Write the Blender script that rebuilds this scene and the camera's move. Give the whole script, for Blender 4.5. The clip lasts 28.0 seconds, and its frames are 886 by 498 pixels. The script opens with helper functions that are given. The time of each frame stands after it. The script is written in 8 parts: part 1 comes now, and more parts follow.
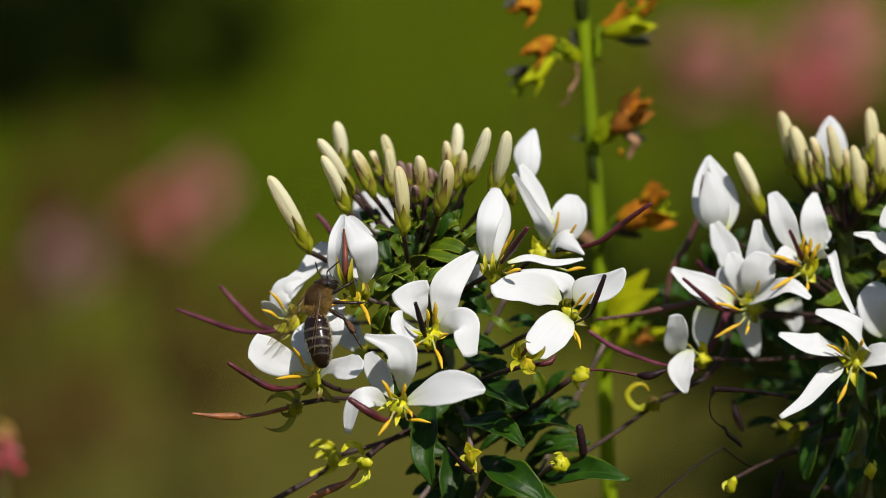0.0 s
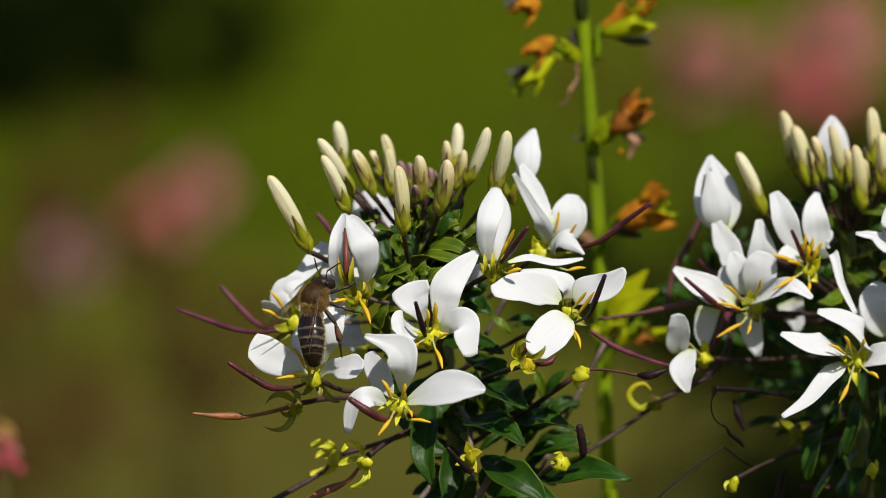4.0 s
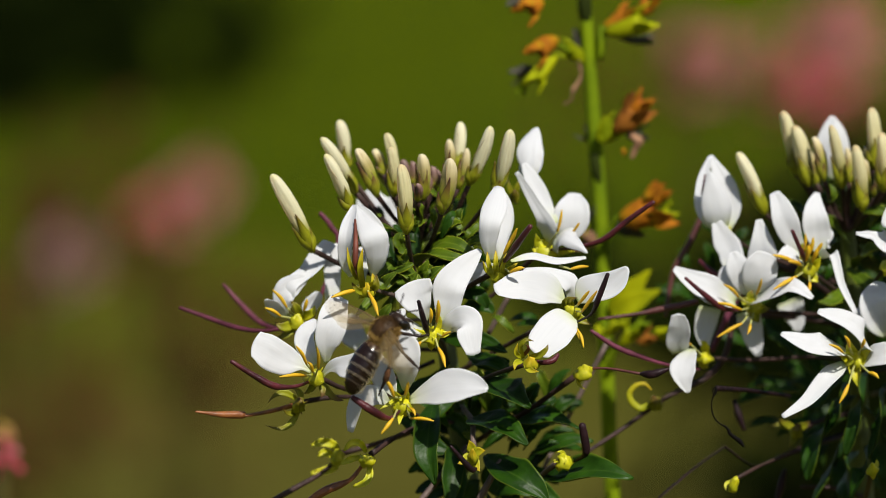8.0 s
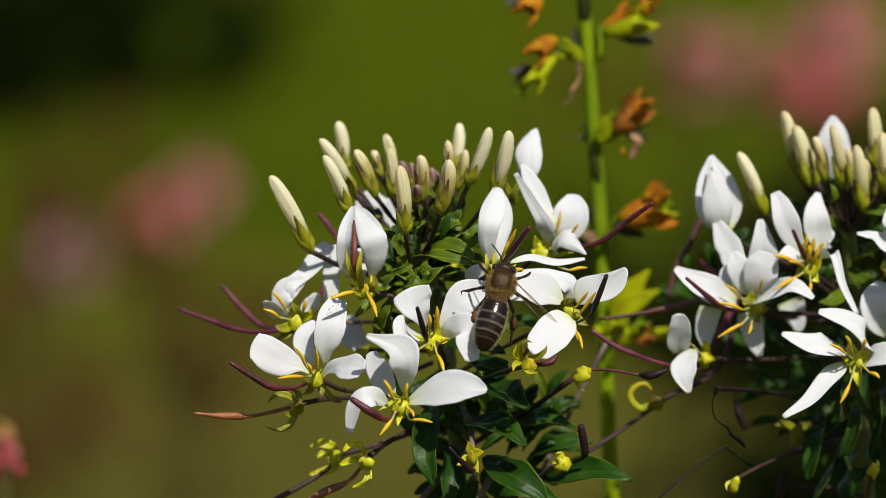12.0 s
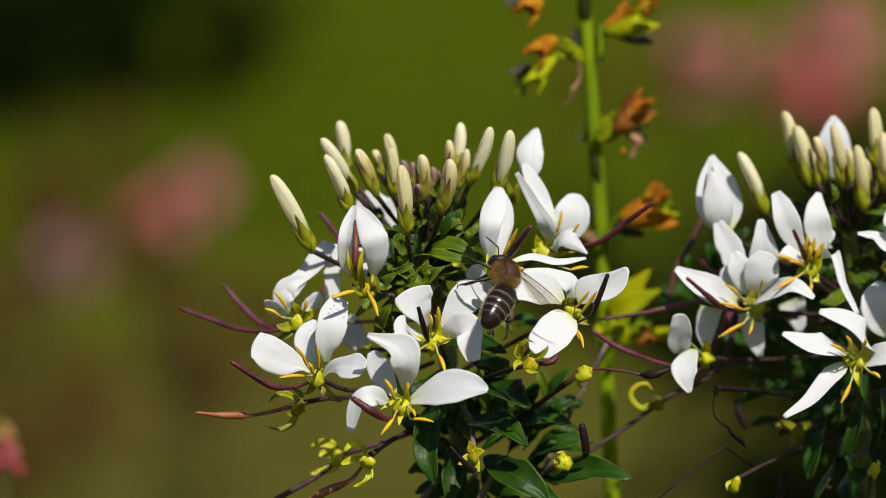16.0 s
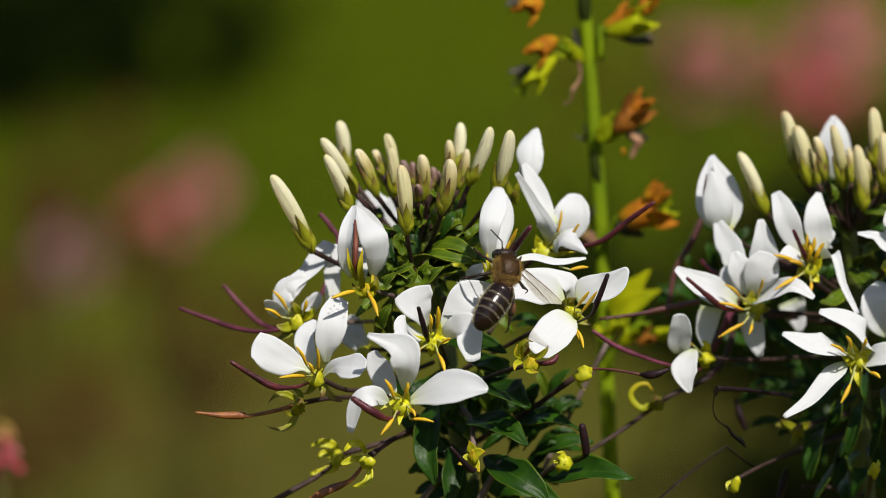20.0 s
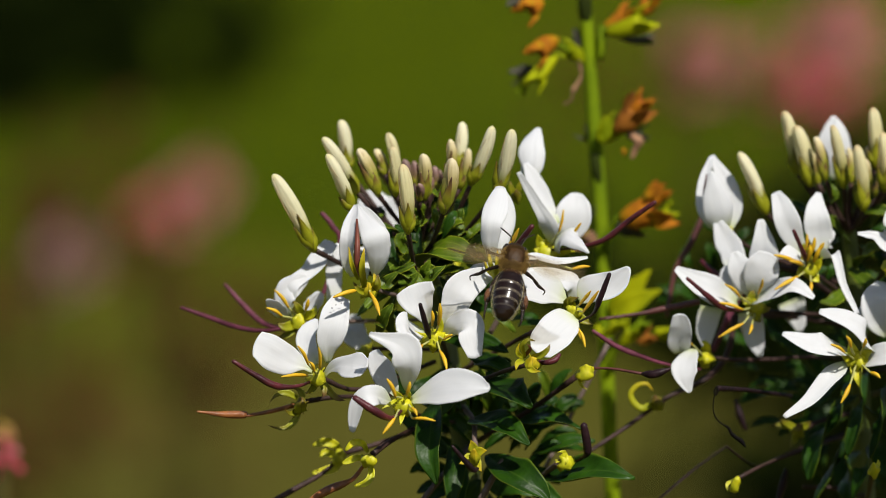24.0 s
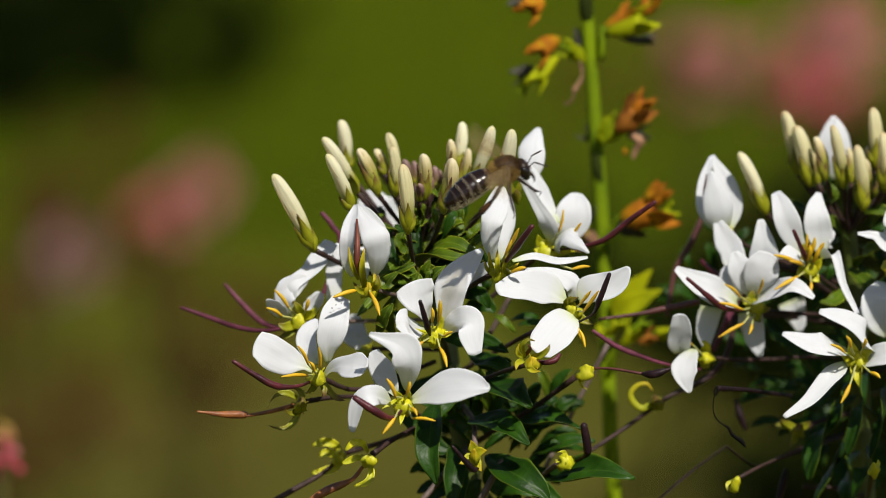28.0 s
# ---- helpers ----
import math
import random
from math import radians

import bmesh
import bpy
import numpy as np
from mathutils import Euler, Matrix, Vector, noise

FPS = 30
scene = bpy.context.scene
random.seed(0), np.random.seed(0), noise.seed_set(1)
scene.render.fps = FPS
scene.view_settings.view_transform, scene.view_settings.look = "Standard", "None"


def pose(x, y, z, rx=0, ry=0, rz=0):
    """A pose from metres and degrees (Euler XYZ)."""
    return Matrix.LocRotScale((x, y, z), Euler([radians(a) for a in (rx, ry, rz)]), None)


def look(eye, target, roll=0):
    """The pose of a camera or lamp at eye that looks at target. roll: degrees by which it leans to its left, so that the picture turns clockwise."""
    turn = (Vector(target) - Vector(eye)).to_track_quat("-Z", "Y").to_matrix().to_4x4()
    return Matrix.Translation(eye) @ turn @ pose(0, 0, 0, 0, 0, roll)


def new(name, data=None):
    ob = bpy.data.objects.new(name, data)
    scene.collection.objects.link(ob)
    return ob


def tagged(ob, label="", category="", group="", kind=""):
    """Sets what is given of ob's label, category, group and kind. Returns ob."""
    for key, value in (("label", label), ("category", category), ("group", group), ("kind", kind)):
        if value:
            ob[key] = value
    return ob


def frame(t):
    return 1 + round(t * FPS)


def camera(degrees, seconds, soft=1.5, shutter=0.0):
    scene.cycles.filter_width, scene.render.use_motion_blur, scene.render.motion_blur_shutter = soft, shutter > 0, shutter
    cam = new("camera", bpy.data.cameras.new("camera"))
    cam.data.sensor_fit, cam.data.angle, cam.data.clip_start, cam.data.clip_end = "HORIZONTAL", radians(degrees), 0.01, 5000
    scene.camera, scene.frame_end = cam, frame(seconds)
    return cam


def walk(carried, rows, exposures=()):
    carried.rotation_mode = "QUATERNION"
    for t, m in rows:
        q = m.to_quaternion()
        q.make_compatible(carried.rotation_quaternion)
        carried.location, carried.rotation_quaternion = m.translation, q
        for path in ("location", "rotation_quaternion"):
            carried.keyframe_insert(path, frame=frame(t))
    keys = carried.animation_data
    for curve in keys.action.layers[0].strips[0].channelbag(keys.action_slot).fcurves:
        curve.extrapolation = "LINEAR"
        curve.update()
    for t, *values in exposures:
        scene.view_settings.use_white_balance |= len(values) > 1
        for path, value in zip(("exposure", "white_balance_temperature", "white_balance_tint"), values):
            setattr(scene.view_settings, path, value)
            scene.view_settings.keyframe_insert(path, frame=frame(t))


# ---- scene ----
# ---- camera: a still tripod shot through a long lens ----
CENTRE = Vector((0, 0, 0.85))
EYE = CENTRE + 0.65 * Vector((0, -math.cos(radians(6)), math.sin(radians(6))))
cam = camera(10.2, 28.0, soft=0.8, shutter=0.5)
cam.data.dof.use_dof = True
cam.data.dof.focus_distance = 0.637
cam.data.dof.aperture_fstop = 18.5
cam.data.dof.aperture_blades = 0
walk(cam, [(0, look(EYE, CENTRE)), (28, look(EYE, CENTRE))])

# ---- daylight ----
TO_SUN = Vector((0.27, -0.62, 0.74)).normalized()
sky_world = bpy.data.worlds.new("sky")
scene.world = sky_world
sky_world.use_nodes = True
wn = sky_world.node_tree
sky = wn.nodes.new("ShaderNodeTexSky")
sky.sky_type = "NISHITA"
sky.sun_disc = False
sky.sun_elevation = math.asin(TO_SUN.z)
sky.sun_rotation = math.atan2(TO_SUN.x, TO_SUN.y)
wn.links.new(sky.outputs[0], wn.nodes["Background"].inputs[0])
wn.nodes["Background"].inputs[1].default_value = 0.066
sun = new("sun", bpy.data.lights.new("sun", "SUN"))
sun.data.energy = 4.9
sun.data.angle = radians(0.55)
sun.data.color = (1.0, 0.95, 0.87)
sun.matrix_world = look(TO_SUN * 10, (0, 0, 0))
scene.view_settings.exposure = 0.1


# ---- materials ----
def material(name, base, rough=0.5, vary=0.25, scale=300.0, second=None, bump=0.15, bump_scale=900.0,
             thin=0.0, along=None, spec=0.5, veins=0.0, midrib=None, rim=None, streak=None):
    """A two-scale procedural surface. along: colour stops down the length of the piece. thin: share of light let through."""
    m = bpy.data.materials.new(name)
    m.use_nodes = True
    nt = m.node_tree
    bs, out = nt.nodes["Principled BSDF"], nt.nodes["Material Output"]
    tc = nt.nodes.new("ShaderNodeTexCoord")
    info = nt.nodes.new("ShaderNodeObjectInfo")
    n1 = nt.nodes.new("ShaderNodeTexNoise")
    n1.inputs["Scale"].default_value = scale
    n1.inputs["Detail"].default_value = 5
    nt.links.new(tc.outputs["Object"], n1.inputs["Vector"])
    ramp = nt.nodes.new("ShaderNodeValToRGB")
    ramp.color_ramp.elements[0].position = 0.3
    ramp.color_ramp.elements[1].position = 0.7
    dark = second or tuple(c * (1 - vary) for c in base)
    ramp.color_ramp.elements[0].color = (*dark, 1)
    ramp.color_ramp.elements[1].color = (*base, 1)
    nt.links.new(n1.outputs["Fac"], ramp.inputs["Fac"])
    colour = ramp.outputs["Color"]
    sep = None
    if along or veins or midrib or rim or streak:
        sep = nt.nodes.new("ShaderNodeSeparateXYZ")
        nt.links.new(tc.outputs["UV"], sep.inputs[0])
    if along:
        wob = nt.nodes.new("ShaderNodeMath")
        wob.operation = "MULTIPLY_ADD"
        nt.links.new(n1.outputs["Fac"], wob.inputs[0])
        wob.inputs[1].default_value = 0.16
        add = nt.nodes.new("ShaderNodeMath")
        add.operation = "SUBTRACT"
        nt.links.new(sep.outputs["X"], add.inputs[0])
        add.inputs[1].default_value = 0.08
        nt.links.new(add.outputs[0], wob.inputs[2])
        r2 = nt.nodes.new("ShaderNodeValToRGB")
        while len(r2.color_ramp.elements) < len(along):
            r2.color_ramp.elements.new(0.5)
        for e, (pos, col) in zip(r2.color_ramp.elements, along):
            e.position, e.color = pos, (*col, 1)
        nt.links.new(wob.outputs[0], r2.inputs["Fac"])
        mix = nt.nodes.new("ShaderNodeMix")
        mix.data_type, mix.blend_type = "RGBA", "MULTIPLY"
        mix.inputs["Factor"].default_value = 1.0
        tone = nt.nodes.new("ShaderNodeMapRange")
        tone.inputs["To Min"].default_value, tone.inputs["To Max"].default_value = 1 - vary, 1.0
        nt.links.new(n1.outputs["Fac"], tone.inputs["Value"])
        nt.links.new(r2.outputs["Color"], mix.inputs["A"])
        nt.links.new(tone.outputs[0], mix.inputs["B"])
        colour = mix.outputs["Result"]
    if midrib:
        r3 = nt.nodes.new("ShaderNodeValToRGB")
        r3.color_ramp.elements.new(0.5)
        for e, (pos, v) in zip(r3.color_ramp.elements, ((0.46, 0.0), (0.5, 0.75), (0.54, 0.0))):
            e.position, e.color = pos, (v, v, v, 1)
        nt.links.new(sep.outputs["Y"], r3.inputs["Fac"])
        mr3 = nt.nodes.new("ShaderNodeMix")
        mr3.data_type = "RGBA"
        nt.links.new(r3.outputs["Color"], mr3.inputs["Factor"])
        nt.links.new(colour, mr3.inputs["A"])
        mr3.inputs["B"].default_value = (*midrib, 1)
        colour = mr3.outputs["Result"]
    if streak:
        tint, amount, across = streak
        grow = nt.nodes.new("ShaderNodeVectorMath")
        grow.operation = "MULTIPLY"
        grow.inputs[1].default_value = (1.6, across, 1.0)
        nt.links.new(tc.outputs["UV"], grow.inputs[0])
        shift = nt.nodes.new("ShaderNodeVectorMath")
        shift.operation = "ADD"
        nt.links.new(grow.outputs[0], shift.inputs[0])
        nt.links.new(info.outputs["Random"], shift.inputs[1])
        lines = nt.nodes.new("ShaderNodeTexNoise")
        lines.inputs["Scale"].default_value, lines.inputs["Detail"].default_value = 1.0, 4
        nt.links.new(shift.outputs[0], lines.inputs["Vector"])
        band = nt.nodes.new("ShaderNodeMapRange")
        band.inputs["From Min"].default_value, band.inputs["From Max"].default_value, band.inputs["To Max"].default_value = 0.5, 0.72, amount
        nt.links.new(lines.outputs["Fac"], band.inputs["Value"])
        ms = nt.nodes.new("ShaderNodeMix")
        ms.data_type = "RGBA"
        nt.links.new(band.outputs[0], ms.inputs["Factor"])
        nt.links.new(colour, ms.inputs["A"])
        ms.inputs["B"].default_value = (*tint, 1)
        colour = ms.outputs["Result"]
    if rim:
        r4 = nt.nodes.new("ShaderNodeValToRGB")
        r4.color_ramp.elements.new(0.5)
        r4.color_ramp.elements.new(0.5)
        for e, (pos, v) in zip(r4.color_ramp.elements, ((0.0, 0.8), (0.055, 0.0), (0.945, 0.0), (1.0, 0.8))):
            e.position, e.color = pos, (v, v, v, 1)
        nt.links.new(sep.outputs["Y"], r4.inputs["Fac"])
        mr4 = nt.nodes.new("ShaderNodeMix")
        mr4.data_type = "RGBA"
        nt.links.new(r4.outputs["Color"], mr4.inputs["Factor"])
        nt.links.new(colour, mr4.inputs["A"])
        mr4.inputs["B"].default_value = (*rim, 1)
        colour = mr4.outputs["Result"]
    hsv = nt.nodes.new("ShaderNodeHueSaturation")
    mr = nt.nodes.new("ShaderNodeMapRange")
    mr.inputs["To Min"].default_value, mr.inputs["To Max"].default_value = 1 - vary * 0.4, 1 + vary * 0.25
    nt.links.new(info.outputs["Random"], mr.inputs["Value"])
    nt.links.new(mr.outputs[0], hsv.inputs["Value"])
    nt.links.new(colour, hsv.inputs["Color"])
    colour = hsv.outputs["Color"]
    n2 = nt.nodes.new("ShaderNodeTexNoise")
    n2.inputs["Scale"].default_value = bump_scale
    n2.inputs["Detail"].default_value = 3
    nt.links.new(tc.outputs["Object"], n2.inputs["Vector"])
    height = n2.outputs["Fac"]
    if veins:
        wave = nt.nodes.new("ShaderNodeMath")
        wave.operation = "MULTIPLY"
        nt.links.new(sep.outputs["Y"], wave.inputs[0])
        wave.inputs[1].default_value = 62.0
        sn = nt.nodes.new("ShaderNodeMath")
        sn.operation = "SINE"
        nt.links.new(wave.outputs[0], sn.inputs[0])
        vm = nt.nodes.new("ShaderNodeMath")
        vm.operation = "MULTIPLY_ADD"
        nt.links.new(sn.outputs[0], vm.inputs[0])
        vm.inputs[1].default_value = veins
        nt.links.new(height, vm.inputs[2])
        height = vm.outputs[0]
    bp = nt.nodes.new("ShaderNodeBump")
    bp.inputs["Strength"].default_value = bump
    bp.inputs["Distance"].default_value = 0.0003
    nt.links.new(height, bp.inputs["Height"])
    nt.links.new(bp.outputs[0], bs.inputs["Normal"])
    nt.links.new(colour, bs.inputs["Base Color"])
    bs.inputs["Roughness"].default_value = rough
    bs.inputs["Specular IOR Level"].default_value = spec
    if thin:
        tr = nt.nodes.new("ShaderNodeBsdfTranslucent")
        nt.links.new(colour, tr.inputs["Color"])
        nt.links.new(bp.outputs[0], tr.inputs["Normal"])
        mx = nt.nodes.new("ShaderNodeMixShader")
        mx.inputs[0].default_value = thin
        nt.links.new(bs.outputs[0], mx.inputs[1])
        nt.links.new(tr.outputs[0], mx.inputs[2])
        nt.links.new(mx.outputs[0], out.inputs["Surface"])
    return m


WHITE = material("white_petal", (0.75, 0.76, 0.775), 0.55, 0.05, 250, bump=0.08, bump_scale=350, thin=0.36, veins=0.016, spec=0.1, streak=((0.62, 0.64, 0.67), 0.24, 16.0),
                 along=[(0.0, (0.62, 0.68, 0.35)), (0.14, (0.735, 0.755, 0.69)), (0.3, (0.75, 0.76, 0.775)), (1.0, (0.75, 0.76, 0.775))])
CREAM = material("cream_bud", (0.84, 0.8, 0.54), 0.5, 0.1, 260, bump=0.15, bump_scale=700, thin=0.32, veins=0.25, streak=((0.5, 0.36, 0.17), 0.55, 11.0), spec=0.3,
                 along=[(0.0, (0.22, 0.28, 0.006)), (0.2, (0.42, 0.45, 0.03)), (0.4, (0.84, 0.8, 0.52)), (0.9, (0.88, 0.84, 0.6)), (1.0, (0.8, 0.73, 0.42))])
CREAM_OLIVE = material("olive_cream_bud", (0.76, 0.7, 0.38), 0.5, 0.15, 260, bump=0.15, bump_scale=700, thin=0.3, veins=0.25, streak=((0.5, 0.36, 0.17), 0.55, 11.0), spec=0.3,
                       along=[(0.0, (0.16, 0.21, 0.01)), (0.25, (0.36, 0.35, 0.05)), (0.5, (0.76, 0.7, 0.37)), (0.9, (0.83, 0.77, 0.46)), (1.0, (0.7, 0.56, 0.3))])
POD_MAROON = material("maroon_brown_pod", (0.15, 0.04, 0.022), 0.5, 0.5, 300, second=(0.07, 0.018, 0.012), bump=0.15, bump_scale=900, spec=0.3)
SEPAL_YELLOW = material("yellow_green_sepal", (0.5, 0.48, 0.015), 0.5, 0.3, 500, bump=0.3, thin=0.2, spec=0.25, rim=(0.22, 0.2, 0.01),
                        along=[(0.0, (0.34, 0.38, 0.012)), (0.5, (0.5, 0.48, 0.015)), (1.0, (0.6, 0.42, 0.015))])
SEAM = material("brown_petal_seam", (0.42, 0.3, 0.16), 0.6, 0.3, 700)
MAUVE = material("mauve_bud", (0.22, 0.13, 0.12), 0.55, 0.35, 500, second=(0.12, 0.07, 0.06), bump=0.4,
                 along=[(0.0, (0.1, 0.11, 0.015)), (0.35, (0.15, 0.1, 0.035)), (0.7, (0.19, 0.1, 0.085)), (1.0, (0.29, 0.18, 0.15))])
CREAM_SMALL = material("green_based_bud", (0.6, 0.5, 0.25), 0.5, 0.2, 300, bump=0.2, bump_scale=700, thin=0.08, veins=0.25, streak=((0.5, 0.36, 0.17), 0.55, 11.0), spec=0.3,
                       along=[(0.0, (0.14, 0.18, 0.01)), (0.4, (0.32, 0.33, 0.03)), (0.62, (0.46, 0.38, 0.14)), (0.82, (0.7, 0.6, 0.33)), (1.0, (0.72, 0.62, 0.4))])
SEPAL = material("green_sepal", (0.2, 0.26, 0.02), 0.45, 0.3, 400, bump=0.3, thin=0.12, spec=0.3, rim=(0.13, 0.11, 0.01),
                 along=[(0.0, (0.36, 0.37, 0.012)), (0.5, (0.29, 0.3, 0.012)), (0.8, (0.2, 0.17, 0.012)), (1.0, (0.12, 0.06, 0.014))])
SEPAL_PURPLE = material("purple_sepal", (0.2, 0.1, 0.07), 0.5, 0.3, 400, bump=0.3, spec=0.3, rim=(0.05, 0.02, 0.015),
                        along=[(0.0, (0.28, 0.31, 0.01)), (0.4, (0.26, 0.26, 0.014)), (0.7, (0.17, 0.1, 0.025)), (1.0, (0.08, 0.03, 0.028))])
# withered tendril, painted near-black in place of the shade it hangs in
TENDRIL_SHADE = material("shaded_withered_tendril", (0.006, 0.005, 0.005), 0.8, 0.4, 600, spec=0.05)
YELLOW_GREEN = material("yellow_green_calyx", (0.66, 0.6, 0.01), 0.5, 0.35, 900, second=(0.34, 0.36, 0.008), bump=0.4, thin=0.12)
ANTHER = material("orange_yellow_anther", (0.66, 0.42, 0.006), 0.6, 0.3, 400, second=(0.54, 0.3, 0.004), bump=0.2, bump_scale=1500)
FILAMENT = material("pale_green_filament", (0.5, 0.5, 0.16), 0.45, 0.2, 400, thin=0.1)
PISTIL = material("maroon_pod", (0.1, 0.016, 0.022), 0.4, 0.5, 500, second=(0.03, 0.006, 0.009), spec=0.4, bump=0.5, bump_scale=1500)
PISTIL_DARK = material("blackish_purple_pod", (0.026, 0.01, 0.013), 0.5, 0.5, 500, second=(0.008, 0.004, 0.005), spec=0.18, bump=0.5, bump_scale=1500)
PISTIL_PINK = material("dusky_pink_pod", (0.18, 0.045, 0.075), 0.5, 0.35, 400, second=(0.07, 0.016, 0.028), spec=0.25, bump=0.4, bump_scale=1500)
POD_ORANGE = material("orange_brown_pod", (0.36, 0.12, 0.02), 0.5, 0.45, 350, second=(0.1, 0.035, 0.02), bump=0.5, bump_scale=1500)
PEDICEL = material("purple_brown_pedicel", (0.06, 0.032, 0.027), 0.55, 0.5, 350, second=(0.024, 0.014, 0.012), spec=0.22, bump=0.5, bump_scale=1800)
PEDICEL_RED = material("reddish_pedicel", (0.12, 0.035, 0.03), 0.5, 0.45, 350, second=(0.06, 0.02, 0.02), bump=0.4, bump_scale=1800)
PEDICEL_GREY = material("grey_brown_pedicel", (0.17, 0.12, 0.1), 0.6, 0.45, 350, second=(0.09, 0.06, 0.05), bump=0.5, bump_scale=1800)
STEM = material("green_stem", (0.1, 0.13, 0.015), 0.45, 0.4, 150, second=(0.05, 0.07, 0.012), bump=0.4, bump_scale=700)
# green lowered so the colour itself carries shade from the flowers above
LEAF = material("shaded_green_leaf", (0.022, 0.068, 0.003), 0.42, 0.4, 240, second=(0.007, 0.024, 0.002), bump=0.8, bump_scale=420, thin=0.1, spec=0.16, midrib=(0.035, 0.075, 0.008), rim=(0.1, 0.14, 0.01))
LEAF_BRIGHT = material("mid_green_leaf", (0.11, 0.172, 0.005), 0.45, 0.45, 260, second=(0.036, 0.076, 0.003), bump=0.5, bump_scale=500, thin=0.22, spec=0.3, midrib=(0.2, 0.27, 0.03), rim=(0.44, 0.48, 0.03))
LEAF_YELLOW = material("yellow_green_leaf", (0.4, 0.42, 0.004), 0.6, 0.35, 170, second=(0.16, 0.21, 0.002), bump=0.5, bump_scale=500, thin=0.2, spec=0.08)
STALK = material("salvia_stalk", (0.17, 0.235, 0.004), 0.65, 0.4, 160, second=(0.07, 0.115, 0.004), bump=0.4, bump_scale=900, spec=0.06)
STALK_SHADE = material("shaded_stalk", (0.025, 0.035, 0.004), 0.8, 0.4, 200, bump=0.4, spec=0.08)
DRY_ORANGE = material("dry_orange_calyx", (0.48, 0.17, 0.025), 0.7, 0.5, 220, second=(0.22, 0.09, 0.02), bump=0.9, bump_scale=700, thin=0.2, spec=0.08,
                      along=[(0.0, (0.4, 0.3, 0.01)), (0.3, (0.6, 0.25, 0.01)), (0.6, (0.46, 0.16, 0.012)), (0.8, (0.62, 0.22, 0.012)), (1.0, (0.3, 0.08, 0.012))])
DRY_BROWN = material("dry_brown_calyx", (0.4, 0.15, 0.02), 0.75, 0.5, 260, second=(0.13, 0.04, 0.01), bump=0.9, bump_scale=700, thin=0.15, spec=0.08)
DRY_PALE = material("dry_pale_corolla", (0.42, 0.23, 0.12), 0.8, 0.5, 520, second=(0.09, 0.035, 0.015), bump=0.8, bump_scale=900, thin=0.2)
GREY_HUSK = material("dark_husk", (0.05, 0.046, 0.026), 0.8, 0.4, 300, bump=0.6)
PINK = material("pink_petal", (0.68, 0.18, 0.21), 0.6, 0.3, 40, second=(0.6, 0.24, 0.26), spec=0.1, bump=0.2, bump_scale=200, thin=0.25)
PINK_DUSKY = material("dusky_pink_petal", (0.46, 0.22, 0.24), 0.6, 0.3, 40, second=(0.36, 0.2, 0.21), spec=0.1, bump=0.2, bump_scale=200, thin=0.25)
SALMON = material("salmon_petal", (0.62, 0.3, 0.16), 0.6, 0.35, 300, second=(0.5, 0.4, 0.05), spec=0.1, bump=0.2, bump_scale=400, thin=0.25)
PINK_DEEP = material("deep_pink_petal", (0.68, 0.05, 0.12), 0.6, 0.3, 40, second=(0.6, 0.12, 0.17), spec=0.1, bump=0.2, bump_scale=200, thin=0.25)
BED_LEAF = material("bed_leaf", (0.06, 0.055, 0.008), 0.6, 0.4, 20, second=(0.045, 0.03, 0.008), bump=0.3, bump_scale=80, thin=0.15, spec=0.1)
BED_BROWN = material("bed_brown_leaf", (0.11, 0.05, 0.014), 0.8, 0.4, 20, second=(0.06, 0.035, 0.01), bump=0.3, bump_scale=80, thin=0.15, spec=0.05)
# hedge leaves: deep shade is put into this near-black green
HEDGE_LEAF_SHADE = material("shade_dark_hedge_leaf", (0.008, 0.013, 0.001), 0.8, 0.4, 8, second=(0.004, 0.007, 0.001), bump=0.3, bump_scale=40, spec=0.02)
GRASS = material("grass", (0.055, 0.085, 0.002), 0.7, 0.35, 1.2, second=(0.04, 0.066, 0.002), bump=0.2, bump_scale=60, thin=0.2, spec=0.1)


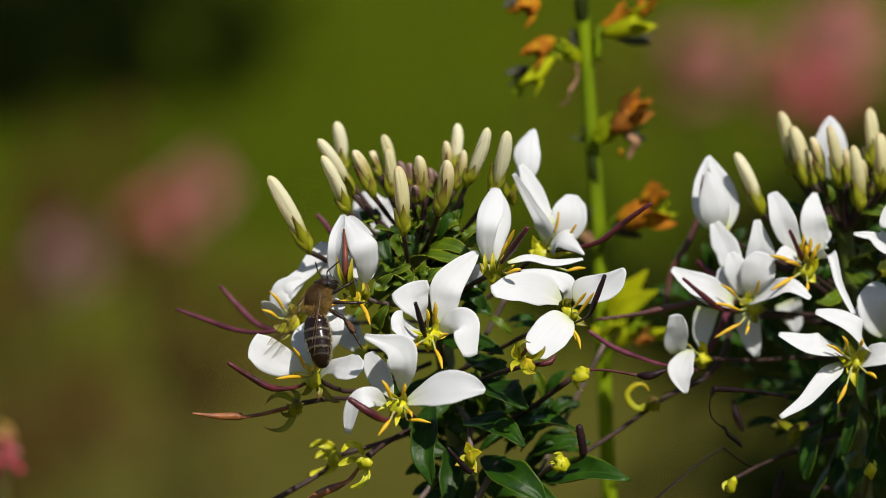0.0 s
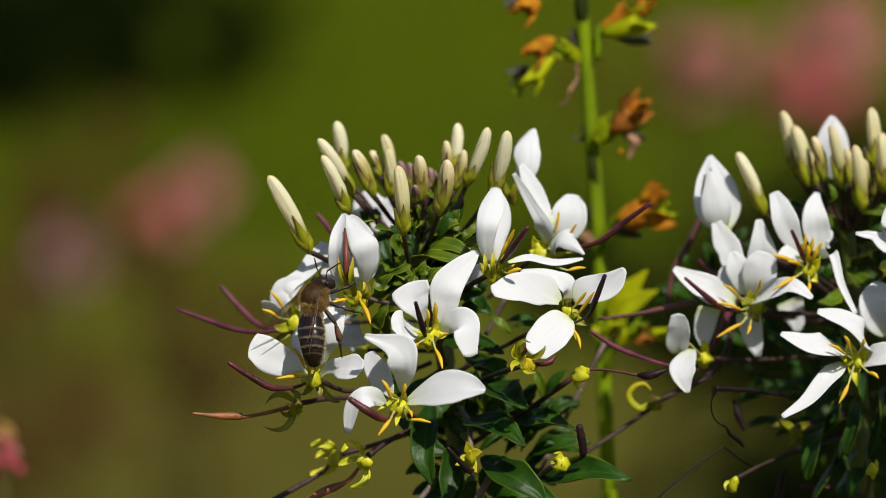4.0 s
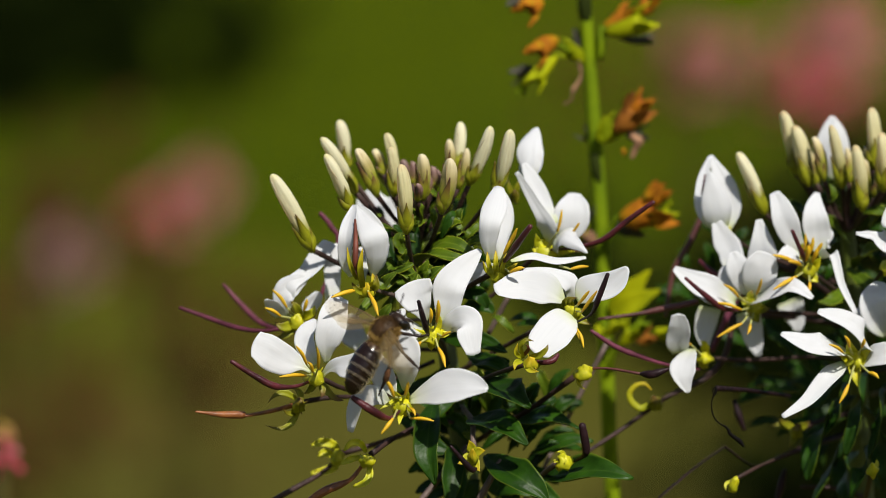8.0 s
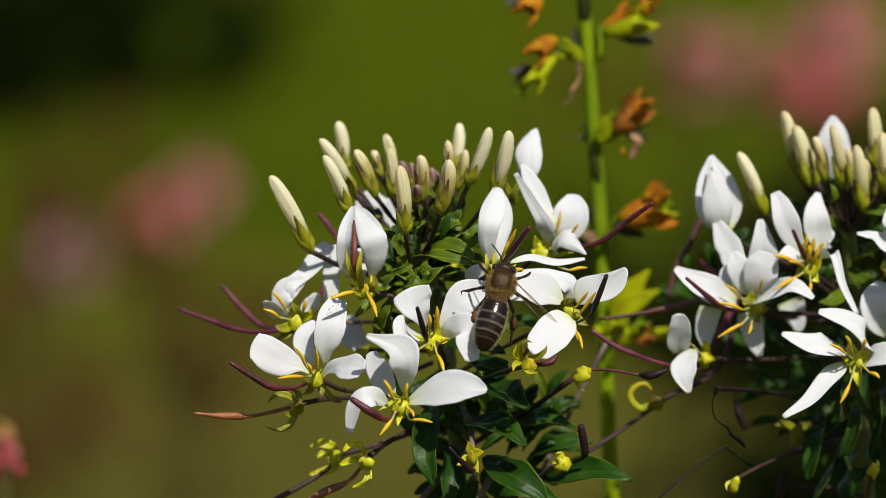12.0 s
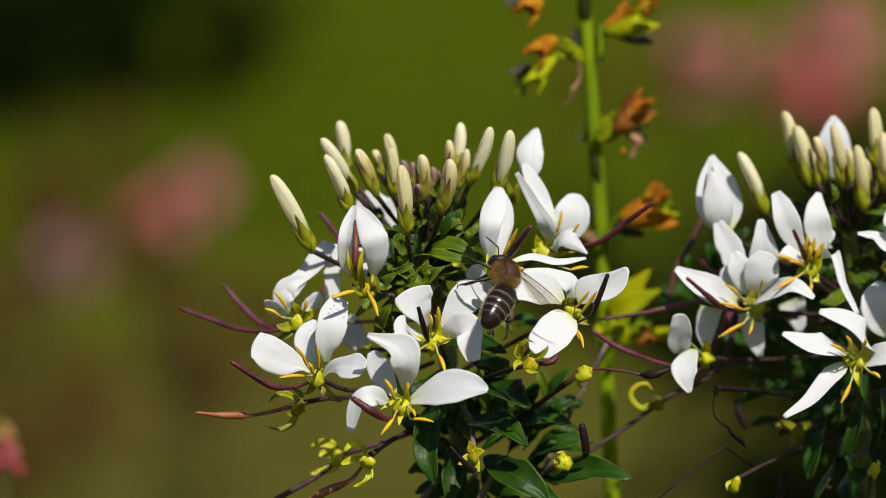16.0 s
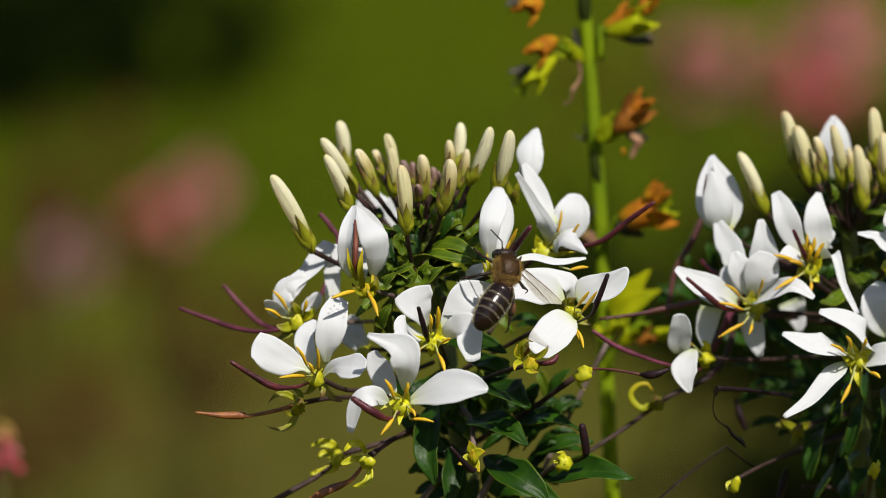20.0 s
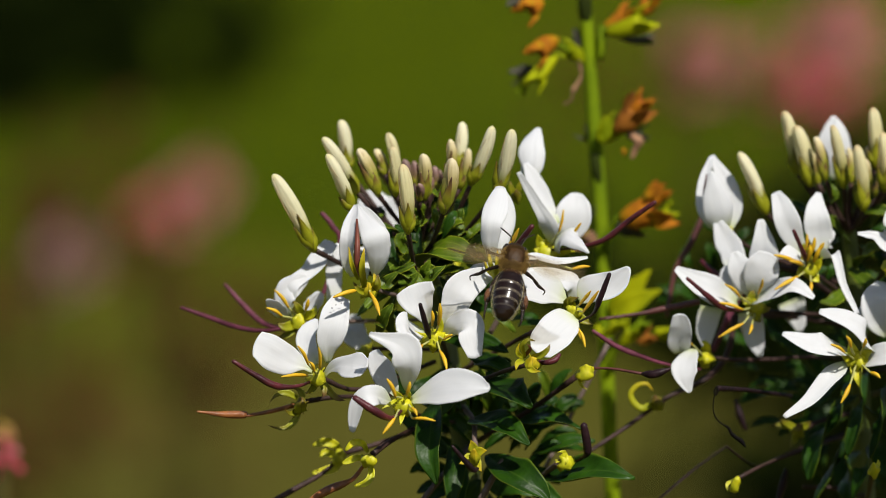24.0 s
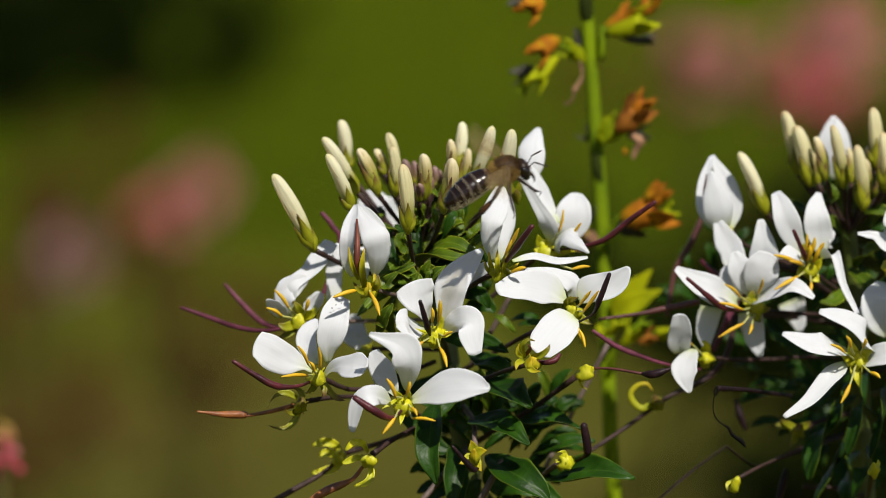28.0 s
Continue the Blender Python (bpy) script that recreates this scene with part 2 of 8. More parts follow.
def ground_material():
    """Lawn beyond a bed of bare soil with a ragged edge."""
    m = bpy.data.materials.new("lawn_and_soil")
    m.use_nodes = True
    nt = m.node_tree
    bs = nt.nodes["Principled BSDF"]
    tc = nt.nodes.new("ShaderNodeTexCoord")

    def mottled(scale, a, b):
        n = nt.nodes.new("ShaderNodeTexNoise")
        n.inputs["Scale"].default_value, n.inputs["Detail"].default_value = scale, 6
        nt.links.new(tc.outputs["Object"], n.inputs["Vector"])
        r = nt.nodes.new("ShaderNodeValToRGB")
        r.color_ramp.elements[0].position, r.color_ramp.elements[1].position = 0.35, 0.65
        r.color_ramp.elements[0].color, r.color_ramp.elements[1].color = (*a, 1), (*b, 1)
        nt.links.new(n.outputs["Fac"], r.inputs["Fac"])
        return r.outputs["Color"], n.outputs["Fac"]

    lawn, lump = mottled(1.4, (0.058, 0.078, 0.002), (0.076, 0.097, 0.003))
    soil, clod = mottled(7.0, (0.059, 0.056, 0.009), (0.092, 0.084, 0.017))
    sep = nt.nodes.new("ShaderNodeSeparateXYZ")
    nt.links.new(tc.outputs["Object"], sep.inputs[0])
    edge = nt.nodes.new("ShaderNodeMath")
    edge.operation = "MULTIPLY_ADD"
    nt.links.new(lump, edge.inputs[0])
    edge.inputs[1].default_value = 1.6
    nt.links.new(sep.outputs["Y"], edge.inputs[2])
    r = nt.nodes.new("ShaderNodeMapRange")
    r.inputs["From Min"].default_value, r.inputs["From Max"].default_value = 6.6, 9.4
    nt.links.new(edge.outputs[0], r.inputs["Value"])
    mx = nt.nodes.new("ShaderNodeMix")
    mx.data_type = "RGBA"
    nt.links.new(r.outputs[0], mx.inputs["Factor"])
    nt.links.new(soil, mx.inputs["A"])
    nt.links.new(lawn, mx.inputs["B"])
    nt.links.new(mx.outputs["Result"], bs.inputs["Base Color"])
    bs.inputs["Roughness"].default_value = 0.9
    bs.inputs["Specular IOR Level"].default_value = 0.0
    bp = nt.nodes.new("ShaderNodeBump")
    bp.inputs["Distance"].default_value = 0.03
    nt.links.new(clod, bp.inputs["Height"])
    nt.links.new(bp.outputs[0], bs.inputs["Normal"])
    return m


def wing_material():
    m = bpy.data.materials.new("wing_membrane")
    m.use_nodes = True
    nt = m.node_tree
    bs, out = nt.nodes["Principled BSDF"], nt.nodes["Material Output"]
    bs.inputs["Base Color"].default_value = (0.32, 0.24, 0.12, 1)
    bs.inputs["Roughness"].default_value = 0.4
    bs.inputs["Specular IOR Level"].default_value = 0.25
    tr = nt.nodes.new("ShaderNodeBsdfTransparent")
    tr.inputs["Color"].default_value = (0.97, 0.95, 0.9, 1)
    mx = nt.nodes.new("ShaderNodeMixShader")
    n = nt.nodes.new("ShaderNodeTexNoise")
    n.inputs["Scale"].default_value = 900
    r = nt.nodes.new("ShaderNodeMapRange")
    r.inputs["To Min"].default_value, r.inputs["To Max"].default_value = 0.07, 0.16
    nt.links.new(n.outputs["Fac"], r.inputs["Value"])
    nt.links.new(r.outputs[0], mx.inputs[0])
    nt.links.new(tr.outputs[0], mx.inputs[1])
    nt.links.new(bs.outputs[0], mx.inputs[2])
    nt.links.new(mx.outputs[0], out.inputs["Surface"])
    return m


def water_material():
    m = bpy.data.materials.new("clear_water")
    m.use_nodes = True
    bs = m.node_tree.nodes["Principled BSDF"]
    bs.inputs["Transmission Weight"].default_value = 1.0
    bs.inputs["Roughness"].default_value = 0.02
    bs.inputs["IOR"].default_value = 1.33
    return m


WATER = water_material()
WING = wing_material()
WING_VEIN = material("wing_vein", (0.12, 0.06, 0.025), 0.4, 0.3, 500)
CHITIN = material("dark_chitin", (0.022, 0.011, 0.006), 0.45, 0.4, 700, bump=0.3, bump_scale=2500, spec=0.35)
ABDOMEN = material("banded_chitin", (0.02, 0.012, 0.008), 0.22, 0.3, 900, bump=0.05, bump_scale=2500, spec=0.38)
FUR_DARK = material("dark_brown_thorax", (0.055, 0.027, 0.008), 0.5, 0.4, 600, bump=0.5, bump_scale=3000, spec=0.25)
FUR = material("brown_fur", (0.13, 0.074, 0.025), 0.75, 0.4, 500, second=(0.055, 0.03, 0.012), thin=0.2, spec=0.1)
FUR_GOLD = material("golden_fur", (0.52, 0.34, 0.1), 0.75, 0.35, 500, second=(0.27, 0.165, 0.045), thin=0.25, spec=0.1)
FUR_PALE = material("pale_fur", (0.5, 0.42, 0.24), 0.75, 0.3, 500, thin=0.2, spec=0.1)
EYE_BLACK = material("compound_eye", (0.012, 0.008, 0.006), 0.18, 0.3, 900, spec=0.7)
POLLEN = material("brown_pollen", (0.14, 0.052, 0.013), 0.8, 0.4, 900, bump=0.8, bump_scale=3000)


# ---- geometry: all plant numbers are millimetres from the middle of the flower head ----
ORIGIN = {}


def at(p):
    return Vector((p[0] * 0.001, p[1] * 0.001, 0.85 + p[2] * 0.001))


def part(name, geo, mat, parent, origin=None, label="", smooth=True):
    """One mesh object under a thing or a part; geo is (vertices in world metres, faces, uv per vertex)."""
    verts, faces, uvs = geo
    o = Vector(origin) if origin is not None else ORIGIN[parent]
    me = bpy.data.meshes.new(name)
    me.from_pydata([tuple(Vector(v) - o) for v in verts], [], faces)
    if uvs:
        layer = me.uv_layers.new(name="UVMap")
        flat = [c for loop in me.loops for c in uvs[loop.vertex_index]]
        layer.data.foreach_set("uv", flat)
    if smooth:
        me.polygons.foreach_set("use_smooth", [True] * len(me.polygons))
    me.materials.append(mat)
    ob = new(name, me)
    if parent is not None:
        ob.parent = parent
        ob.location = o - ORIGIN[parent]
    else:
        ob.location = o
    ORIGIN[ob] = o
    if label:
        tagged(ob, label)
    return ob


def thing(name, base, label, category, group="", kind=""):
    ob = new(name)
    ob.empty_display_size = 0.01
    ob.location = base
    ORIGIN[ob] = Vector(base)
    return tagged(ob, label, category, group, kind)


def merge(*geos):
    verts, faces, uvs = [], [], []
    for v, f, u in geos:
        k = len(verts)
        verts += v
        faces += [tuple(i + k for i in q) for q in f]
        uvs += u
    return verts, faces, uvs


def spline(points, steps):
    """A smooth line through the points."""
    pts = [Vector(p) for p in points]
    if len(pts) == 2:
        return [pts[0].lerp(pts[1], i / steps) for i in range(steps + 1)]
    ext = [2 * pts[0] - pts[1], *pts, 2 * pts[-1] - pts[-2]]
    n = len(pts) - 1
    out = []
    for i in range(steps + 1):
        s = i / steps * n
        k = min(int(s), n - 1)
        t = s - k
        a, b, c, d = ext[k:k + 4]
        out.append(0.5 * (2 * b + (c - a) * t + (2 * a - 5 * b + 4 * c - d) * t * t + (3 * b - a - 3 * c + d) * t ** 3))
    return out


def tube(points, radii, sides=8, steps=0, flat=1.0, lumpy=0.0):
    """A round rod along a smooth line; radii (mm) are spread evenly over its length."""
    steps = steps or max(4, 4 * (len(points) - 1))
    line = spline([at(p) for p in points], steps)
    verts, faces, uvs = [], [], []
    ref = Vector((0.13, -0.9, 0.4)).normalized()
    for i, c in enumerate(line):
        t = (line[min(i + 1, steps)] - line[max(i - 1, 0)]).normalized()
        a = ref - ref.dot(t) * t
        a = a.normalized() if a.length > 0.05 else t.orthogonal().normalized()
        b = t.cross(a)
        s = i / steps * (len(radii) - 1)
        k = min(int(s), len(radii) - 2)
        r = (radii[k] + (radii[k + 1] - radii[k]) * (s - k)) * 0.001
        if lumpy:
            r *= 1 + lumpy * noise.noise(c * 900)
        for j in range(sides):
            q = 2 * math.pi * j / sides
            verts.append(c + r * (math.cos(q) * a * flat + math.sin(q) * b))
            uvs.append((i / steps, j / sides))
    for j in range(sides):
        rim = verts[steps * sides + j]
        verts.append(line[-1] + (rim - line[-1]) * 0.5 + t * r * 0.55)
        uvs.append((1.0, j / sides))
    steps += 1
    for i in range(steps):
        for j in range(sides):
            k = (j + 1) % sides
            faces.append((i * sides + j, i * sides + k, (i + 1) * sides + k, (i + 1) * sides + j))
    faces.append(tuple(range(sides - 1, -1, -1)))
    faces.append(tuple(steps * sides + j for j in range(sides)))
    return verts, faces, uvs


def spun(base, tip, profile, sides=12, flat=1.0, bow=0.0, dent=0.0):
    """A body of revolution from base to tip; profile: (share of length, radius in mm). dent: a lengthwise seam."""
    a, b = at(base), at(tip)
    t = (b - a).normalized()
    n = Vector((0, -1, 0.2))
    n = (n - n.dot(t) * t).normalized()
    s = t.cross(n)
    verts, faces, uvs = [], [], []
    for u, r in profile:
        c = a.lerp(b, u) + s * bow * 0.001 * 4 * u * (1 - u)
        for j in range(sides):
            q = 2 * math.pi * j / sides
            k = 1 + dent * (((q / math.pi + a.x * 60 + a.z * 40 + u * 0.3) % 1.0) - 0.5) + 0.03 * math.sin(q * 3 + a.z * 300 + u * 4)
            verts.append(c + 0.001 * r * k * (math.cos(q) * n * flat + math.sin(q) * s))
            uvs.append((u, j / sides))
    m = len(profile)
    for i in range(m - 1):
        for j in range(sides):
            k = (j + 1) % sides
            faces.append((i * sides + j, i * sides + k, (i + 1) * sides + k, (i + 1) * sides + j))
    faces.append(tuple(range(sides - 1, -1, -1)))
    faces.append(tuple((m - 1) * sides + j for j in range(sides)))
    return verts, faces, uvs


def solid_sheet(top, bottom, nu, nv, uvs):
    """Closes two sheets of points into one thin body."""
    k, row = len(top), nv + 1
    faces = []
    for i in range(nu):
        for j in range(nv):
            a = i * row + j
            faces.append((a, a + row, a + row + 1, a + 1))
            faces.append((k + a, k + a + 1, k + a + row + 1, k + a + row))
        for a, d in ((i * row, 1), (i * row + nv, -1)):
            q = (a, k + a, k + a + row, a + row)
            faces.append(q if d > 0 else q[::-1])
    for j in range(nv):
        faces.append((j, j + 1, k + j + 1, k + j))
        a = nu * row + j
        faces.append((a + 1, a, k + a, k + a + 1))
    return top + bottom, faces, uvs + uvs


def blade(base, mid, tip, width, face=(0, -1, 0.35), cup=0.15, twist=0.0, widest=0.6, claw=0.12, round_=0.72,
          thick=0.18, fold=0.0, ripple=0.03, nu=12, nv=8, blunt=0.0, crumple=0.0):
    """A petal or leaf: a thin solid sheet along a bowed midrib, cupped towards face, with a rippled edge."""
    b, m, e = at(base), at(mid), at(tip)
    c = 2 * m - 0.5 * (b + e)
    fdir = Vector(face).normalized()
    power = math.log(0.5) / math.log(widest)
    top, bottom, uvs = [], [], []
    w2 = width * 0.0005
    ph = b.x * 900 + b.z * 700
    for i in range(nu + 1):
        u = 1 - (1 - i / nu) ** 1.5
        p = (1 - u) ** 2 * b + 2 * u * (1 - u) * c + u * u * e
        t = (2 * (1 - u) * (c - b) + 2 * u * (e - c)).normalized()
        n = fdir - fdir.dot(t) * t
        n = n.normalized() if n.length > 0.05 else t.orthogonal().normalized()
        n = Matrix.Rotation(radians(twist) * (u - 0.35), 3, t) @ n
        s = t.cross(n)
        w = max(0.0, math.sin(math.pi * min(1.0, u ** power))) ** round_
        if blunt:
            w = math.sin(0.5 * math.pi * u / widest) ** 0.85 if u < widest else max(0.0, 1 - ((u - widest) / (1 - widest)) ** blunt) ** (1 / blunt)
        w = max(w, claw * (1 - u) ** 0.5 if u < 0.6 else 0, 0.03) * w2
        for j in range(nv + 1):
            v = 2 * j / nv - 1
            lift = cup * w * (v * v - 0.3) * 1.6 + fold * w * abs(v)
            lift += ripple * (0.4 * w2 + 0.6 * w) * math.sin(ph + 5 * u + 2.2 * v) * (0.3 + abs(v)) * u
            edge = 1 + 0.05 * math.sin(ph * 2 + 7 * u + v) + 0.02 * crumple * math.sin(ph * 5 + 23 * u + 2 * v)
            if crumple:
                spot = Vector((u * 2.2 + ph, v * 1.3, ph * 0.3))
                lift += crumple * w * (0.1 * noise.noise(spot) + 0.05 * noise.noise(spot * 2.7)) * min(1, u * 3)
            q = p + s * v * w * edge + n * lift
            h = 0.0005 * thick * (1 - 0.75 * abs(v) ** 3)
            top.append(q + n * h)
            bottom.append(q - n * h)
            uvs.append((u, j / nv))
    return solid_sheet(top, bottom, nu, nv, uvs)


# ---- plant parts ----
def plain_petal(flower, base, mid, tip, width, face=(0, -1, 0.35), cup=0.1, twist=0.0, widest=0.6, blunt=2.1, ripple=0.07, **more):
    return part("petal", blade(base, mid, tip, width, face, cup * 0.3, twist, widest, blunt=blunt, ripple=ripple, fold=0.06, nu=18, nv=12, crumple=1.9, **more), WHITE, flower, at(base))


def smooth_row(values, u):
    """A smooth value along evenly spread stations."""
    n = len(values) - 1
    s = u * n
    k = min(int(s), n - 1)
    t = s - k
    a = values[k - 1] if k else values[0]
    b, c = values[k], values[k + 1]
    d = values[k + 2] if k + 2 <= n else values[n]
    return 0.5 * (2 * b + (c - a) * t + (2 * a - 5 * b + 4 * c - d) * t * t + (3 * b - a - 3 * c + d) * t ** 3)


def outline_sheet(spine, left, right, face, cup=0.1, thick=0.16, nu=26, nv=14, wave=1.0):
    """A petal or leaf along a curved midrib (mm) with its own outline: half widths on either side at six even stations.
    It is a thin solid sheet, cupped towards face, with a soft midrib groove, a wavy rim and faint creases."""
    line = spline([at(p) for p in spine], nu)
    fdir = Vector(face).normalized()
    wide = max(max(left), max(right))
    ph = spine[0][0] * 1.7 + spine[-1][2] * 0.9
    top, bottom, uvs = [], [], []
    for i, p in enumerate(line):
        u = i / nu
        t = (line[min(i + 1, nu)] - line[max(i - 1, 0)]).normalized()
        n = fdir - fdir.dot(t) * t
        n = n.normalized() if n.length > 0.05 else t.orthogonal().normalized()
        s = t.cross(n)
        half = [max(smooth_row([w * w for w in side], u), 0.003) ** 0.5 for side in (left, right)]
        for j in range(nv + 1):
            v = 2 * j / nv - 1
            w = half[0] if v < 0 else half[1]
            lift = cup * w * (v * v - 0.25) * 1.4 - 0.025 * wide * math.exp(-(v * 5) ** 2) * (1 - 0.6 * u)
            lift += wave * 0.05 * wide * math.sin(ph + 4.6 * u + 1.9 * v) * v * v * min(1, 2.5 * u)
            spot = Vector((u * 2.4 + ph, v * 1.5, ph * 0.37))
            lift += wave * wide * (0.05 * noise.noise(spot) + 0.012 * noise.noise(spot * 3.1)) * min(1, 3 * u)
            edge = 1 + 0.018 * wave * math.sin(ph * 3 + 15 * u + v) * abs(v)
            q = p + 0.001 * (s * v * w * edge + n * lift + t * 0.22 * w * (1 - v * v) * max(0, 4 * u - 3) ** 2)
            h = 0.0005 * thick * (1 - 0.75 * abs(v) ** 3)
            top.append(q + n * h)
            bottom.append(q - n * h)
            uvs.append((u, j / nv))
    return solid_sheet(top, bottom, nu, nv, uvs)


def petal(flower, spine, left, right, face=(0, -1, 0.35), cup=0.1):
    return part("petal", outline_sheet(spine, left, right, face, cup), WHITE, flower, at(spine[0]))


def broad_leaf(plant, spine, left, right, face=(0, -1, 0.8), cup=0.2, mat=None):
    part("leaf", outline_sheet(spine, left, right, face, cup, 0.26, 30, 14, 3.2 if mat else 2.6), mat or LEAF, plant)


def stamen(flower, centre, foot, tip, r=0.32):
    part("filament", tube([centre, foot], [0.16, 0.13], 6), FILAMENT, flower)
    a, b = Vector(foot), Vector(tip)
    m = a.lerp(b, 0.5) + Vector((0.12, -0.1, 0.15))
    part("anther", tube([foot, tuple(m), tip], [0.14, r * 0.68, r * 0.76, r * 0.62, 0.08], 8, 10, lumpy=0.12), ANTHER, flower)


def pistil(flower, points, radii, mat=None):
    part("pistil", tube(points, [q * 0.65 for q in radii], 8, 16, lumpy=0.12), mat or PISTIL, flower)


def pedicel(owner, points, r=0.42, mat=None):
    part("pedicel", tube(points, [r * 0.86, r * 0.7, r * 0.8], 7, lumpy=0.15), mat or PEDICEL, owner)


def sepal(owner, base, mid, tip, width, mat=None, face=(0, -1, 0.2)):
    part("sepal", blade(base, mid, tip, width * 1.35, face, 0.35, 0, 0.35, 0.4, 0.95, 0.25, nu=8, nv=4), mat or SEPAL, owner)


def flower(plant, centre, r=0.9, mat=None, label="white four-petalled spider flower", spikes=3):
    x, y, z = centre
    r *= 1.25
    geo = spun((x, y - 1.0, z - 1.0), (x, y - 2.4, z + 0.8), [(0, 0.1), (0.1, r * 0.5), (0.25, r * 0.85), (0.45, r), (0.65, r * 0.9), (0.85, r * 0.6), (0.95, r * 0.3), (1, 0.1)], 12)
    heart = at(centre)
    middle = at((x, y - 1.7, z - 0.1))
    lumps = [v + (v - middle) * 0.75 * noise.noise(v * 1500) for v in geo[0]]
    rng = random.Random(int(x * 31 + z * 17))
    stubs = []
    for _ in range(spikes):
        d = Vector((rng.gauss(0, 1), -abs(rng.gauss(0.5, 0.6)), rng.gauss(0.1, 1))).normalized() * r * rng.uniform(1.1, 1.5)
        stubs.append(tube([(x, y - 1.5, z), (x + d.x, y - 1.5 + d.y, z + d.z)], [0.11 * r, 0.09 * r, 0.08 * r], 6, 5))
    return part("flower", merge((lumps, geo[1], geo[2]), *stubs), mat or YELLOW_GREEN, plant, heart, label)


def bud(plant, tip, base, width, joint=None, purple=False, sepals=3, olive=False, pink=False):
    """A closed bud: rolled petals with a seam, sepals clasping its foot and the pedicel that carries it."""
    r = width * 0.46
    prof = [(0, r * 0.3), (0.03, r * 0.46), (0.1, r * 0.64), (0.25, r * 0.85), (0.42, r * 0.98), (0.58, r), (0.74, r * 0.93), (0.86, r * 0.79), (0.93, r * 0.64), (0.975, r * 0.42), (1, r * 0.12)]
    b = part("bud", spun(base, tip, prof, 28, 0.95, 0.25, 0.3), MAUVE if pink else CREAM_SMALL if purple else CREAM_OLIVE if olive else CREAM, plant, at(base),
             "small mauve bud" if pink else "small bud with purple-brown sepals" if purple else "closed cream bud with green sepals")
    bv, tv = Vector(base), Vector(tip)
    axis = (tv - bv)
    t = axis.normalized()
    n = Vector((0, -1, 0.2))
    n = (n - n.dot(t) * t).normalized()
    s = t.cross(n)
    turn = math.sin(bv.x * 2.3 + bv.z)
    if width > 1.4:
        line = []
        for k in range(7):
            u = 0.4 + 0.57 * k / 6
            q = 0.5 * turn + 0.5 * math.sin(u * 4 + bv.x)
            rad = smooth_row([0.97, 1.0, 0.93, 0.75, 0.36], (u - 0.4) / 0.6) * r * 1.01
            line.append(tuple(bv + axis * u + (math.cos(q) * n * 0.95 + math.sin(q) * s) * rad))
        part("seam", tube(line, [0.02, 0.045, 0.05, 0.045, 0.03], 5, 18), SEAM, b)
    reach = 0.68 if purple else 0.45
    for k in range(sepals + 1):
        q = (-0.8, 0.55, 1.75, -2.1)[k % 4] + 0.35 * turn
        d = math.cos(q) * n + math.sin(q) * s
        far = reach * (0.85 + 0.3 * math.sin(bv.z * 2 + 2.4 * k))
        spine = [tuple(bv - t * r * 0.35 + d * r * 0.1), tuple(bv + axis * far * 0.33 + d * r * 0.84), tuple(bv + axis * far * 0.66 + d * r * 1.0), tuple(bv + axis * far + d * r * 1.07)]
        half = [w * r for w in (0.42, 0.82, 0.78, 0.55, 0.28, 0.03)]
        part("sepal", outline_sheet(spine, half, half, tuple(d), -0.5, 0.16, 12, 6), SEPAL_PURPLE if purple else SEPAL, b)
    if joint:
        mid = bv.lerp(Vector(joint), 0.5) + Vector((0, 0.8, -0.8))
        pedicel(b, [base, tuple(mid), joint], 0.42)
    return b


def leaf(plant, base, mid, tip, width, face=(0, -1, 0.8), mat=None, fold=0.25, twist=0.0, widest=0.5):
    part("leaf", blade(base, mid, tip, width * 0.88, face, 0.05, twist, widest, 0.08, 0.85, 0.25, fold, 0.26, 20, 8, crumple=3.2, blunt=1.75), mat or LEAF, plant)


def spent_calyx(plant, centre, tips, mat=None, w=1.1, r=0.9, bow=0.36):
    """A faded flower: a round receptacle with reflexed sepals."""
    f = flower(plant, centre, r * 0.66, mat, "faded flower with curled yellow-green sepals")
    for i, tp in enumerate(tips):
        c, e = Vector(centre), Vector(tp)
        d = e - c
        e = c + d * 1.12
        side = Vector((-d.z, 0, d.x)).normalized() * d.length * (bow if i % 2 else -bow)
        m = c.lerp(e, 0.55) + side
        sepal(f, centre, tuple(m), tuple(e), w * 0.66, mat or YELLOW_GREEN)
    return f


# ---- ground and distance ----
def sheet(size, n):
    verts, faces = [], []
    for i in range(n + 1):
        for j in range(n + 1):
            x, y = (i / n * 2 - 1), (j / n * 2 - 1)
            x, y = size * x * abs(x), size * y * abs(y)
            near = math.exp(-((x * x + (y - 5) ** 2) / 400))
            verts.append((x, y, 0.05 * near * noise.noise((x * 0.5, y * 0.5, 3)) * min(1, (x * x + y * y) / 2)))
    for i in range(n):
        for j in range(n):
            a = i * (n + 1) + j
            faces.append((a, a + n + 1, a + n + 2, a + 1))
    return verts, faces, []


ground = part("ground", sheet(600.0, 90), ground_material(), None, (0, 0, 0))
tagged(ground, "sunlit mown lawn with a bare brown soil bed", "lawn", kind="structure")


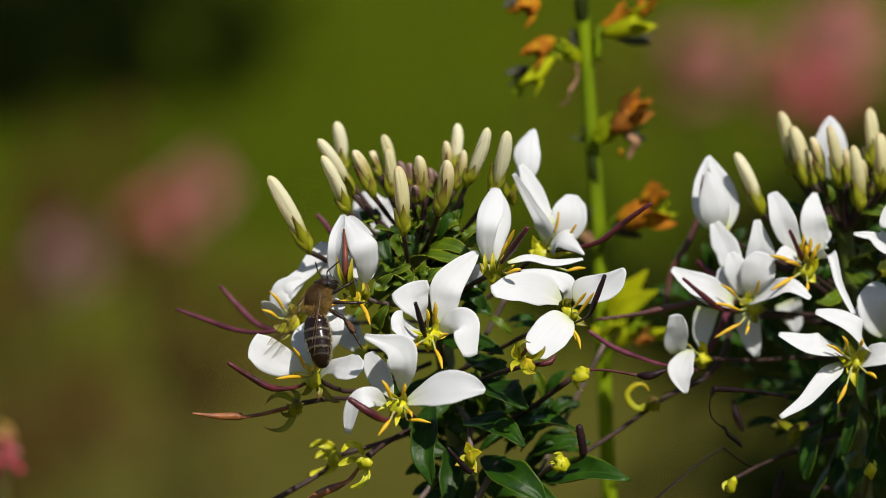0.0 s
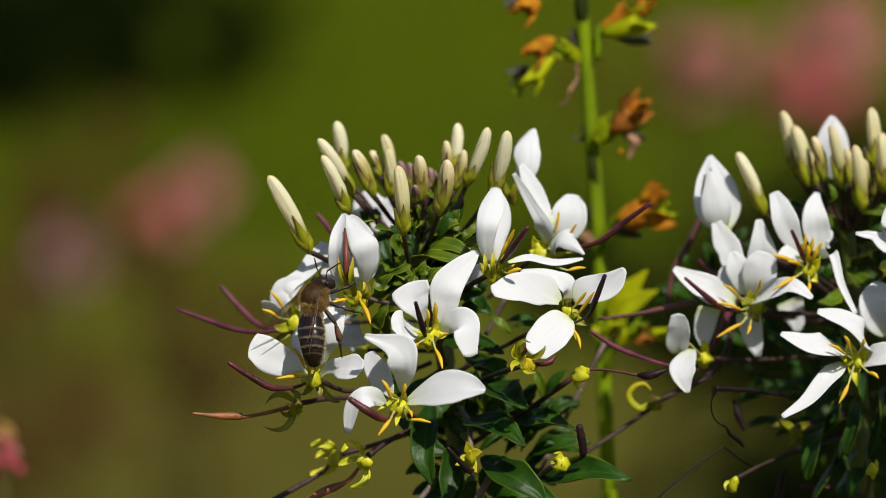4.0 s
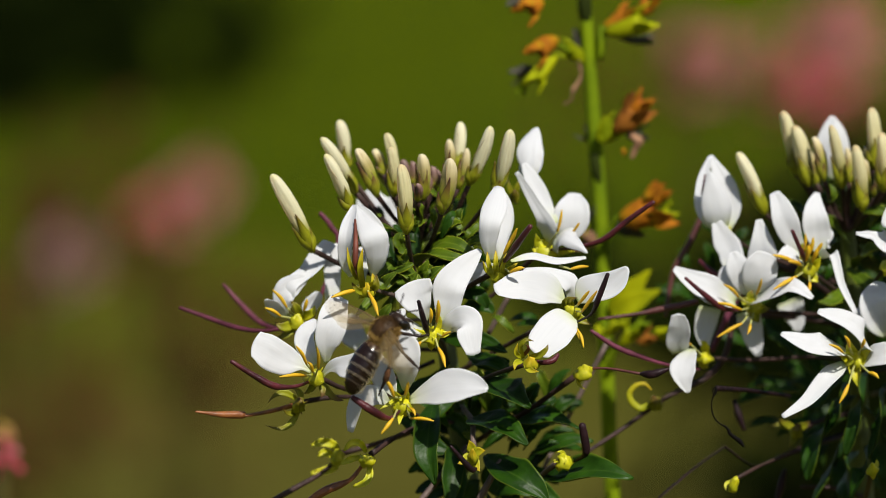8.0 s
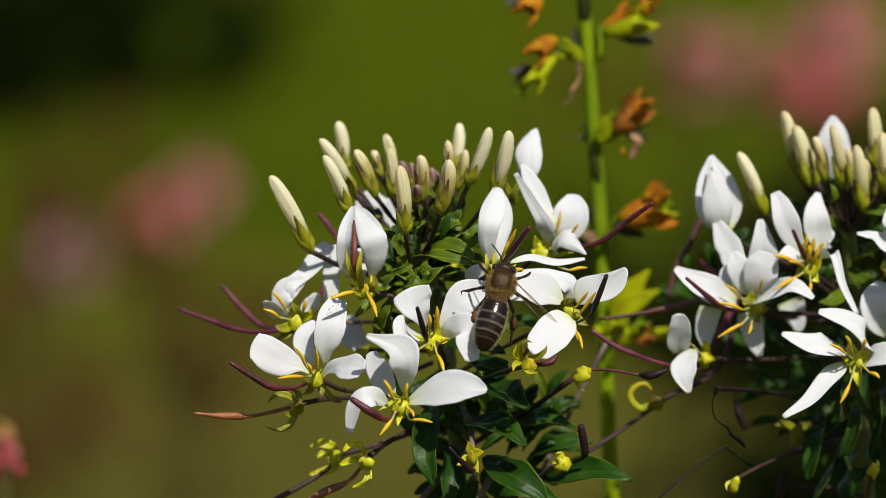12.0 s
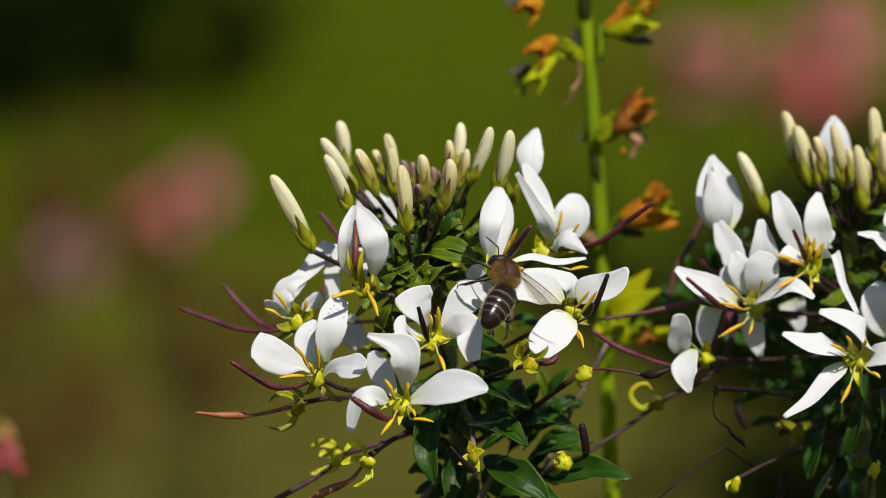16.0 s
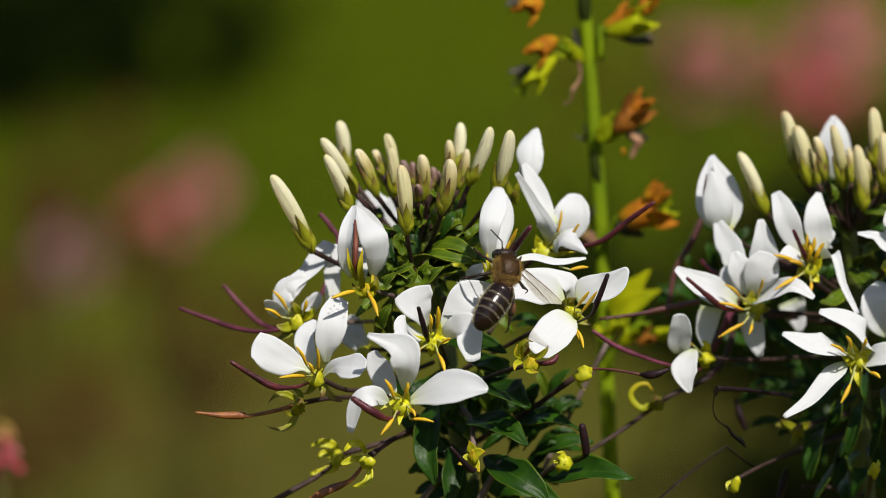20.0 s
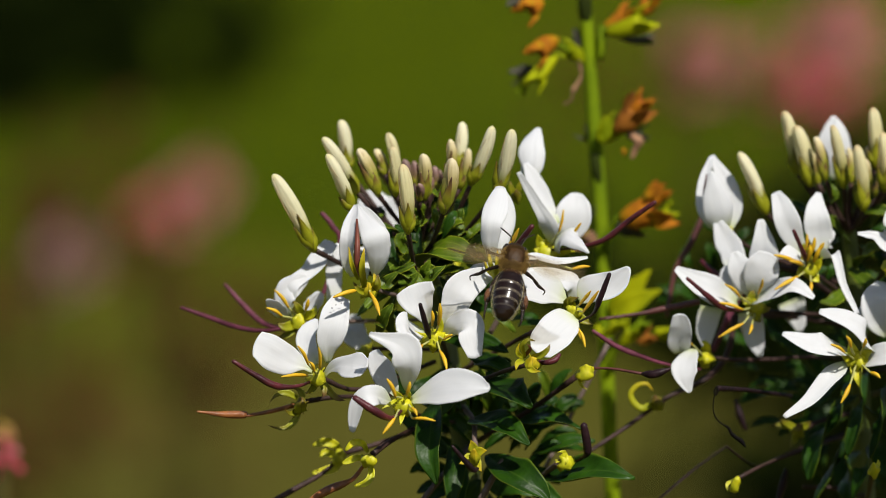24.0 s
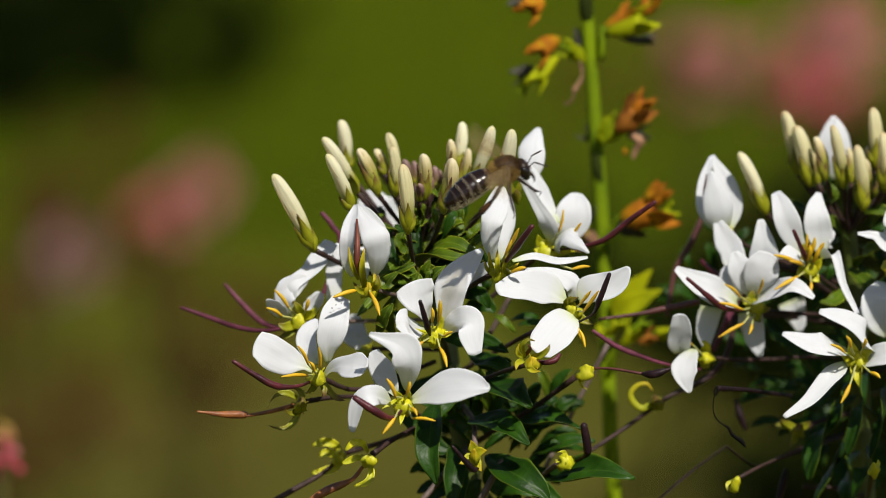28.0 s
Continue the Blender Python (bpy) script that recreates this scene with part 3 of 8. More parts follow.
def grass_stuff():
    rng = random.Random(5)
    verts, faces = [], []
    for _ in range(9000):
        y = 8.2 + 10 * rng.random() ** 1.3
        x = (rng.random() - 0.5) * y * 0.34
        h, a = 0.03 + 0.04 * rng.random(), rng.random() * math.pi
        dx, dy = 0.006 * math.cos(a), 0.006 * math.sin(a)
        k = len(verts)
        lx, ly = 0.03 * (rng.random() - 0.5), 0.03 * (rng.random() - 0.5)
        verts += [(x - dx, y - dy, 0), (x + dx, y + dy, 0), (x + lx, y + ly, h)]
        faces.append((k, k + 1, k + 2))
    ob = part("grass", (verts, faces, []), GRASS, None, (0, 0, 0), smooth=False)
    tagged(ob, "short green lawn grass in sunshine", "grass", kind="stuff")


grass_stuff()


def clump(centre, radius, count, size, rng, squash=1.0):
    """Many small leaves filling an uneven ball."""
    verts, faces, uvs = [], [], []
    for _ in range(count):
        d = Vector((rng.gauss(0, 1), rng.gauss(0, 1), rng.gauss(0, 1))).normalized()
        r = radius * abs(rng.gauss(0, 0.55)) * (0.8 + 0.4 * noise.noise(d * 2 + Vector(centre)))
        p = Vector(centre) + Vector((d.x, d.y, d.z * squash)) * r
        a = Vector((rng.gauss(0, 1), rng.gauss(0, 1), rng.gauss(0, 1))).normalized()
        b = a.orthogonal().normalized()
        n = a.cross(b)
        k = len(verts)
        verts += [p - a * size, p + b * size * 0.45 + n * size * 0.1, p + a * size, p - b * size * 0.45 + n * size * 0.1]
        uvs += [(0, 0.5), (0.5, 1), (1, 0.5), (0.5, 0)]
        faces.append((k, k + 1, k + 2, k + 3))
    return verts, faces, uvs


def shrub(x, y, radius, height, seed, label, count=620, size=0.05, mat=HEDGE_LEAF_SHADE, low=0.25):
    rng = random.Random(seed)
    ob = thing("shrub", (x, y, 0), label, "shrub")
    legs = []
    for k in range(5):
        a = k * 1.26
        legs.append(tube([(x * 1000, y * 1000, -850), (x * 1000 + 300 * radius * math.cos(a), y * 1000 + 300 * radius * math.sin(a), -850 + height * 600)], [40 * radius, 20 * radius], 6))
    part("trunk", merge(*legs), BED_LEAF, ob)
    geo = [clump((x + radius * 0.6 * rng.uniform(-1, 1), y + radius * 0.6 * rng.uniform(-1, 1), height * rng.uniform(low, 0.8)),
                 radius * 0.6, count, size, rng, 0.8) for _ in range(9)]
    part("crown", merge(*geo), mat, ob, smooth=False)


def loose_shrub(x, y, seed, label, count=14000, size=0.042):
    """A wide shrub that thins out towards its edge, so its painted dark fades."""
    rng = random.Random(seed)
    ob = thing("shrub", (x, y, 0), label, "shrub")
    twigs = [tube([(x * 1000, y * 1000, -850), (x * 1000 + 260 * math.cos(k * 1.05), y * 1000 + 260 * math.sin(k * 1.05), -560)], [26, 12], 6) for k in range(6)]
    part("trunk", merge(*twigs), PEDICEL, ob)
    geo = []
    for _ in range(count // 20):
        spot = (x + rng.gauss(0, 0.39), y + rng.gauss(-0.2, 0.7), abs(rng.gauss(0.19, 0.17)) + 0.02)
        geo.append(clump(spot, 0.1, 20, size, rng, 0.8))
    part("crown", merge(*geo), HEDGE_LEAF_SHADE, ob, smooth=False)


# Dark background shrubs: their near-black leaf colour stands in for shade.
DARK = "dark green shrub with painted-in shade beside the lawn, out of focus"
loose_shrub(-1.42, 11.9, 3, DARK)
shrub(-0.50, 5.0, 0.2, 0.56, 5, "withered brown shrub in the bed, out of focus", 22, 0.028, BED_BROWN)
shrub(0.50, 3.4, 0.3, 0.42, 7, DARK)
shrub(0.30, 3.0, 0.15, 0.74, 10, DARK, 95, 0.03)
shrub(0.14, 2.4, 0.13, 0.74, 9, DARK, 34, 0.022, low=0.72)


def bed_flower(x, y, top, spread, seed, deep=False, label="pink spider flower in the bed, out of focus", petals=24):
    """A distant pink plant: stem, leaves and a loose round head of petals."""
    rng = random.Random(seed)
    ob = thing("pink_flower_plant", (x, y, 0), label, "flowering plant", "pink flowers in the bed")
    X, Y, Z = x * 1000, y * 1000, -850
    T = -850 + top * 1000
    part("stem", tube([(X, Y, Z), (X + 8, Y, (Z + T) / 2), (X, Y, T)], [5, 4, 3] if spread > 20 else [1.6, 1.2, 0.9], 6), BED_LEAF, ob)
    for k in range(7):
        a, h = rng.random() * 6.3, rng.uniform(0.15, 0.8)
        b = (X + 4, Y, Z + (T - Z) * h)
        e = (b[0] + 70 * math.cos(a), b[1] + 70 * math.sin(a), b[2] + rng.uniform(-20, 25))
        m = tuple((p + q) / 2 + (0, 0, 14)[i] for i, (p, q) in enumerate(zip(b, e)))
        part("leaf", blade(b, m, e, 26, (0, -0.3, 1), 0.05, 0, 0.45, 0.08, 0.85, 0.8, 0.2, 0.05, 6, 4), BED_LEAF, ob)
    for k in range(petals):
        d = Vector((rng.gauss(0, 1), rng.gauss(0, 0.8), rng.gauss(0.25, 0.75))).normalized()
        r0 = spread * abs(rng.gauss(0.5, 0.28))
        b = Vector((X, Y, T)) + d * r0
        e = b + (d + Vector((rng.gauss(0, 0.3), rng.gauss(0, 0.3), rng.gauss(0, 0.3)))) * spread * 0.42
        m = b.lerp(e, 0.5) + Vector((0, 0, spread * 0.06))
        part("petal", blade(tuple(b), tuple(m), tuple(e), spread * 0.34, (0, -1, 0.6), 0.15, 0, 0.6, 0.2, 0.6, 0.8, nu=5, nv=3),
             PINK_DEEP if (deep and k % 4) else PINK_DUSKY if "faded" in label else SALMON if "salmon" in label else PINK, ob)
    if spread > 20:
        low = [clump((x + rng.gauss(0, 0.05), y + rng.gauss(0, 0.05), top - rng.uniform(0.02, 0.18)), 0.12, 34, 0.016, rng) for _ in range(3)]
        tagged(part("foliage", merge(*low), BED_BROWN, ob, smooth=False), "brownish withered leaves")
    for k in range(14):
        d = Vector((rng.gauss(0, 1), rng.gauss(0, 1), rng.gauss(0.4, 0.6))).normalized()
        part("pedicel", tube([(X, Y, T - spread * 0.4), tuple(Vector((X, Y, T)) + d * spread * 0.6)], [1.2, 0.9] if spread > 20 else [0.3, 0.25], 5), BED_LEAF, ob)


bed_flower(-0.2360, 3.950, 0.4856, 34, 31)
bed_flower(-0.2647, 3.900, 0.4730, 26, 36, True, "deep pink spider flower in the bed, out of focus")
bed_flower(-0.3818, 4.300, 0.3713, 34, 32, False, "faded dusky pink flower in the bed, out of focus")
bed_flower(0.2521, 4.150, 0.5931, 32, 35, petals=40)
bed_flower(0.3257, 3.550, 0.6505, 40, 33, petals=34)
bed_flower(0.2935, 3.450, 0.6157, 31, 34, True, "deep pink spider flower in the bed, out of focus", 44)
bed_flower(-0.0722, 0.150, 0.7995, 3.2, 37, True, "small deep pink flower beside the lawn")
bed_flower(-0.0722, 0.160, 0.8022, 2.0, 38, False, "small salmon flower going over, beside the lawn")


# ---- tall faded stalk with dry calyces ----
def salvia_stalk():
    ob = thing("faded_salvia_stalk", STALK_BASE, "tall green stalk with dry orange-brown calyces", "plant stalk")
    foot = ((STALK_BASE[0]) * 1000, STALK_BASE[1] * 1000, -850)
    part("stem", tube([foot, (31, 52, -600), (31, 52, -300), (27, 52, -90), (24.1, 48, -40.5), (23.2, 48.1, -21), (22.4, 48.1, -1.8), (21.5, 48.3, 10.2), (20.8, 48.3, 19.7), (20.1, 48.4, 30), (19.5, 49.7, 42.6)],
                      [2.4, 2.2, 1.8, 1.3, 1.1, 1.05, 1.02, 1.0, 0.95, 0.9, 0.85], 10, 50, 0.9, 0.05), STALK, ob)
    # dark sleeves on the stem stand in for shade at the nodes
    for a, b, r in (((20.5, 48.5, 25.6), (20.1, 48.2, 32.4), 1.0), ((22.1, 47.7, 4.2), (21.6, 48.3, 9.7), 0.8)):
        part("dark_node", tube([a, tuple((Vector(a) + Vector(b)) / 2 + Vector((-0.3, -0.3, 0))), b], [0.4, r, r, 0.5], 10, 8), STALK_SHADE, ob)

    def calyx(foot, mouth, r, mat, teeth, label):
        c = part("calyx", spun(foot, mouth, [(0, 0.3), (0.15, r * 0.55), (0.45, r * 0.9), (0.8, r), (1, r * 0.9), (0.98, r * 0.7), (0.6, r * 0.6)], 12, 0.85, 0.3, 0.2), mat, ob, at(foot), label)
        f, m = Vector(foot), Vector(mouth)
        t = (m - f).normalized()
        n = Vector((0, -1, 0.1))
        n = (n - n.dot(t) * t).normalized()
        s = t.cross(n)
        for k in range(teeth):
            q = 2 * math.pi * k / teeth + 0.5
            d = math.cos(q) * n + math.sin(q) * s
            p0 = f.lerp(m, 0.8) + d * r * 0.85
            p2 = m + t * r * 1.2 + d * r * 1.5
            p1 = p0.lerp(p2, 0.5) - d * r * 0.1
            part("tooth", blade(tuple(p0), tuple(p1), tuple(p2), r * 1.2, tuple(d), 0.3, 0, 0.35, 0.6, 0.9, 0.25, nu=6, nv=4), mat, c)
        return c

    def stalklet(a, b, r=0.35, mat=STALK):
        part("stalklet", tube([a, b], [r, r * 0.8], 7), mat, ob)

    calyx((14.1, 47.4, 29.9), (12.3, 46.3, 28.9), 1.5, DRY_ORANGE, 3, "dry orange calyx")
    calyx((11.1, 47.4, 30.4), (10, 47.3, 29.4), 0.8, GREY_HUSK, 2, "dark withered husk")
    stalklet((21.9, 48.5, 21.7), (22.5, 48, 26.1), 0.9)
    calyx((22.8, 46.9, 25.5), (28, 45.1, 27.2), 1.5, LEAF_YELLOW, 3, "green calyx")
    calyx((22.6, 48, 26.2), (25.8, 48.3, 28.6), 1.0, DRY_ORANGE, 2, "dry orange calyx")
    calyx((27.4, 48.2, 28), (29, 48.4, 29.8), 1.2, DRY_ORANGE, 3, "dry orange calyx")
    calyx((25, 48.9, 24.7), (29.2, 48.8, 24.4), 0.7, GREY_HUSK, 2, "dark withered husk")
    calyx((16.3, 45.8, 24.8), (13.5, 44.6, 23), 1.35, DRY_ORANGE, 3, "dry orange calyx")
    calyx((16.1, 46.6, 22.2), (13.1, 45.2, 19), 1.15, LEAF_YELLOW, 3, "green calyx")
    calyx((13, 47.4, 20.4), (10.4, 47.3, 19.6), 0.9, GREY_HUSK, 3, "dark withered husk")
    calyx((12.4, 48.2, 18.9), (11.2, 48.1, 17.3), 0.6, STALK, 2, "dark green calyx")
    stalklet((20.3, 48.5, 21.1), (16.4, 46.7, 23.8), 0.5)
    calyx((19.8, 47.5, 21.2), (17.7, 46.7, 23.1), 1.1, LEAF_YELLOW, 3, "green calyx")
    calyx((19.5, 48.7, 23.2), (18.7, 49.8, 24.5), 0.9, GREY_HUSK, 2, "dark withered husk")
    part("withered_corolla", tube([(19.1, 45.5, 21.6), (19.4, 45.3, 19.5), (18.3, 44.1, 17.6), (18, 43.9, 16.2), (16.9, 43.9, 15.7)], [0.2, 0.14, 0.3, 0.6, 0.42, 0.16], 10, 40, 0.5, 1.6), DRY_PALE, ob)
    calyx((21.7, 47.4, 10.6), (24, 48.5, 11.9), 1.35, LEAF_YELLOW, 3, "green collar of a whorl")
    calyx((24, 45.5, 11.8), (27, 44.8, 14.7), 1.7, DRY_BROWN, 4, "dry brown calyx")
    calyx((25.9, 45.7, 13.9), (28.1, 44.9, 16), 1.1, DRY_ORANGE, 3, "dry orange calyx")
    calyx((25.8, 46.4, 11.1), (28, 46.4, 11.3), 0.9, GREY_HUSK, 3, "dark withered husk")
    part("withered_corolla", tube([(26.4, 44.4, 11.3), (27.5, 44.3, 10.5), (27.1, 44.2, 9.6), (26.5, 44.1, 8.1)], [0.5, 0.8, 0.5, 0.2], 8, 14, 0.6, 0.5), DRY_PALE, ob)
    part("withered_corolla", tube([(25.4, 45.2, 9.5), (25.5, 45.1, 8.5)], [0.2, 0.45, 0.2], 7, 6, 1, 0.4), DRY_ORANGE, ob)
    calyx((21.5, 49.3, 9.7), (20.3, 49.4, 11), 0.95, GREY_HUSK, 3, "dark withered husk")
    stalklet((22.8, 45.8, -3.9), (24.6, 44.2, -0.2), 0.6, STALK)
    calyx((24.6, 43.2, -0.3), (29.6, 42.4, 1.2), 2.3, DRY_ORANGE, 4, "dry orange calyx")
    calyx((28.1, 44.3, 1), (30.5, 44.6, 3.3), 0.9, DRY_ORANGE, 2, "dry orange calyx")
    calyx((29, 45.2, -0.7), (31.8, 44.3, 0.5), 0.9, LEAF_YELLOW, 3, "green calyx")
    calyx((24.3, 47.1, -1.7), (27.5, 47, -2.1), 1.1, GREY_HUSK, 2, "dark withered husk")
    calyx((21.8, 44.8, -3.8), (19.8, 43.9, -3.3), 1.2, DRY_PALE, 3, "dry pinkish calyx")
    calyx((21.9, 48.1, -1.8), (21.3, 48.3, 0), 0.8, GREY_HUSK, 2, "dark withered husk")
    leaf(ob, (28.7, 44, 1.2), (29.3, 43.5, 3), (29.9, 43.5, 5.2), 2.3, (0.2, -1, 0.2), DRY_ORANGE, 0.3)
    leaf(ob, (21.7, 47, 21.5), (22.3, 46.8, 23.6), (22, 47, 25.7), 0.9, (0.3, -1, 0.2), STALK, 0.3)
    leaf(ob, (22.3, 46, 10), (22.6, 45.5, 11.8), (23.1, 45.5, 14), 2.6, (0.2, -1, 0.2), LEAF_YELLOW, 0.4)
    # yellow-green sprig lower on the stalk
    part("leaf", outline_sheet([(23.8, 46.5, -14.1), (25.4, 45.5, -12.1), (27.2, 45.0, -9.9), (29.2, 44.6, -7.6)], (0.53, 1.49, 1.75, 1.49, 0.79, 0.14), (0.53, 1.49, 1.75, 1.49, 0.79, 0.14), (0.2, -1, 0.5), 0.15, 0.3, 20, 10, 1.2), LEAF_YELLOW, ob)
    part("leaf", outline_sheet([(23.8, 46.5, -14.2), (26.0, 45.0, -12.9), (28.3, 44.4, -11.5), (30.7, 44.2, -10.4)], (0.43, 1.23, 1.45, 1.23, 0.65, 0.12), (0.43, 1.23, 1.45, 1.23, 0.65, 0.12), (0.2, -1, 0.5), 0.15, 0.3, 20, 10, 1.2), LEAF_YELLOW, ob)
    calyx((22.8, 44.6, -16.6), (24.4, 43.8, -15.0), 0.9, LEAF_YELLOW, 3, "green calyx")
    calyx((24.9, 44.6, -18.3), (26.6, 43.8, -16.1), 1.0, LEAF_YELLOW, 3, "green calyx")
    calyx((27.4, 44.6, -17.8), (29.1, 43.8, -16.9), 0.8, DRY_BROWN, 3, "dry brown calyx")
    calyx((29.8, 44.6, -16.1), (32.0, 43.8, -16.5), 0.95, LEAF_YELLOW, 2, "green calyx")
    calyx((26.0, 44.6, -16.2), (28.2, 43.8, -15.0), 0.75, STALK, 3, "green calyx")
    calyx((21.7, 44.6, -15.4), (22.5, 43.8, -16.5), 0.7, LEAF_YELLOW, 2, "green calyx")
    calyx((18.7, 44.6, -2.9), (19.9, 43.8, -2.1), 0.7, LEAF_YELLOW, 2, "green calyx")
    part("twig", tube([(23.4, 46.9, -22.5), (25.1, 45.3, -18.2), (31.4, 45.5, -16.3)], [0.5, 0.4, 0.3], 7), STALK, ob)
    return ob


STALK_BASE = (0.030, 0.052, 0.0)
stalk_plant = salvia_stalk()


# ---- the large white spider flower ----
def inner_leaves(plant, count, cx, cy, rx, ry, d0, d1, seed, mats, low=26, high=62):
    """Small leaves crowding round the stem; cx, cy, rx, ry in mm."""
    rng = random.Random(seed)
    for _ in range(count):
        a, r = rng.random() * 6.283, rng.random() ** 0.5
        x, z = cx + rx * r * math.cos(a), cy + ry * r * math.sin(a)
        y = rng.uniform(d0, d1)
        ang = math.atan2(z - cy + 3, x - cx) + rng.gauss(0, 0.6)
        ln = rng.uniform(low, high) * 0.074
        e = (x + ln * math.cos(ang), y - rng.uniform(-1, 2.5), z + ln * math.sin(ang))
        m = ((x + e[0]) / 2, (y + e[1]) / 2 - 0.8, (z + e[2]) / 2 + ln * 0.12)
        leaf(plant, (x, y, z), m, e, ln * rng.uniform(0.3, 0.5), (rng.gauss(0, 0.4), -0.8, 0.8), rng.choice(mats), 0.3)


def main_plant():
    base = (0.004, 0.016, 0.0)
    pl = thing("spider_flower_plant", base, "white spider flower with cream buds and purple pods", "flowering plant", "white spider flowers")
    part("stem", tube([(4, 16, -850), (4, 16, -550), (4, 16, -250), (4, 16, -80), (4.1, 11.5, -43.8), (3.9, 11.4, -34.8), (2.3, 11.4, -25.4), (0.5, 12.7, -13.4), (-1.4, 11.6, -4.2), (-2.7, 10.3, 2), (-3.1, 8.7, 5.9)],
                      [3.0, 2.8, 2.4, 2.0, 1.7, 1.5, 1.4, 1.3, 1.1, 0.9, 0.5], 10, 50, 1, 0.06), STEM, pl)
    J = (-2.9, 9.1, 0.3)
    K = (-1.8, 10.7, -3.3)
    # bud cluster
    bud(pl, (-13.6, 13.7, 15.9), (-12.9, 14.7, 9.2), 2.16, K)
    bud(pl, (-15.8, 4.5, 14.3), (-11.4, 6.8, 6.9), 1.99, K)
    bud(pl, (-15.1, -3.7, 12.8), (-11.9, -1.5, 5.3), 1.97, K)
    bud(pl, (-22.1, -3, 10.1), (-16.9, 0, -0.1), 2.17, (-7, 7.6, -4.5))
    bud(pl, (-11.1, 1.4, 13.1), (-8.5, 2.8, 6.9), 1.91, J, True)
    bud(pl, (-9, 12.3, 12.1), (-7.7, 11.9, 8.8), 1.39, J, True)
    bud(pl, (-7.3, 10.6, 14.4), (-6.2, 11, 8.6), 1.59, J, olive=True)
    bud(pl, (-6.6, 1.4, 13.3), (-6.2, 2.7, 6.9), 1.64, J, olive=True)
    bud(pl, (-5.2, -10.8, 12.1), (-4.5, -8.7, 3.2), 2.08, (-3.4, -0.4, -3.6), olive=True)
    bud(pl, (-2.6, 1.3, 12.4), (-2.4, 2.7, 6.4), 1.78, J, True)
    bud(pl, (1, 6.5, 13.9), (0.9, 7, 8.7), 1.51, J, True)
    bud(pl, (2.6, 11.7, 15.8), (1.7, 11.1, 9.6), 2.01, J)
    bud(pl, (1.2, -6.7, 12.5), (0.1, -4.5, 5.4), 2.09, (-2.4, 3.9, -1.1), True)
    bud(pl, (3.4, 6.4, 12.7), (2.2, 6.9, 7.3), 1.44, J, True)
    bud(pl, (6.5, 1.7, 16), (3.7, 3.9, 8.3), 2.05, K)
    bud(pl, (9, -2.4, 15.9), (7.1, 0.8, 7.4), 2.18, K)
    bud(pl, (-5.2, 9.2, 11), (-4.6, 8.9, 7.8), 1.2, J, True, pink=True)
    bud(pl, (-1.2, 9.1, 10.1), (-1.3, 8.8, 7.4), 1.2, J, True, pink=True)
    bud(pl, (-3.6, 13, 9.3), (-3.5, 12.8, 6.7), 1.1, J, True, pink=True)
    bud(pl, (-8.5, 15.1, 9.7), (-7.1, 13.8, 7), 1.2, J, True, pink=True)
    for tip, foot in (((-7, 9.1, 9.7), (-6.3, 8.8, 7.1)), ((-3.9, 11.2, 10.6), (-3.9, 10.9, 7.6)), ((-1.8, 4, 9.4), (-1.9, 3.7, 6.8)), ((-0.6, 11.1, 9.5), (-0.9, 10.8, 6.9)), ((-5.9, 13, 8.6), (-5.4, 12.7, 6.3)), ((-3.1, -1.1, 8.7), (-3.1, 0.7, 6.3))):
        bud(pl, tip, foot, 1, J, True, pink=True)

    # half-open flower at the bee's first stop
    a = flower(pl, (-9.6, -8.5, -4.2), 0.8, SEPAL_YELLOW, spikes=0)
    petal(a, [(-11.4, -8.4, -2.7), (-12.2, -10, 0.4), (-12.3, -10, 3.3), (-11.3, -5.5, 6.3)], (0.51, 1.18, 1.07, 0.89, 0.75, 0.19), (0.34, 0.51, 0.98, 1.45, 1.3, 0.28), (-0.45, -1, 0.2), 0.3)
    petal(a, [(-8.8, -8.4, -2.7), (-8.4, -10.5, 0.4), (-9, -11, 3.4), (-11.1, -5.5, 6.3)], (0.3, 1.13, 1.51, 1.79, 1.33, 0.16), (0.3, 1.2, 1.81, 1.94, 1.1, 0.16), (0.2, -1, 0.3), -0.12)
    plain_petal(a, (-9, -4.3, -3), (-8, -2.9, 1.1), (-10.7, -3.4, 5.9), 2.5, (0.6, -1, 0.3), 0.3, 0, 0.5)
    plain_petal(a, (-10.1, -0.4, -4), (-10.5, 7, 0.1), (-10.8, 0.5, 4.9), 3.3, (0, -1, 0.2), 0.3, 0, 0.55)
    part("sepal", outline_sheet([(-10.9, -10.6, -2.8), (-11.7, -13.0, -0.7), (-12.1, -13.0, 1.6)], (0.17, 0.28, 0.31, 0.26, 0.17, 0.02), (0.17, 0.28, 0.31, 0.26, 0.17, 0.02), (0, -1, 0.2), 0.5, 0.25, 14, 6), SEPAL_YELLOW, a)
    part("sepal", outline_sheet([(-10.1, -10.5, -4.0), (-10.4, -13.6, -1.0), (-10.1, -13.6, 1.5)], (0.24, 0.4, 0.44, 0.37, 0.24, 0.04), (0.24, 0.4, 0.44, 0.37, 0.24, 0.04), (0, -1, 0.2), 0.5, 0.25, 14, 6), SEPAL_YELLOW, a)
    part("sepal", outline_sheet([(-9.0, -10.0, -4.4), (-8.4, -11.5, -3.5), (-8.4, -11.3, -2.1)], (0.28, 0.45, 0.5, 0.42, 0.28, 0.04), (0.28, 0.45, 0.5, 0.42, 0.28, 0.04), (0, -1, 0.2), 0.5, 0.25, 14, 6), SEPAL, a)
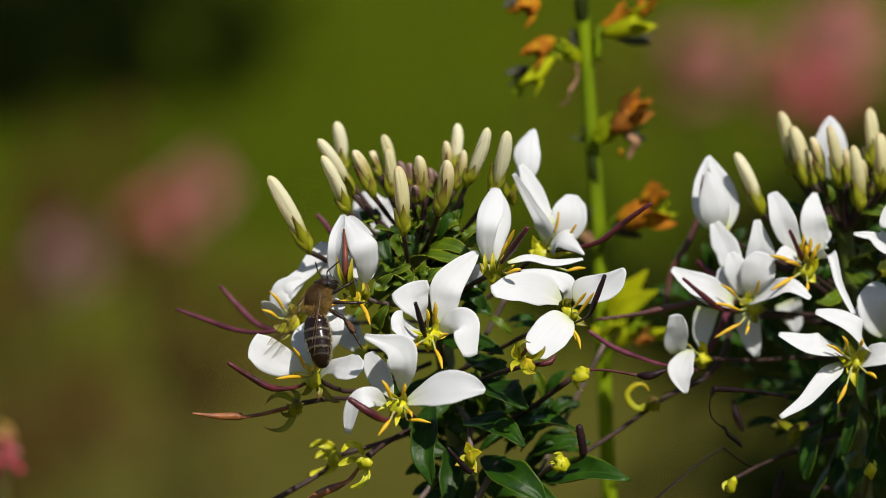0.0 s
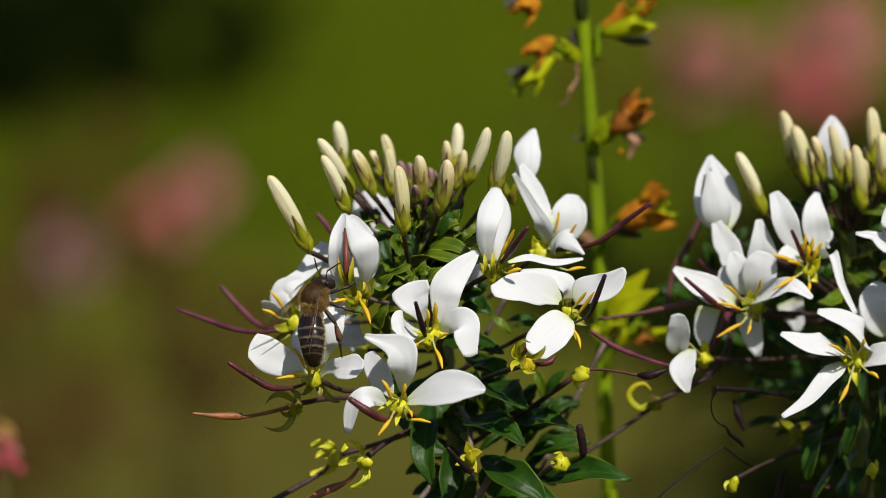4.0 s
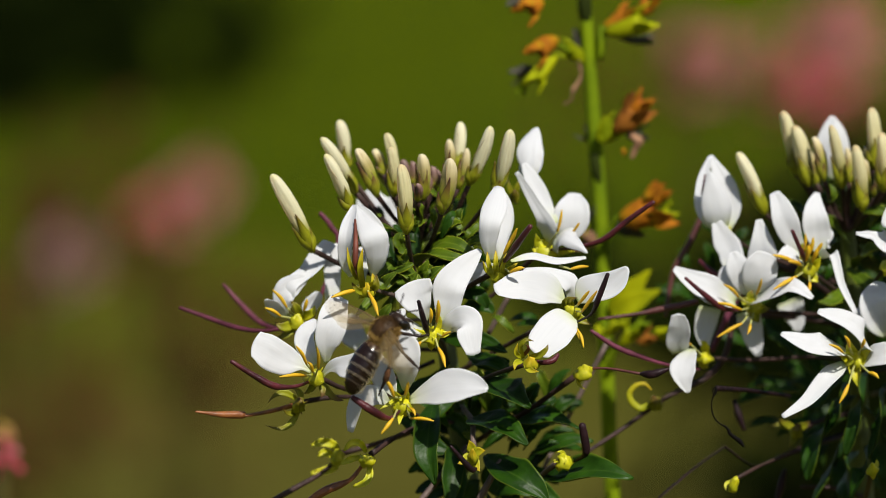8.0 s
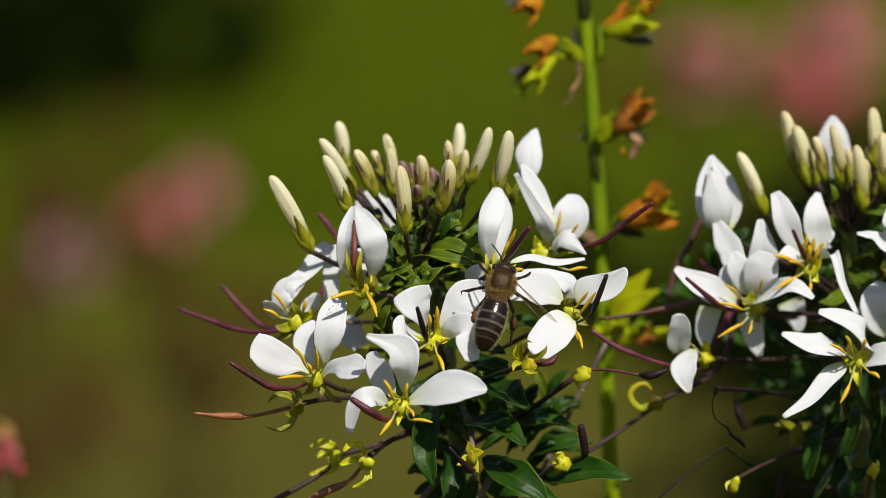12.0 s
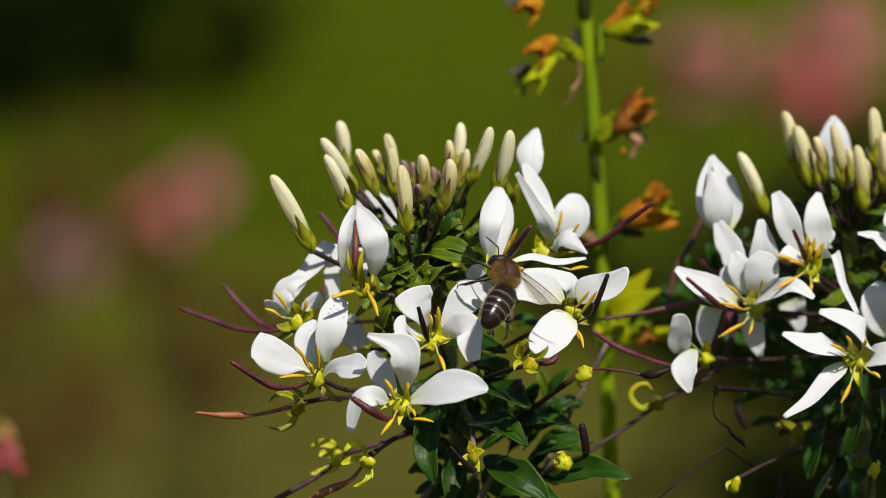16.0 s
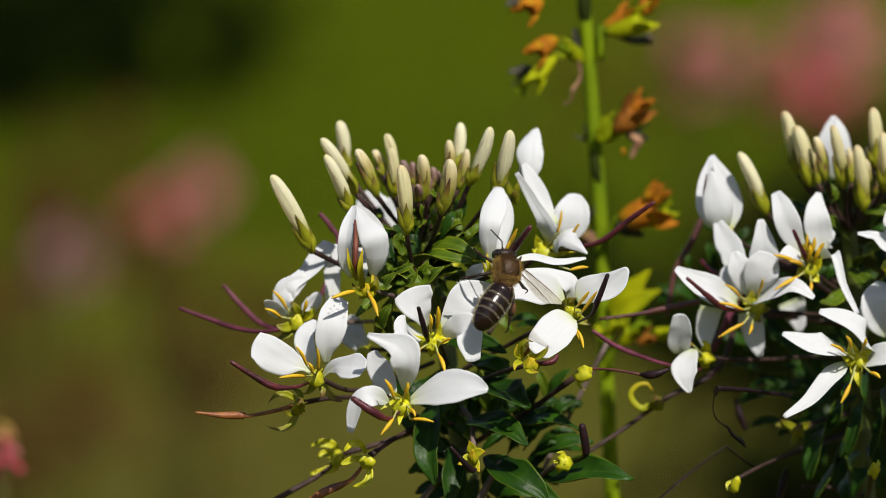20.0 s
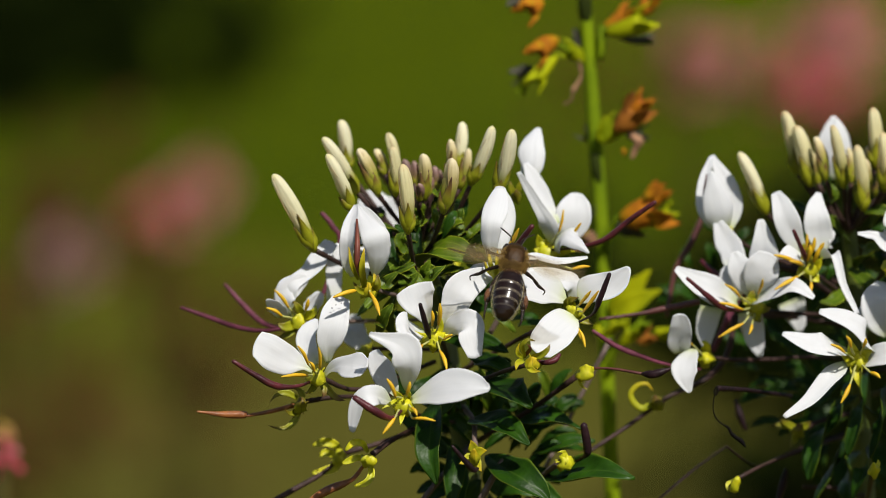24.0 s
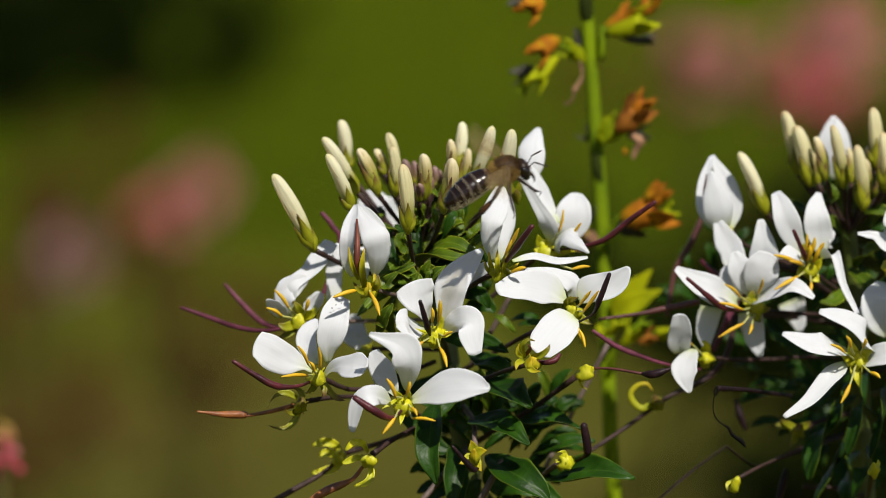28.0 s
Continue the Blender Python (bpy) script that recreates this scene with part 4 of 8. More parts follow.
    part("sepal", outline_sheet([(-9.8, -10.0, -4.7), (-10.8, -11.5, -4.1), (-11.5, -11.8, -3.1)], (0.25, 0.41, 0.45, 0.38, 0.25, 0.04), (0.25, 0.41, 0.45, 0.38, 0.25, 0.04), (0, -1, 0.2), 0.5, 0.25, 14, 6), SEPAL, a)
    part("sepal", outline_sheet([(-9.3, -9.8, -4.2), (-8.7, -10.5, -3.2), (-8.9, -10.3, -2.1)], (0.25, 0.41, 0.45, 0.38, 0.25, 0.04), (0.25, 0.41, 0.45, 0.38, 0.25, 0.04), (0, -1, 0.2), 0.5, 0.25, 14, 6), SEPAL_YELLOW, a)
    pistil(a, [(-10.4, -11, -2.7), (-11, -12.6, -0.6), (-11, -12.2, 2.1), (-11.1, -10, 4.9)], [0.4, 0.6, 0.62, 0.5, 0.2], POD_MAROON)
    stamen(a, (-9.9, -9.5, -4.1), (-11, -11.5, -4.1), (-14.1, -13.6, -4.8), 0.42)
    stamen(a, (-9.6, -9.5, -3.9), (-9.4, -11.5, -4.4), (-8.1, -14.8, -7), 0.42)
    pedicel(a, [(-9.4, -7.5, -4.1), (-6.9, -4.6, -5.4), (-2.9, 9.2, -7.7)], 0.42, PEDICEL_GREY)

    # flower with a broad petal to the side, below it
    b = flower(pl, (-16.2, -9.7, -15.4))
    petal(b, [(-16.9, -10, -14.7), (-19.6, -11, -13.6), (-22.1, -12, -12), (-23.9, -12.6, -11)], (0.39, 0.69, 1.98, 2.5, 2.28, 1.82), (0.39, 1.39, 2.05, 2.12, 2.12, 1.82), (-0.1, -1, 0.5), 0.05)
    petal(b, [(-16.2, -8.5, -14.1), (-17.3, -8, -12.2), (-17.7, -6.5, -10.5), (-16.5, -5, -8.7)], (0.3, 1.04, 1.36, 1.4, 1.11, 0.32), (0.3, 0.89, 1.2, 1.4, 1.11, 0.32), (-0.3, -1, 0.3))
    petal(b, [(-14.9, -9.5, -13.8), (-14.9, -11, -11.1), (-14.3, -11, -8.3), (-13.2, -8.6, -5.5)], (0.29, 0.81, 1.46, 1.68, 1.68, 1.17), (0.29, 1.1, 1.97, 2.19, 1.9, 1.17), (0.1, -1, 0.3))
    petal(b, [(-15.3, -11.2, -15.2), (-13.5, -13.5, -13.7), (-11.7, -15.5, -13.4), (-10, -17, -13.5)], (0.32, 0.97, 1.26, 1.63, 1.9, 1.27), (0.32, 0.4, 1.17, 1.79, 1.82, 1.27), (0.1, -0.95, 0.45))
    for spot, size in (((-14.3, -10.9, -6.5), 0.14), ((-13.8, -10.8, -6.1), 0.12), ((-13.1, -10.4, -5.9), 0.11), ((-12.4, -11, -7), 0.08)):
        part("water_drop", spun((spot[0], spot[1], spot[2] - size), (spot[0], spot[1], spot[2] + size), [(0, 0.02), (0.1, size * 0.6), (0.3, size * 0.92), (0.5, size), (0.7, size * 0.92), (0.9, size * 0.6), (1, 0.02)], 12, 0.55), WATER, b, at(spot), "clear water drop")
    stamen(b, (-16.3, -10.6, -15.1), (-17.3, -13.5, -13.5), (-18.6, -15.2, -10.9))
    stamen(b, (-16.2, -10.6, -15), (-15.8, -14.5, -13.9), (-15.9, -16.2, -11))
    stamen(b, (-16.5, -10.7, -15.2), (-17.4, -13.6, -14.9), (-20.7, -16.6, -14.7), 0.36)
    stamen(b, (-16.2, -10.7, -15.2), (-16.5, -14.6, -14.3), (-17.1, -15.4, -12.9))
    pistil(b, [(-16.2, -9.7, -15.7), (-18.4, -13.8, -16.2), (-21.3, -15.8, -16), (-24, -16.6, -14.5), (-26.8, -17.4, -12.6)], [0.3, 0.32, 0.4, 0.75, 0.7, 0.55, 0.45])
    sepal(b, (-16.2, -9.7, -15.7), (-16.9, -10.9, -17.1), (-17.8, -11.9, -17.4), 0.7)
    sepal(b, (-15.9, -9.7, -15.7), (-15.3, -10.9, -17.1), (-15.6, -11, -18.2), 0.7, SEPAL_PURPLE)
    sepal(b, (-15.8, -9.7, -15.7), (-14.2, -9.9, -18), (-12.6, -10, -18.6), 0.7, SEPAL_PURPLE)
    pedicel(b, [(-16, -8.7, -15.8), (-10.7, -1.9, -18.3), (-1.1, 11.4, -16.3)])

    # shaded flower behind
    c = flower(pl, (-19, 1, -9.4), 0.85)
    petal(c, [(-20.7, 1, -7.9), (-19.9, 0.5, -4.8), (-17.4, 2, -3), (-14.8, 4, 0.4)], (1.14, 1.31, 0.91, 1.06, 1.44, 0.96), (0.98, 1.31, 1.07, 0.91, 1.28, 1.12), (-0.5, -1, -0.1))
    petal(c, [(-14.5, 4, -7.5), (-14.3, 4.5, -4.9), (-14.3, 5, -2.7), (-13.7, 6, 0)], (0.91, 1.06, 1.14, 1.21, 1.07, 0.46), (0.99, 0.99, 0.98, 1.14, 0.76, 0.46), (0.2, -1, 0))
    petal(c, [(-21, 0, -8.9), (-21.9, -1.5, -7.6), (-22.9, -2.7, -6.4)], (0.73, 0.92, 0.99, 0.95, 0.68, 0.34), (0.73, 1.11, 1.26, 1.21, 1.01, 0.43), (-0.4, -1, 0.1))
    plain_petal(c, (-20, 1.1, -9), (-20.7, 0.4, -6.1), (-17.7, 1.6, -4), 3, (-0.4, -1, -0.1), 0.2, 0, 0.6)
    plain_petal(c, (-18.2, 4, -9.3), (-17.3, 4.2, -7.9), (-16, 4.4, -6.2), 2.2, (0.3, -1, 0), 0.2, 0, 0.55)
    stamen(c, (-18.8, 0, -9.3), (-21, -2.9, -8.5), (-23, -3.8, -7.3), 0.35)
    stamen(c, (-18.8, 0, -9.3), (-20.2, -1.8, -7.5), (-22, -2.6, -5.1), 0.35)
    stamen(c, (-18.5, 0, -9.3), (-18, -1.8, -7.9), (-17.6, -2.7, -6.3), 0.35)
    sepal(c, (-19.2, 0, -9.8), (-20.6, -2.1, -10), (-21.7, -2, -9.4), 1, SEPAL)
    sepal(c, (-19.2, 0, -10), (-20.3, -1.2, -11.1), (-21.8, -1.2, -11.6), 0.8, SEPAL)
    sepal(c, (-18.5, 0.1, -9), (-18.9, -1.8, -7.5), (-19.7, -1.7, -6.7), 0.8, SEPAL)
    sepal(c, (-18.5, 0.1, -9), (-17.1, -1.9, -8.3), (-16.6, -1.8, -7.2), 1, YELLOW_GREEN)
    pistil(c, [(-19.6, 1.0, -10.4), (-23.5, 4.0, -11.3), (-27.2, 7.0, -11.2), (-31.1, 9.0, -10.1), (-34.8, 10.0, -8.9)], [0.3, 0.4, 0.5, 0.58, 0.46, 0.36], PISTIL_PINK)
    pedicel(c, [(-18.1, 1, -9.9), (-10.9, 10.9, -10.8), (-1.1, 12.9, -10.8)], 0.38, PEDICEL_GREY)
    part("pistil", tube([(-18.4, 13.0, -12.7), (-23.8, 16.0, -11.9), (-26.9, 18.0, -9.5), (-29.4, 19.0, -6.8)], [0.2, 0.36, 0.42, 0.36, 0.24], 8, 14), PISTIL_PINK, pl)
    part("pistil", tube([(-18.1, 12.7, -12.7), (-13.9, 13.9, -1.4), (-14.8, 14.2, 1.6), (-16.2, 14.4, 3.3)], [0.2, 0.35, 0.4, 0.3], 8, 14), PISTIL_PINK, pl)

    # open flower in the middle
    d = flower(pl, (-1.3, -14, -9.4), 1.15)
    petal(d, [(-2.3, -14.1, -9), (-3.9, -17, -8.2), (-4.9, -18.5, -7.5), (-5.8, -19, -7.7)], (0.57, 1.13, 2.07, 2.22, 2.05, 1.27), (0.57, 1.59, 1.89, 2.05, 1.42, 0.63), (-0.1, -1, 0.6), 0.08)
    petal(d, [(-1.7, -13.9, -7.6), (-2.3, -15.7, -5.9), (-3.1, -16, -4.5), (-3.7, -15.9, -3)], (0.35, 1.24, 1.66, 2.21, 2.54, 2.47), (0.35, 0.89, 1.51, 2.07, 2.4, 2.47), (-0.1, -0.8, 0.6), 0.08)
    D3 = petal(d, [(0.1, -13, -8.2), (0.7, -13.5, -5.4), (1.7, -13, -2.6), (5, -8, 0.7)], (0.36, 1.31, 1.97, 2.33, 1.6, 0.37), (0.36, 1.6, 1.89, 1.89, 1.46, 0.37), (0.1, -1, 0.15))
    petal(d, [(0.1, -14.5, -9.3), (1.7, -16.5, -7.9), (3.4, -18.5, -7.9), (4.2, -19.5, -11.3)], (0.58, 1.16, 2.02, 2.27, 1.46, 0.8), (0.58, 0.87, 1.12, 1.29, 1.83, 1.1), (0.15, -1, 0.3))
    pistil(d, [(-1.6, -16.1, -9.5), (-2.1, -18.9, -7.6), (-2.9, -20.6, -4.5)], [0.25, 0.5, 0.66, 0.6, 0.4], PISTIL_DARK)
    stamen(d, (-1, -15, -9.1), (-0.6, -17.9, -7.5), (-0.4, -19.6, -4.5), 0.42)
    stamen(d, (-0.9, -15.1, -9.4), (-0.4, -19.2, -10.6), (0.5, -21.5, -12.8), 0.38)
    stamen(d, (-1.3, -15.1, -9.6), (-2.6, -19.1, -9.9), (-3.8, -20.2, -10.8), 0.38)
    stamen(d, (-1.2, -15, -9), (-1.4, -16.9, -7.7), (-1.4, -17.7, -5.7), 0.32)
    stamen(d, (-0.9, -15, -9.1), (0.1, -18.1, -9.3), (1.2, -19, -8.6), 0.25)
    for m, e in (((-2.8, -16, -9.1), (-4.6, -16.9, -7.9)), ((-0.3, -15.9, -7.7), (-0.9, -16.7, -5.8)), ((0.4, -15.1, -9.4), (1.5, -15, -8.9)), ((-1.4, -15.2, -10.7), (-1.4, -16.3, -11.2)), ((-2.3, -16.1, -9.9), (-3, -16.2, -10.2))):
        sepal(d, (-1, -15.1, -9.3), m, e, 0.7, YELLOW_GREEN)
    pedicel(d, [(-0.9, -12.1, -10.1), (0.1, -1.3, -12.1), (0.8, 10.4, -16.2)])

    # open flower below it
    e = flower(pl, (-5, -19.9, -17.7), 1.0)
    petal(e, [(-4.1, -21, -17.1), (-0.6, -23.5, -15.4), (2.6, -25.5, -14.8), (5.8, -27, -14.8)], (0.34, 1.43, 2.41, 2.53, 1.84, 0.4), (0.51, 1.6, 2.41, 2.36, 1.44, 0.4), (0, -0.85, 0.55), 0.12)
    petal(e, [(-4.6, -18.8, -16.2), (-4.2, -22, -12.7), (-5.2, -22, -10), (-9.3, -21, -8.7)], (0.3, 1.49, 2.16, 2.08, 1.16, 0.36), (0.3, 0.97, 1.58, 2.01, 1.02, 0.36), (-0.1, -1, 0.35))
    petal(e, [(-6, -13.8, -17.5), (-7, -12.5, -15.6), (-8.2, -11, -13.8), (-8.8, -10.2, -12.2)], (0.31, 1.07, 1.83, 1.68, 1.4, 0.78), (0.31, 1.07, 1.52, 1.53, 1.09, 0.62), (-0.4, -1, 0.2))
    petal(e, [(-6.6, -18.9, -17.7), (-8.9, -22.5, -16.3), (-10.7, -22.8, -17.1), (-11.6, -22.3, -20.9)], (0.32, 0.96, 1.53, 1.1, 0.96, 0.48), (0.32, 1.43, 1.38, 1.1, 0.96, 0.32), (-0.4, -1, 0.4))
    pistil(e, [(-4.9, -22, -18), (-6.6, -24.1, -19), (-8.8, -26, -17.7), (-11.2, -25.8, -16.1)], [0.25, 0.35, 0.8, 0.85, 0.55], PISTIL)
    stamen(e, (-5, -20.9, -16.9), (-6, -23.8, -16.3), (-7.1, -24.6, -13.9), 0.4)
    stamen(e, (-4.7, -20.9, -16.8), (-4.6, -23.8, -16), (-4.2, -24.6, -14.3), 0.34)
    stamen(e, (-4.7, -20.9, -17.2), (-4, -24, -17.7), (-3.3, -25.1, -18.5), 0.3)
    stamen(e, (-4.9, -20.9, -17.5), (-3.9, -24.1, -19), (-1, -25.1, -19.2), 0.3)
    stamen(e, (-5.2, -20.9, -17.5), (-6.1, -24.1, -19), (-7.6, -25.3, -20.8), 0.36)
    for m, t in (((-6, -21.9, -17.2), (-7.8, -23, -18)), ((-5.2, -22.1, -18.9), (-5.4, -23.2, -20)), ((-4.4, -21.8, -16.4), (-4.4, -22.7, -15.5)), ((-5.7, -21.8, -16.4), (-6.4, -22.7, -15.5))):
        sepal(e, (-5, -19.9, -17.5), m, t, 0.7, YELLOW_GREEN)
    pedicel(e, [(-4.6, -18, -18), (-3.3, -2.3, -21.6), (2.1, 10.5, -24.6)])

    # half-closed flower that the bee visits longest
    f = flower(pl, (7.1, -8.2, -2.0), 0.75)
    petal(f, [(6.4, -8.1, -0.7), (6.1, -9.5, 2.2), (6.4, -9.6, 5.1), (7.5, -5, 8.6)], (0.37, 0.88, 1.32, 1.39, 1.48, 0.67), (0.37, 0.88, 1.25, 1.46, 1.77, 0.67), (-0.1, -1, 0.2), -0.15)
    petal(f, [(7.6, -4, -1), (8, -3.6, 1.6), (8.4, -2.6, 4.4), (7.7, -1.5, 8.1)], (0.32, 0.79, 1.1, 1.27, 1.28, 0.32), (0.32, 0.63, 0.94, 1.19, 1.28, 0.4), (0.4, -1, 0.2), -0.2)
    petal(f, [(9.0, -8.2, -0.7), (11.8, -6.5, -0.3), (15.1, -5.0, -1.1), (18.8, -4.0, -0.7)], (0.2, 0.45, 0.55, 0.55, 0.45, 0.2), (0.2, 0.45, 0.55, 0.55, 0.45, 0.2), (0.05, -0.8, 0.6), 0.2)
    plain_petal(f, (7.4, -4.2, -1.6), (4.9, -3.3, -2.5), (3.8, -2.4, -3.8), 2.2, (0, -1, 0.2), 0.2, 0, 0.6)
    pistil(f, [(7.6, -10.2, -1.2), (8.8, -13, 0.7), (10.2, -14.8, 2.9), (11.4, -15.6, 4.6)], [0.35, 0.5, 0.7, 0.62, 0.5], PISTIL)
    stamen(f, (7.6, -9.2, -1.2), (8.4, -11.9, 1.3), (9.7, -13.7, 4.1), 0.36)
    stamen(f, (7.4, -9.2, -1.2), (8, -13, 0.7), (8.8, -13.8, 2.6), 0.32)
    stamen(f, (7.6, -9.2, -1.3), (8.8, -12.2, -1.7), (10.6, -13.2, -1), 0.4)
    stamen(f, (15.3, -4.5, -1.7), (16.8, -5.0, -2.1), (19.1, -4.5, -1.8), 0.34)
    part("sepal", outline_sheet([(6.7, -9, -2.7), (6.1, -11, -0.8), (5.9, -10.5, 0.7)], (0.16, 0.29, 0.32, 0.29, 0.19, 0.03), (0.16, 0.29, 0.32, 0.29, 0.19, 0.03), (0, -1, 0.2), 0.5, 0.25, 14, 6), SEPAL_YELLOW, f)
    part("sepal", outline_sheet([(7.1, -9.5, -2.7), (7, -12, -0.7), (7, -11.5, 1)], (0.18, 0.32, 0.36, 0.32, 0.22, 0.04), (0.18, 0.32, 0.36, 0.32, 0.22, 0.04), (0, -1, 0.2), 0.5, 0.25, 14, 6), SEPAL_YELLOW, f)
    part("sepal", outline_sheet([(7.7, -9.5, -2.6), (7.9, -11.5, -0.9), (8.4, -11.5, 0.7)], (0.17, 0.31, 0.34, 0.31, 0.2, 0.03), (0.17, 0.31, 0.34, 0.31, 0.2, 0.03), (0, -1, 0.2), 0.5, 0.25, 14, 6), SEPAL_YELLOW, f)
    part("sepal", outline_sheet([(8, -9, -2.5), (8.8, -10.5, -1.5), (9.8, -10.5, -0.7)], (0.15, 0.27, 0.3, 0.27, 0.18, 0.03), (0.15, 0.27, 0.3, 0.27, 0.18, 0.03), (0, -1, 0.2), 0.5, 0.25, 14, 6), SEPAL_YELLOW, f)
    part("sepal", outline_sheet([(6.4, -8.5, -2.6), (5.7, -9.5, -1.6), (5.4, -9, -0.7)], (0.13, 0.23, 0.26, 0.23, 0.16, 0.03), (0.13, 0.23, 0.26, 0.23, 0.16, 0.03), (0, -1, 0.2), 0.5, 0.25, 14, 6), SEPAL_YELLOW, f)
    pedicel(f, [(6.7, -7.3, -2.3), (3.8, -1.5, -4.6), (-0.7, 12.2, -8.4)], 0.5)

    # flower high at the back
    g = flower(pl, (13.6, 8, -0.6), 1.2)
    petal(g, [(14.3, 6, 0.2), (13.7, 4, 3), (12.3, 3.3, 5.6), (9.9, 3, 9.8)], (0.64, 1.42, 0.99, 0.75, 0.6, 0.3), (0.43, 1.75, 1.15, 0.82, 0.67, 0.3), (-0.4, -0.8, 0.6))
    petal(g, [(15.3, 7.5, 2.7), (13.8, 8.5, 5.2), (12.3, 9, 7.8), (10.9, 9.5, 10.4)], (0.66, 1.16, 1.16, 1.15, 0.99, 0.33), (0.25, 0.66, 0.99, 1.15, 0.99, 0.41), (0.4, -1, 0.3))
    petal(g, [(16.2, 9, 0.3), (16.8, 8.5, 1.8), (17.4, 8.5, 4.1), (17.7, 9.7, 6.3)], (0.45, 1.35, 2.1, 2.4, 2.03, 0.9), (0.45, 1.65, 2.25, 2.4, 2.03, 0.9), (0.1, -1, 0.3))
    petal(g, [(15, 4, 0.8), (16.3, 2, 1.4), (17.5, 0, 0.8), (19, -2, -0.3)], (1.23, 2.2, 1.41, 1.06, 0.6, 0.17), (1.48, 2.2, 1.41, 1.06, 0.52, 0.17), (0.2, -1, 0.6), -0.3)
    stamen(g, (14, 5, -0.1), (15.3, 3.2, 2), (15.8, 2.5, 4.9), 0.26)
    stamen(g, (14.2, 5, -0.1), (17.2, 3.2, 1.8), (18.1, 2.3, 3.2), 0.26)
    pistil(g, [(13.9, 5.9, -0.8), (17.6, 4, -0.2), (21.2, 2.1, 1), (24.5, 0.4, 3.8), (27.7, -1.3, 6.3)], [0.25, 0.3, 0.5, 0.65, 0.55, 0.4], PISTIL)
    for m, t in (((12.8, 6.1, 0.2), (12.5, 5.2, 1.4)), ((14.3, 6.1, 0.6), (14.5, 5.2, 1.4)), ((15, 5.9, -1.1), (17.6, 4.9, -0.8)), ((12.8, 5.9, -0.9), (12, 6, -0.6))):
        sepal(g, (13.5, 7, -0.8), m, t, 1, YELLOW_GREEN)
    pedicel(g, [(13.1, 8.9, -1.2), (8.7, 11.5, -5.7), (0.5, 12.7, -12.7)])

    g2 = flower(pl, (9.8, 10.7, 6.1), 0.5, SEPAL)
    petal(g2, [(11.3, 10, 8.1), (11.9, 10, 10.3), (12.1, 11, 12.5), (12.7, 13.6, 14.8)], (0.91, 1.36, 1.81, 2.11, 1.52, 0.3), (0.6, 1.21, 1.51, 1.51, 1.06, 0.3), (-0.1, -1, 0.2), -0.15)
    plain_petal(g2, (10.2, 11.7, 6.6), (11.7, 12.2, 10.5), (12.5, 14.6, 14.6), 2.7, (0.4, -1, 0.2), 0.2, 0, 0.6)
    for m, t in (((9.1, 9.8, 7), (8.9, 9.9, 8.2)), ((10.1, 9.8, 7.3), (10.4, 9.9, 8.2))):
        sepal(g2, (9.7, 10.7, 5.8), m, t, 0.6, SEPAL)
    pedicel(g2, [(9.6, 10.7, 5.9), (5, 11.2, 1.2), (-1.7, 11.7, -3.4)])

    # open flower to the side
    h = flower(pl, (16.7, -6.8, -7.2), 0.9)
    petal(h, [(16, -7.5, -6), (13.2, -9.5, -4.4), (10.3, -11.5, -3.6), (7, -13, -3.9)], (0.34, 1.28, 2.15, 2.25, 1.95, 1.0), (0.34, 2.39, 2.67, 2.25, 1.75, 0.9), (0, -0.9, 0.55))
    petal(h, [(16.8, -5, -6.4), (16.9, -6, -4.1), (14.7, -6.2, -2.6), (10.7, -6.3, -2.2)], (0.37, 1.04, 1.66, 1.7, 1.32, 0.38), (0.37, 0.81, 1.48, 0.95, 0.76, 0.38), (0.1, -0.7, 0.7))
    petal(h, [(17.6, -8, -5.9), (19.4, -9, -4.3), (21.6, -10, -3.3), (23.9, -10.6, -1.3)], (0.47, 2.04, 1.92, 1.75, 1.07, 0.31), (0.47, 1.41, 2.08, 2.22, 1.99, 0.61), (0, -0.9, 0.5))
    petal(h, [(17.2, -9.5, -8), (15.6, -11.5, -8.6), (13.9, -13.5, -10), (12.5, -15, -11.8)], (0.48, 1.75, 2.29, 2.47, 2.22, 1.48), (0.79, 2.22, 2.51, 2.47, 2.37, 1.48), (0, -0.9, 0.5))
    pistil(h, [(17.6, -9.9, -8.4), (19.3, -12.8, -7), (20.1, -14.6, -4.9), (21.3, -15.3, -1.6)], [0.22, 0.25, 0.36, 0.6, 0.55, 0.42], PISTIL_DARK)
    stamen(h, (16.8, -7.8, -7.1), (17.6, -10.7, -6.1), (19, -12.5, -4.1), 0.3)
    stamen(h, (16.8, -7.8, -7.2), (18.1, -10.8, -7), (20, -12.5, -4.1), 0.34)
    stamen(h, (16.8, -7.8, -7.6), (17.5, -11, -9.2), (18.3, -12.3, -11.4), 0.32)
    stamen(h, (16.8, -7.8, -7.6), (17.2, -9.1, -9.6), (17.8, -10.2, -10.6), 0.28)
    for m, t in (((16.2, -8.7, -6), (17.6, -9.6, -5.3)), ((16.5, -8.7, -6), (16.5, -8.6, -5.3)), ((18, -7.9, -8.3), (19.5, -8, -9))):
        sepal(h, (16.7, -6.8, -7.3), m, t, 1, SEPAL)
    pedicel(h, [(16.6, -5.9, -7.9), (10.9, 3.8, -11.9), (2, 12.2, -17.9)])

    # petals of flowers on the far side of the head
    k = flower(pl, (-6.4, 20.1, -0.5), 0.9)
    plain_petal(k, (-6.4, 20.1, -0.1), (-8.7, 20.4, 2.9), (-10.6, 20.7, 5.6), 4.4, (0.1, -1, 0.3), 0.1)
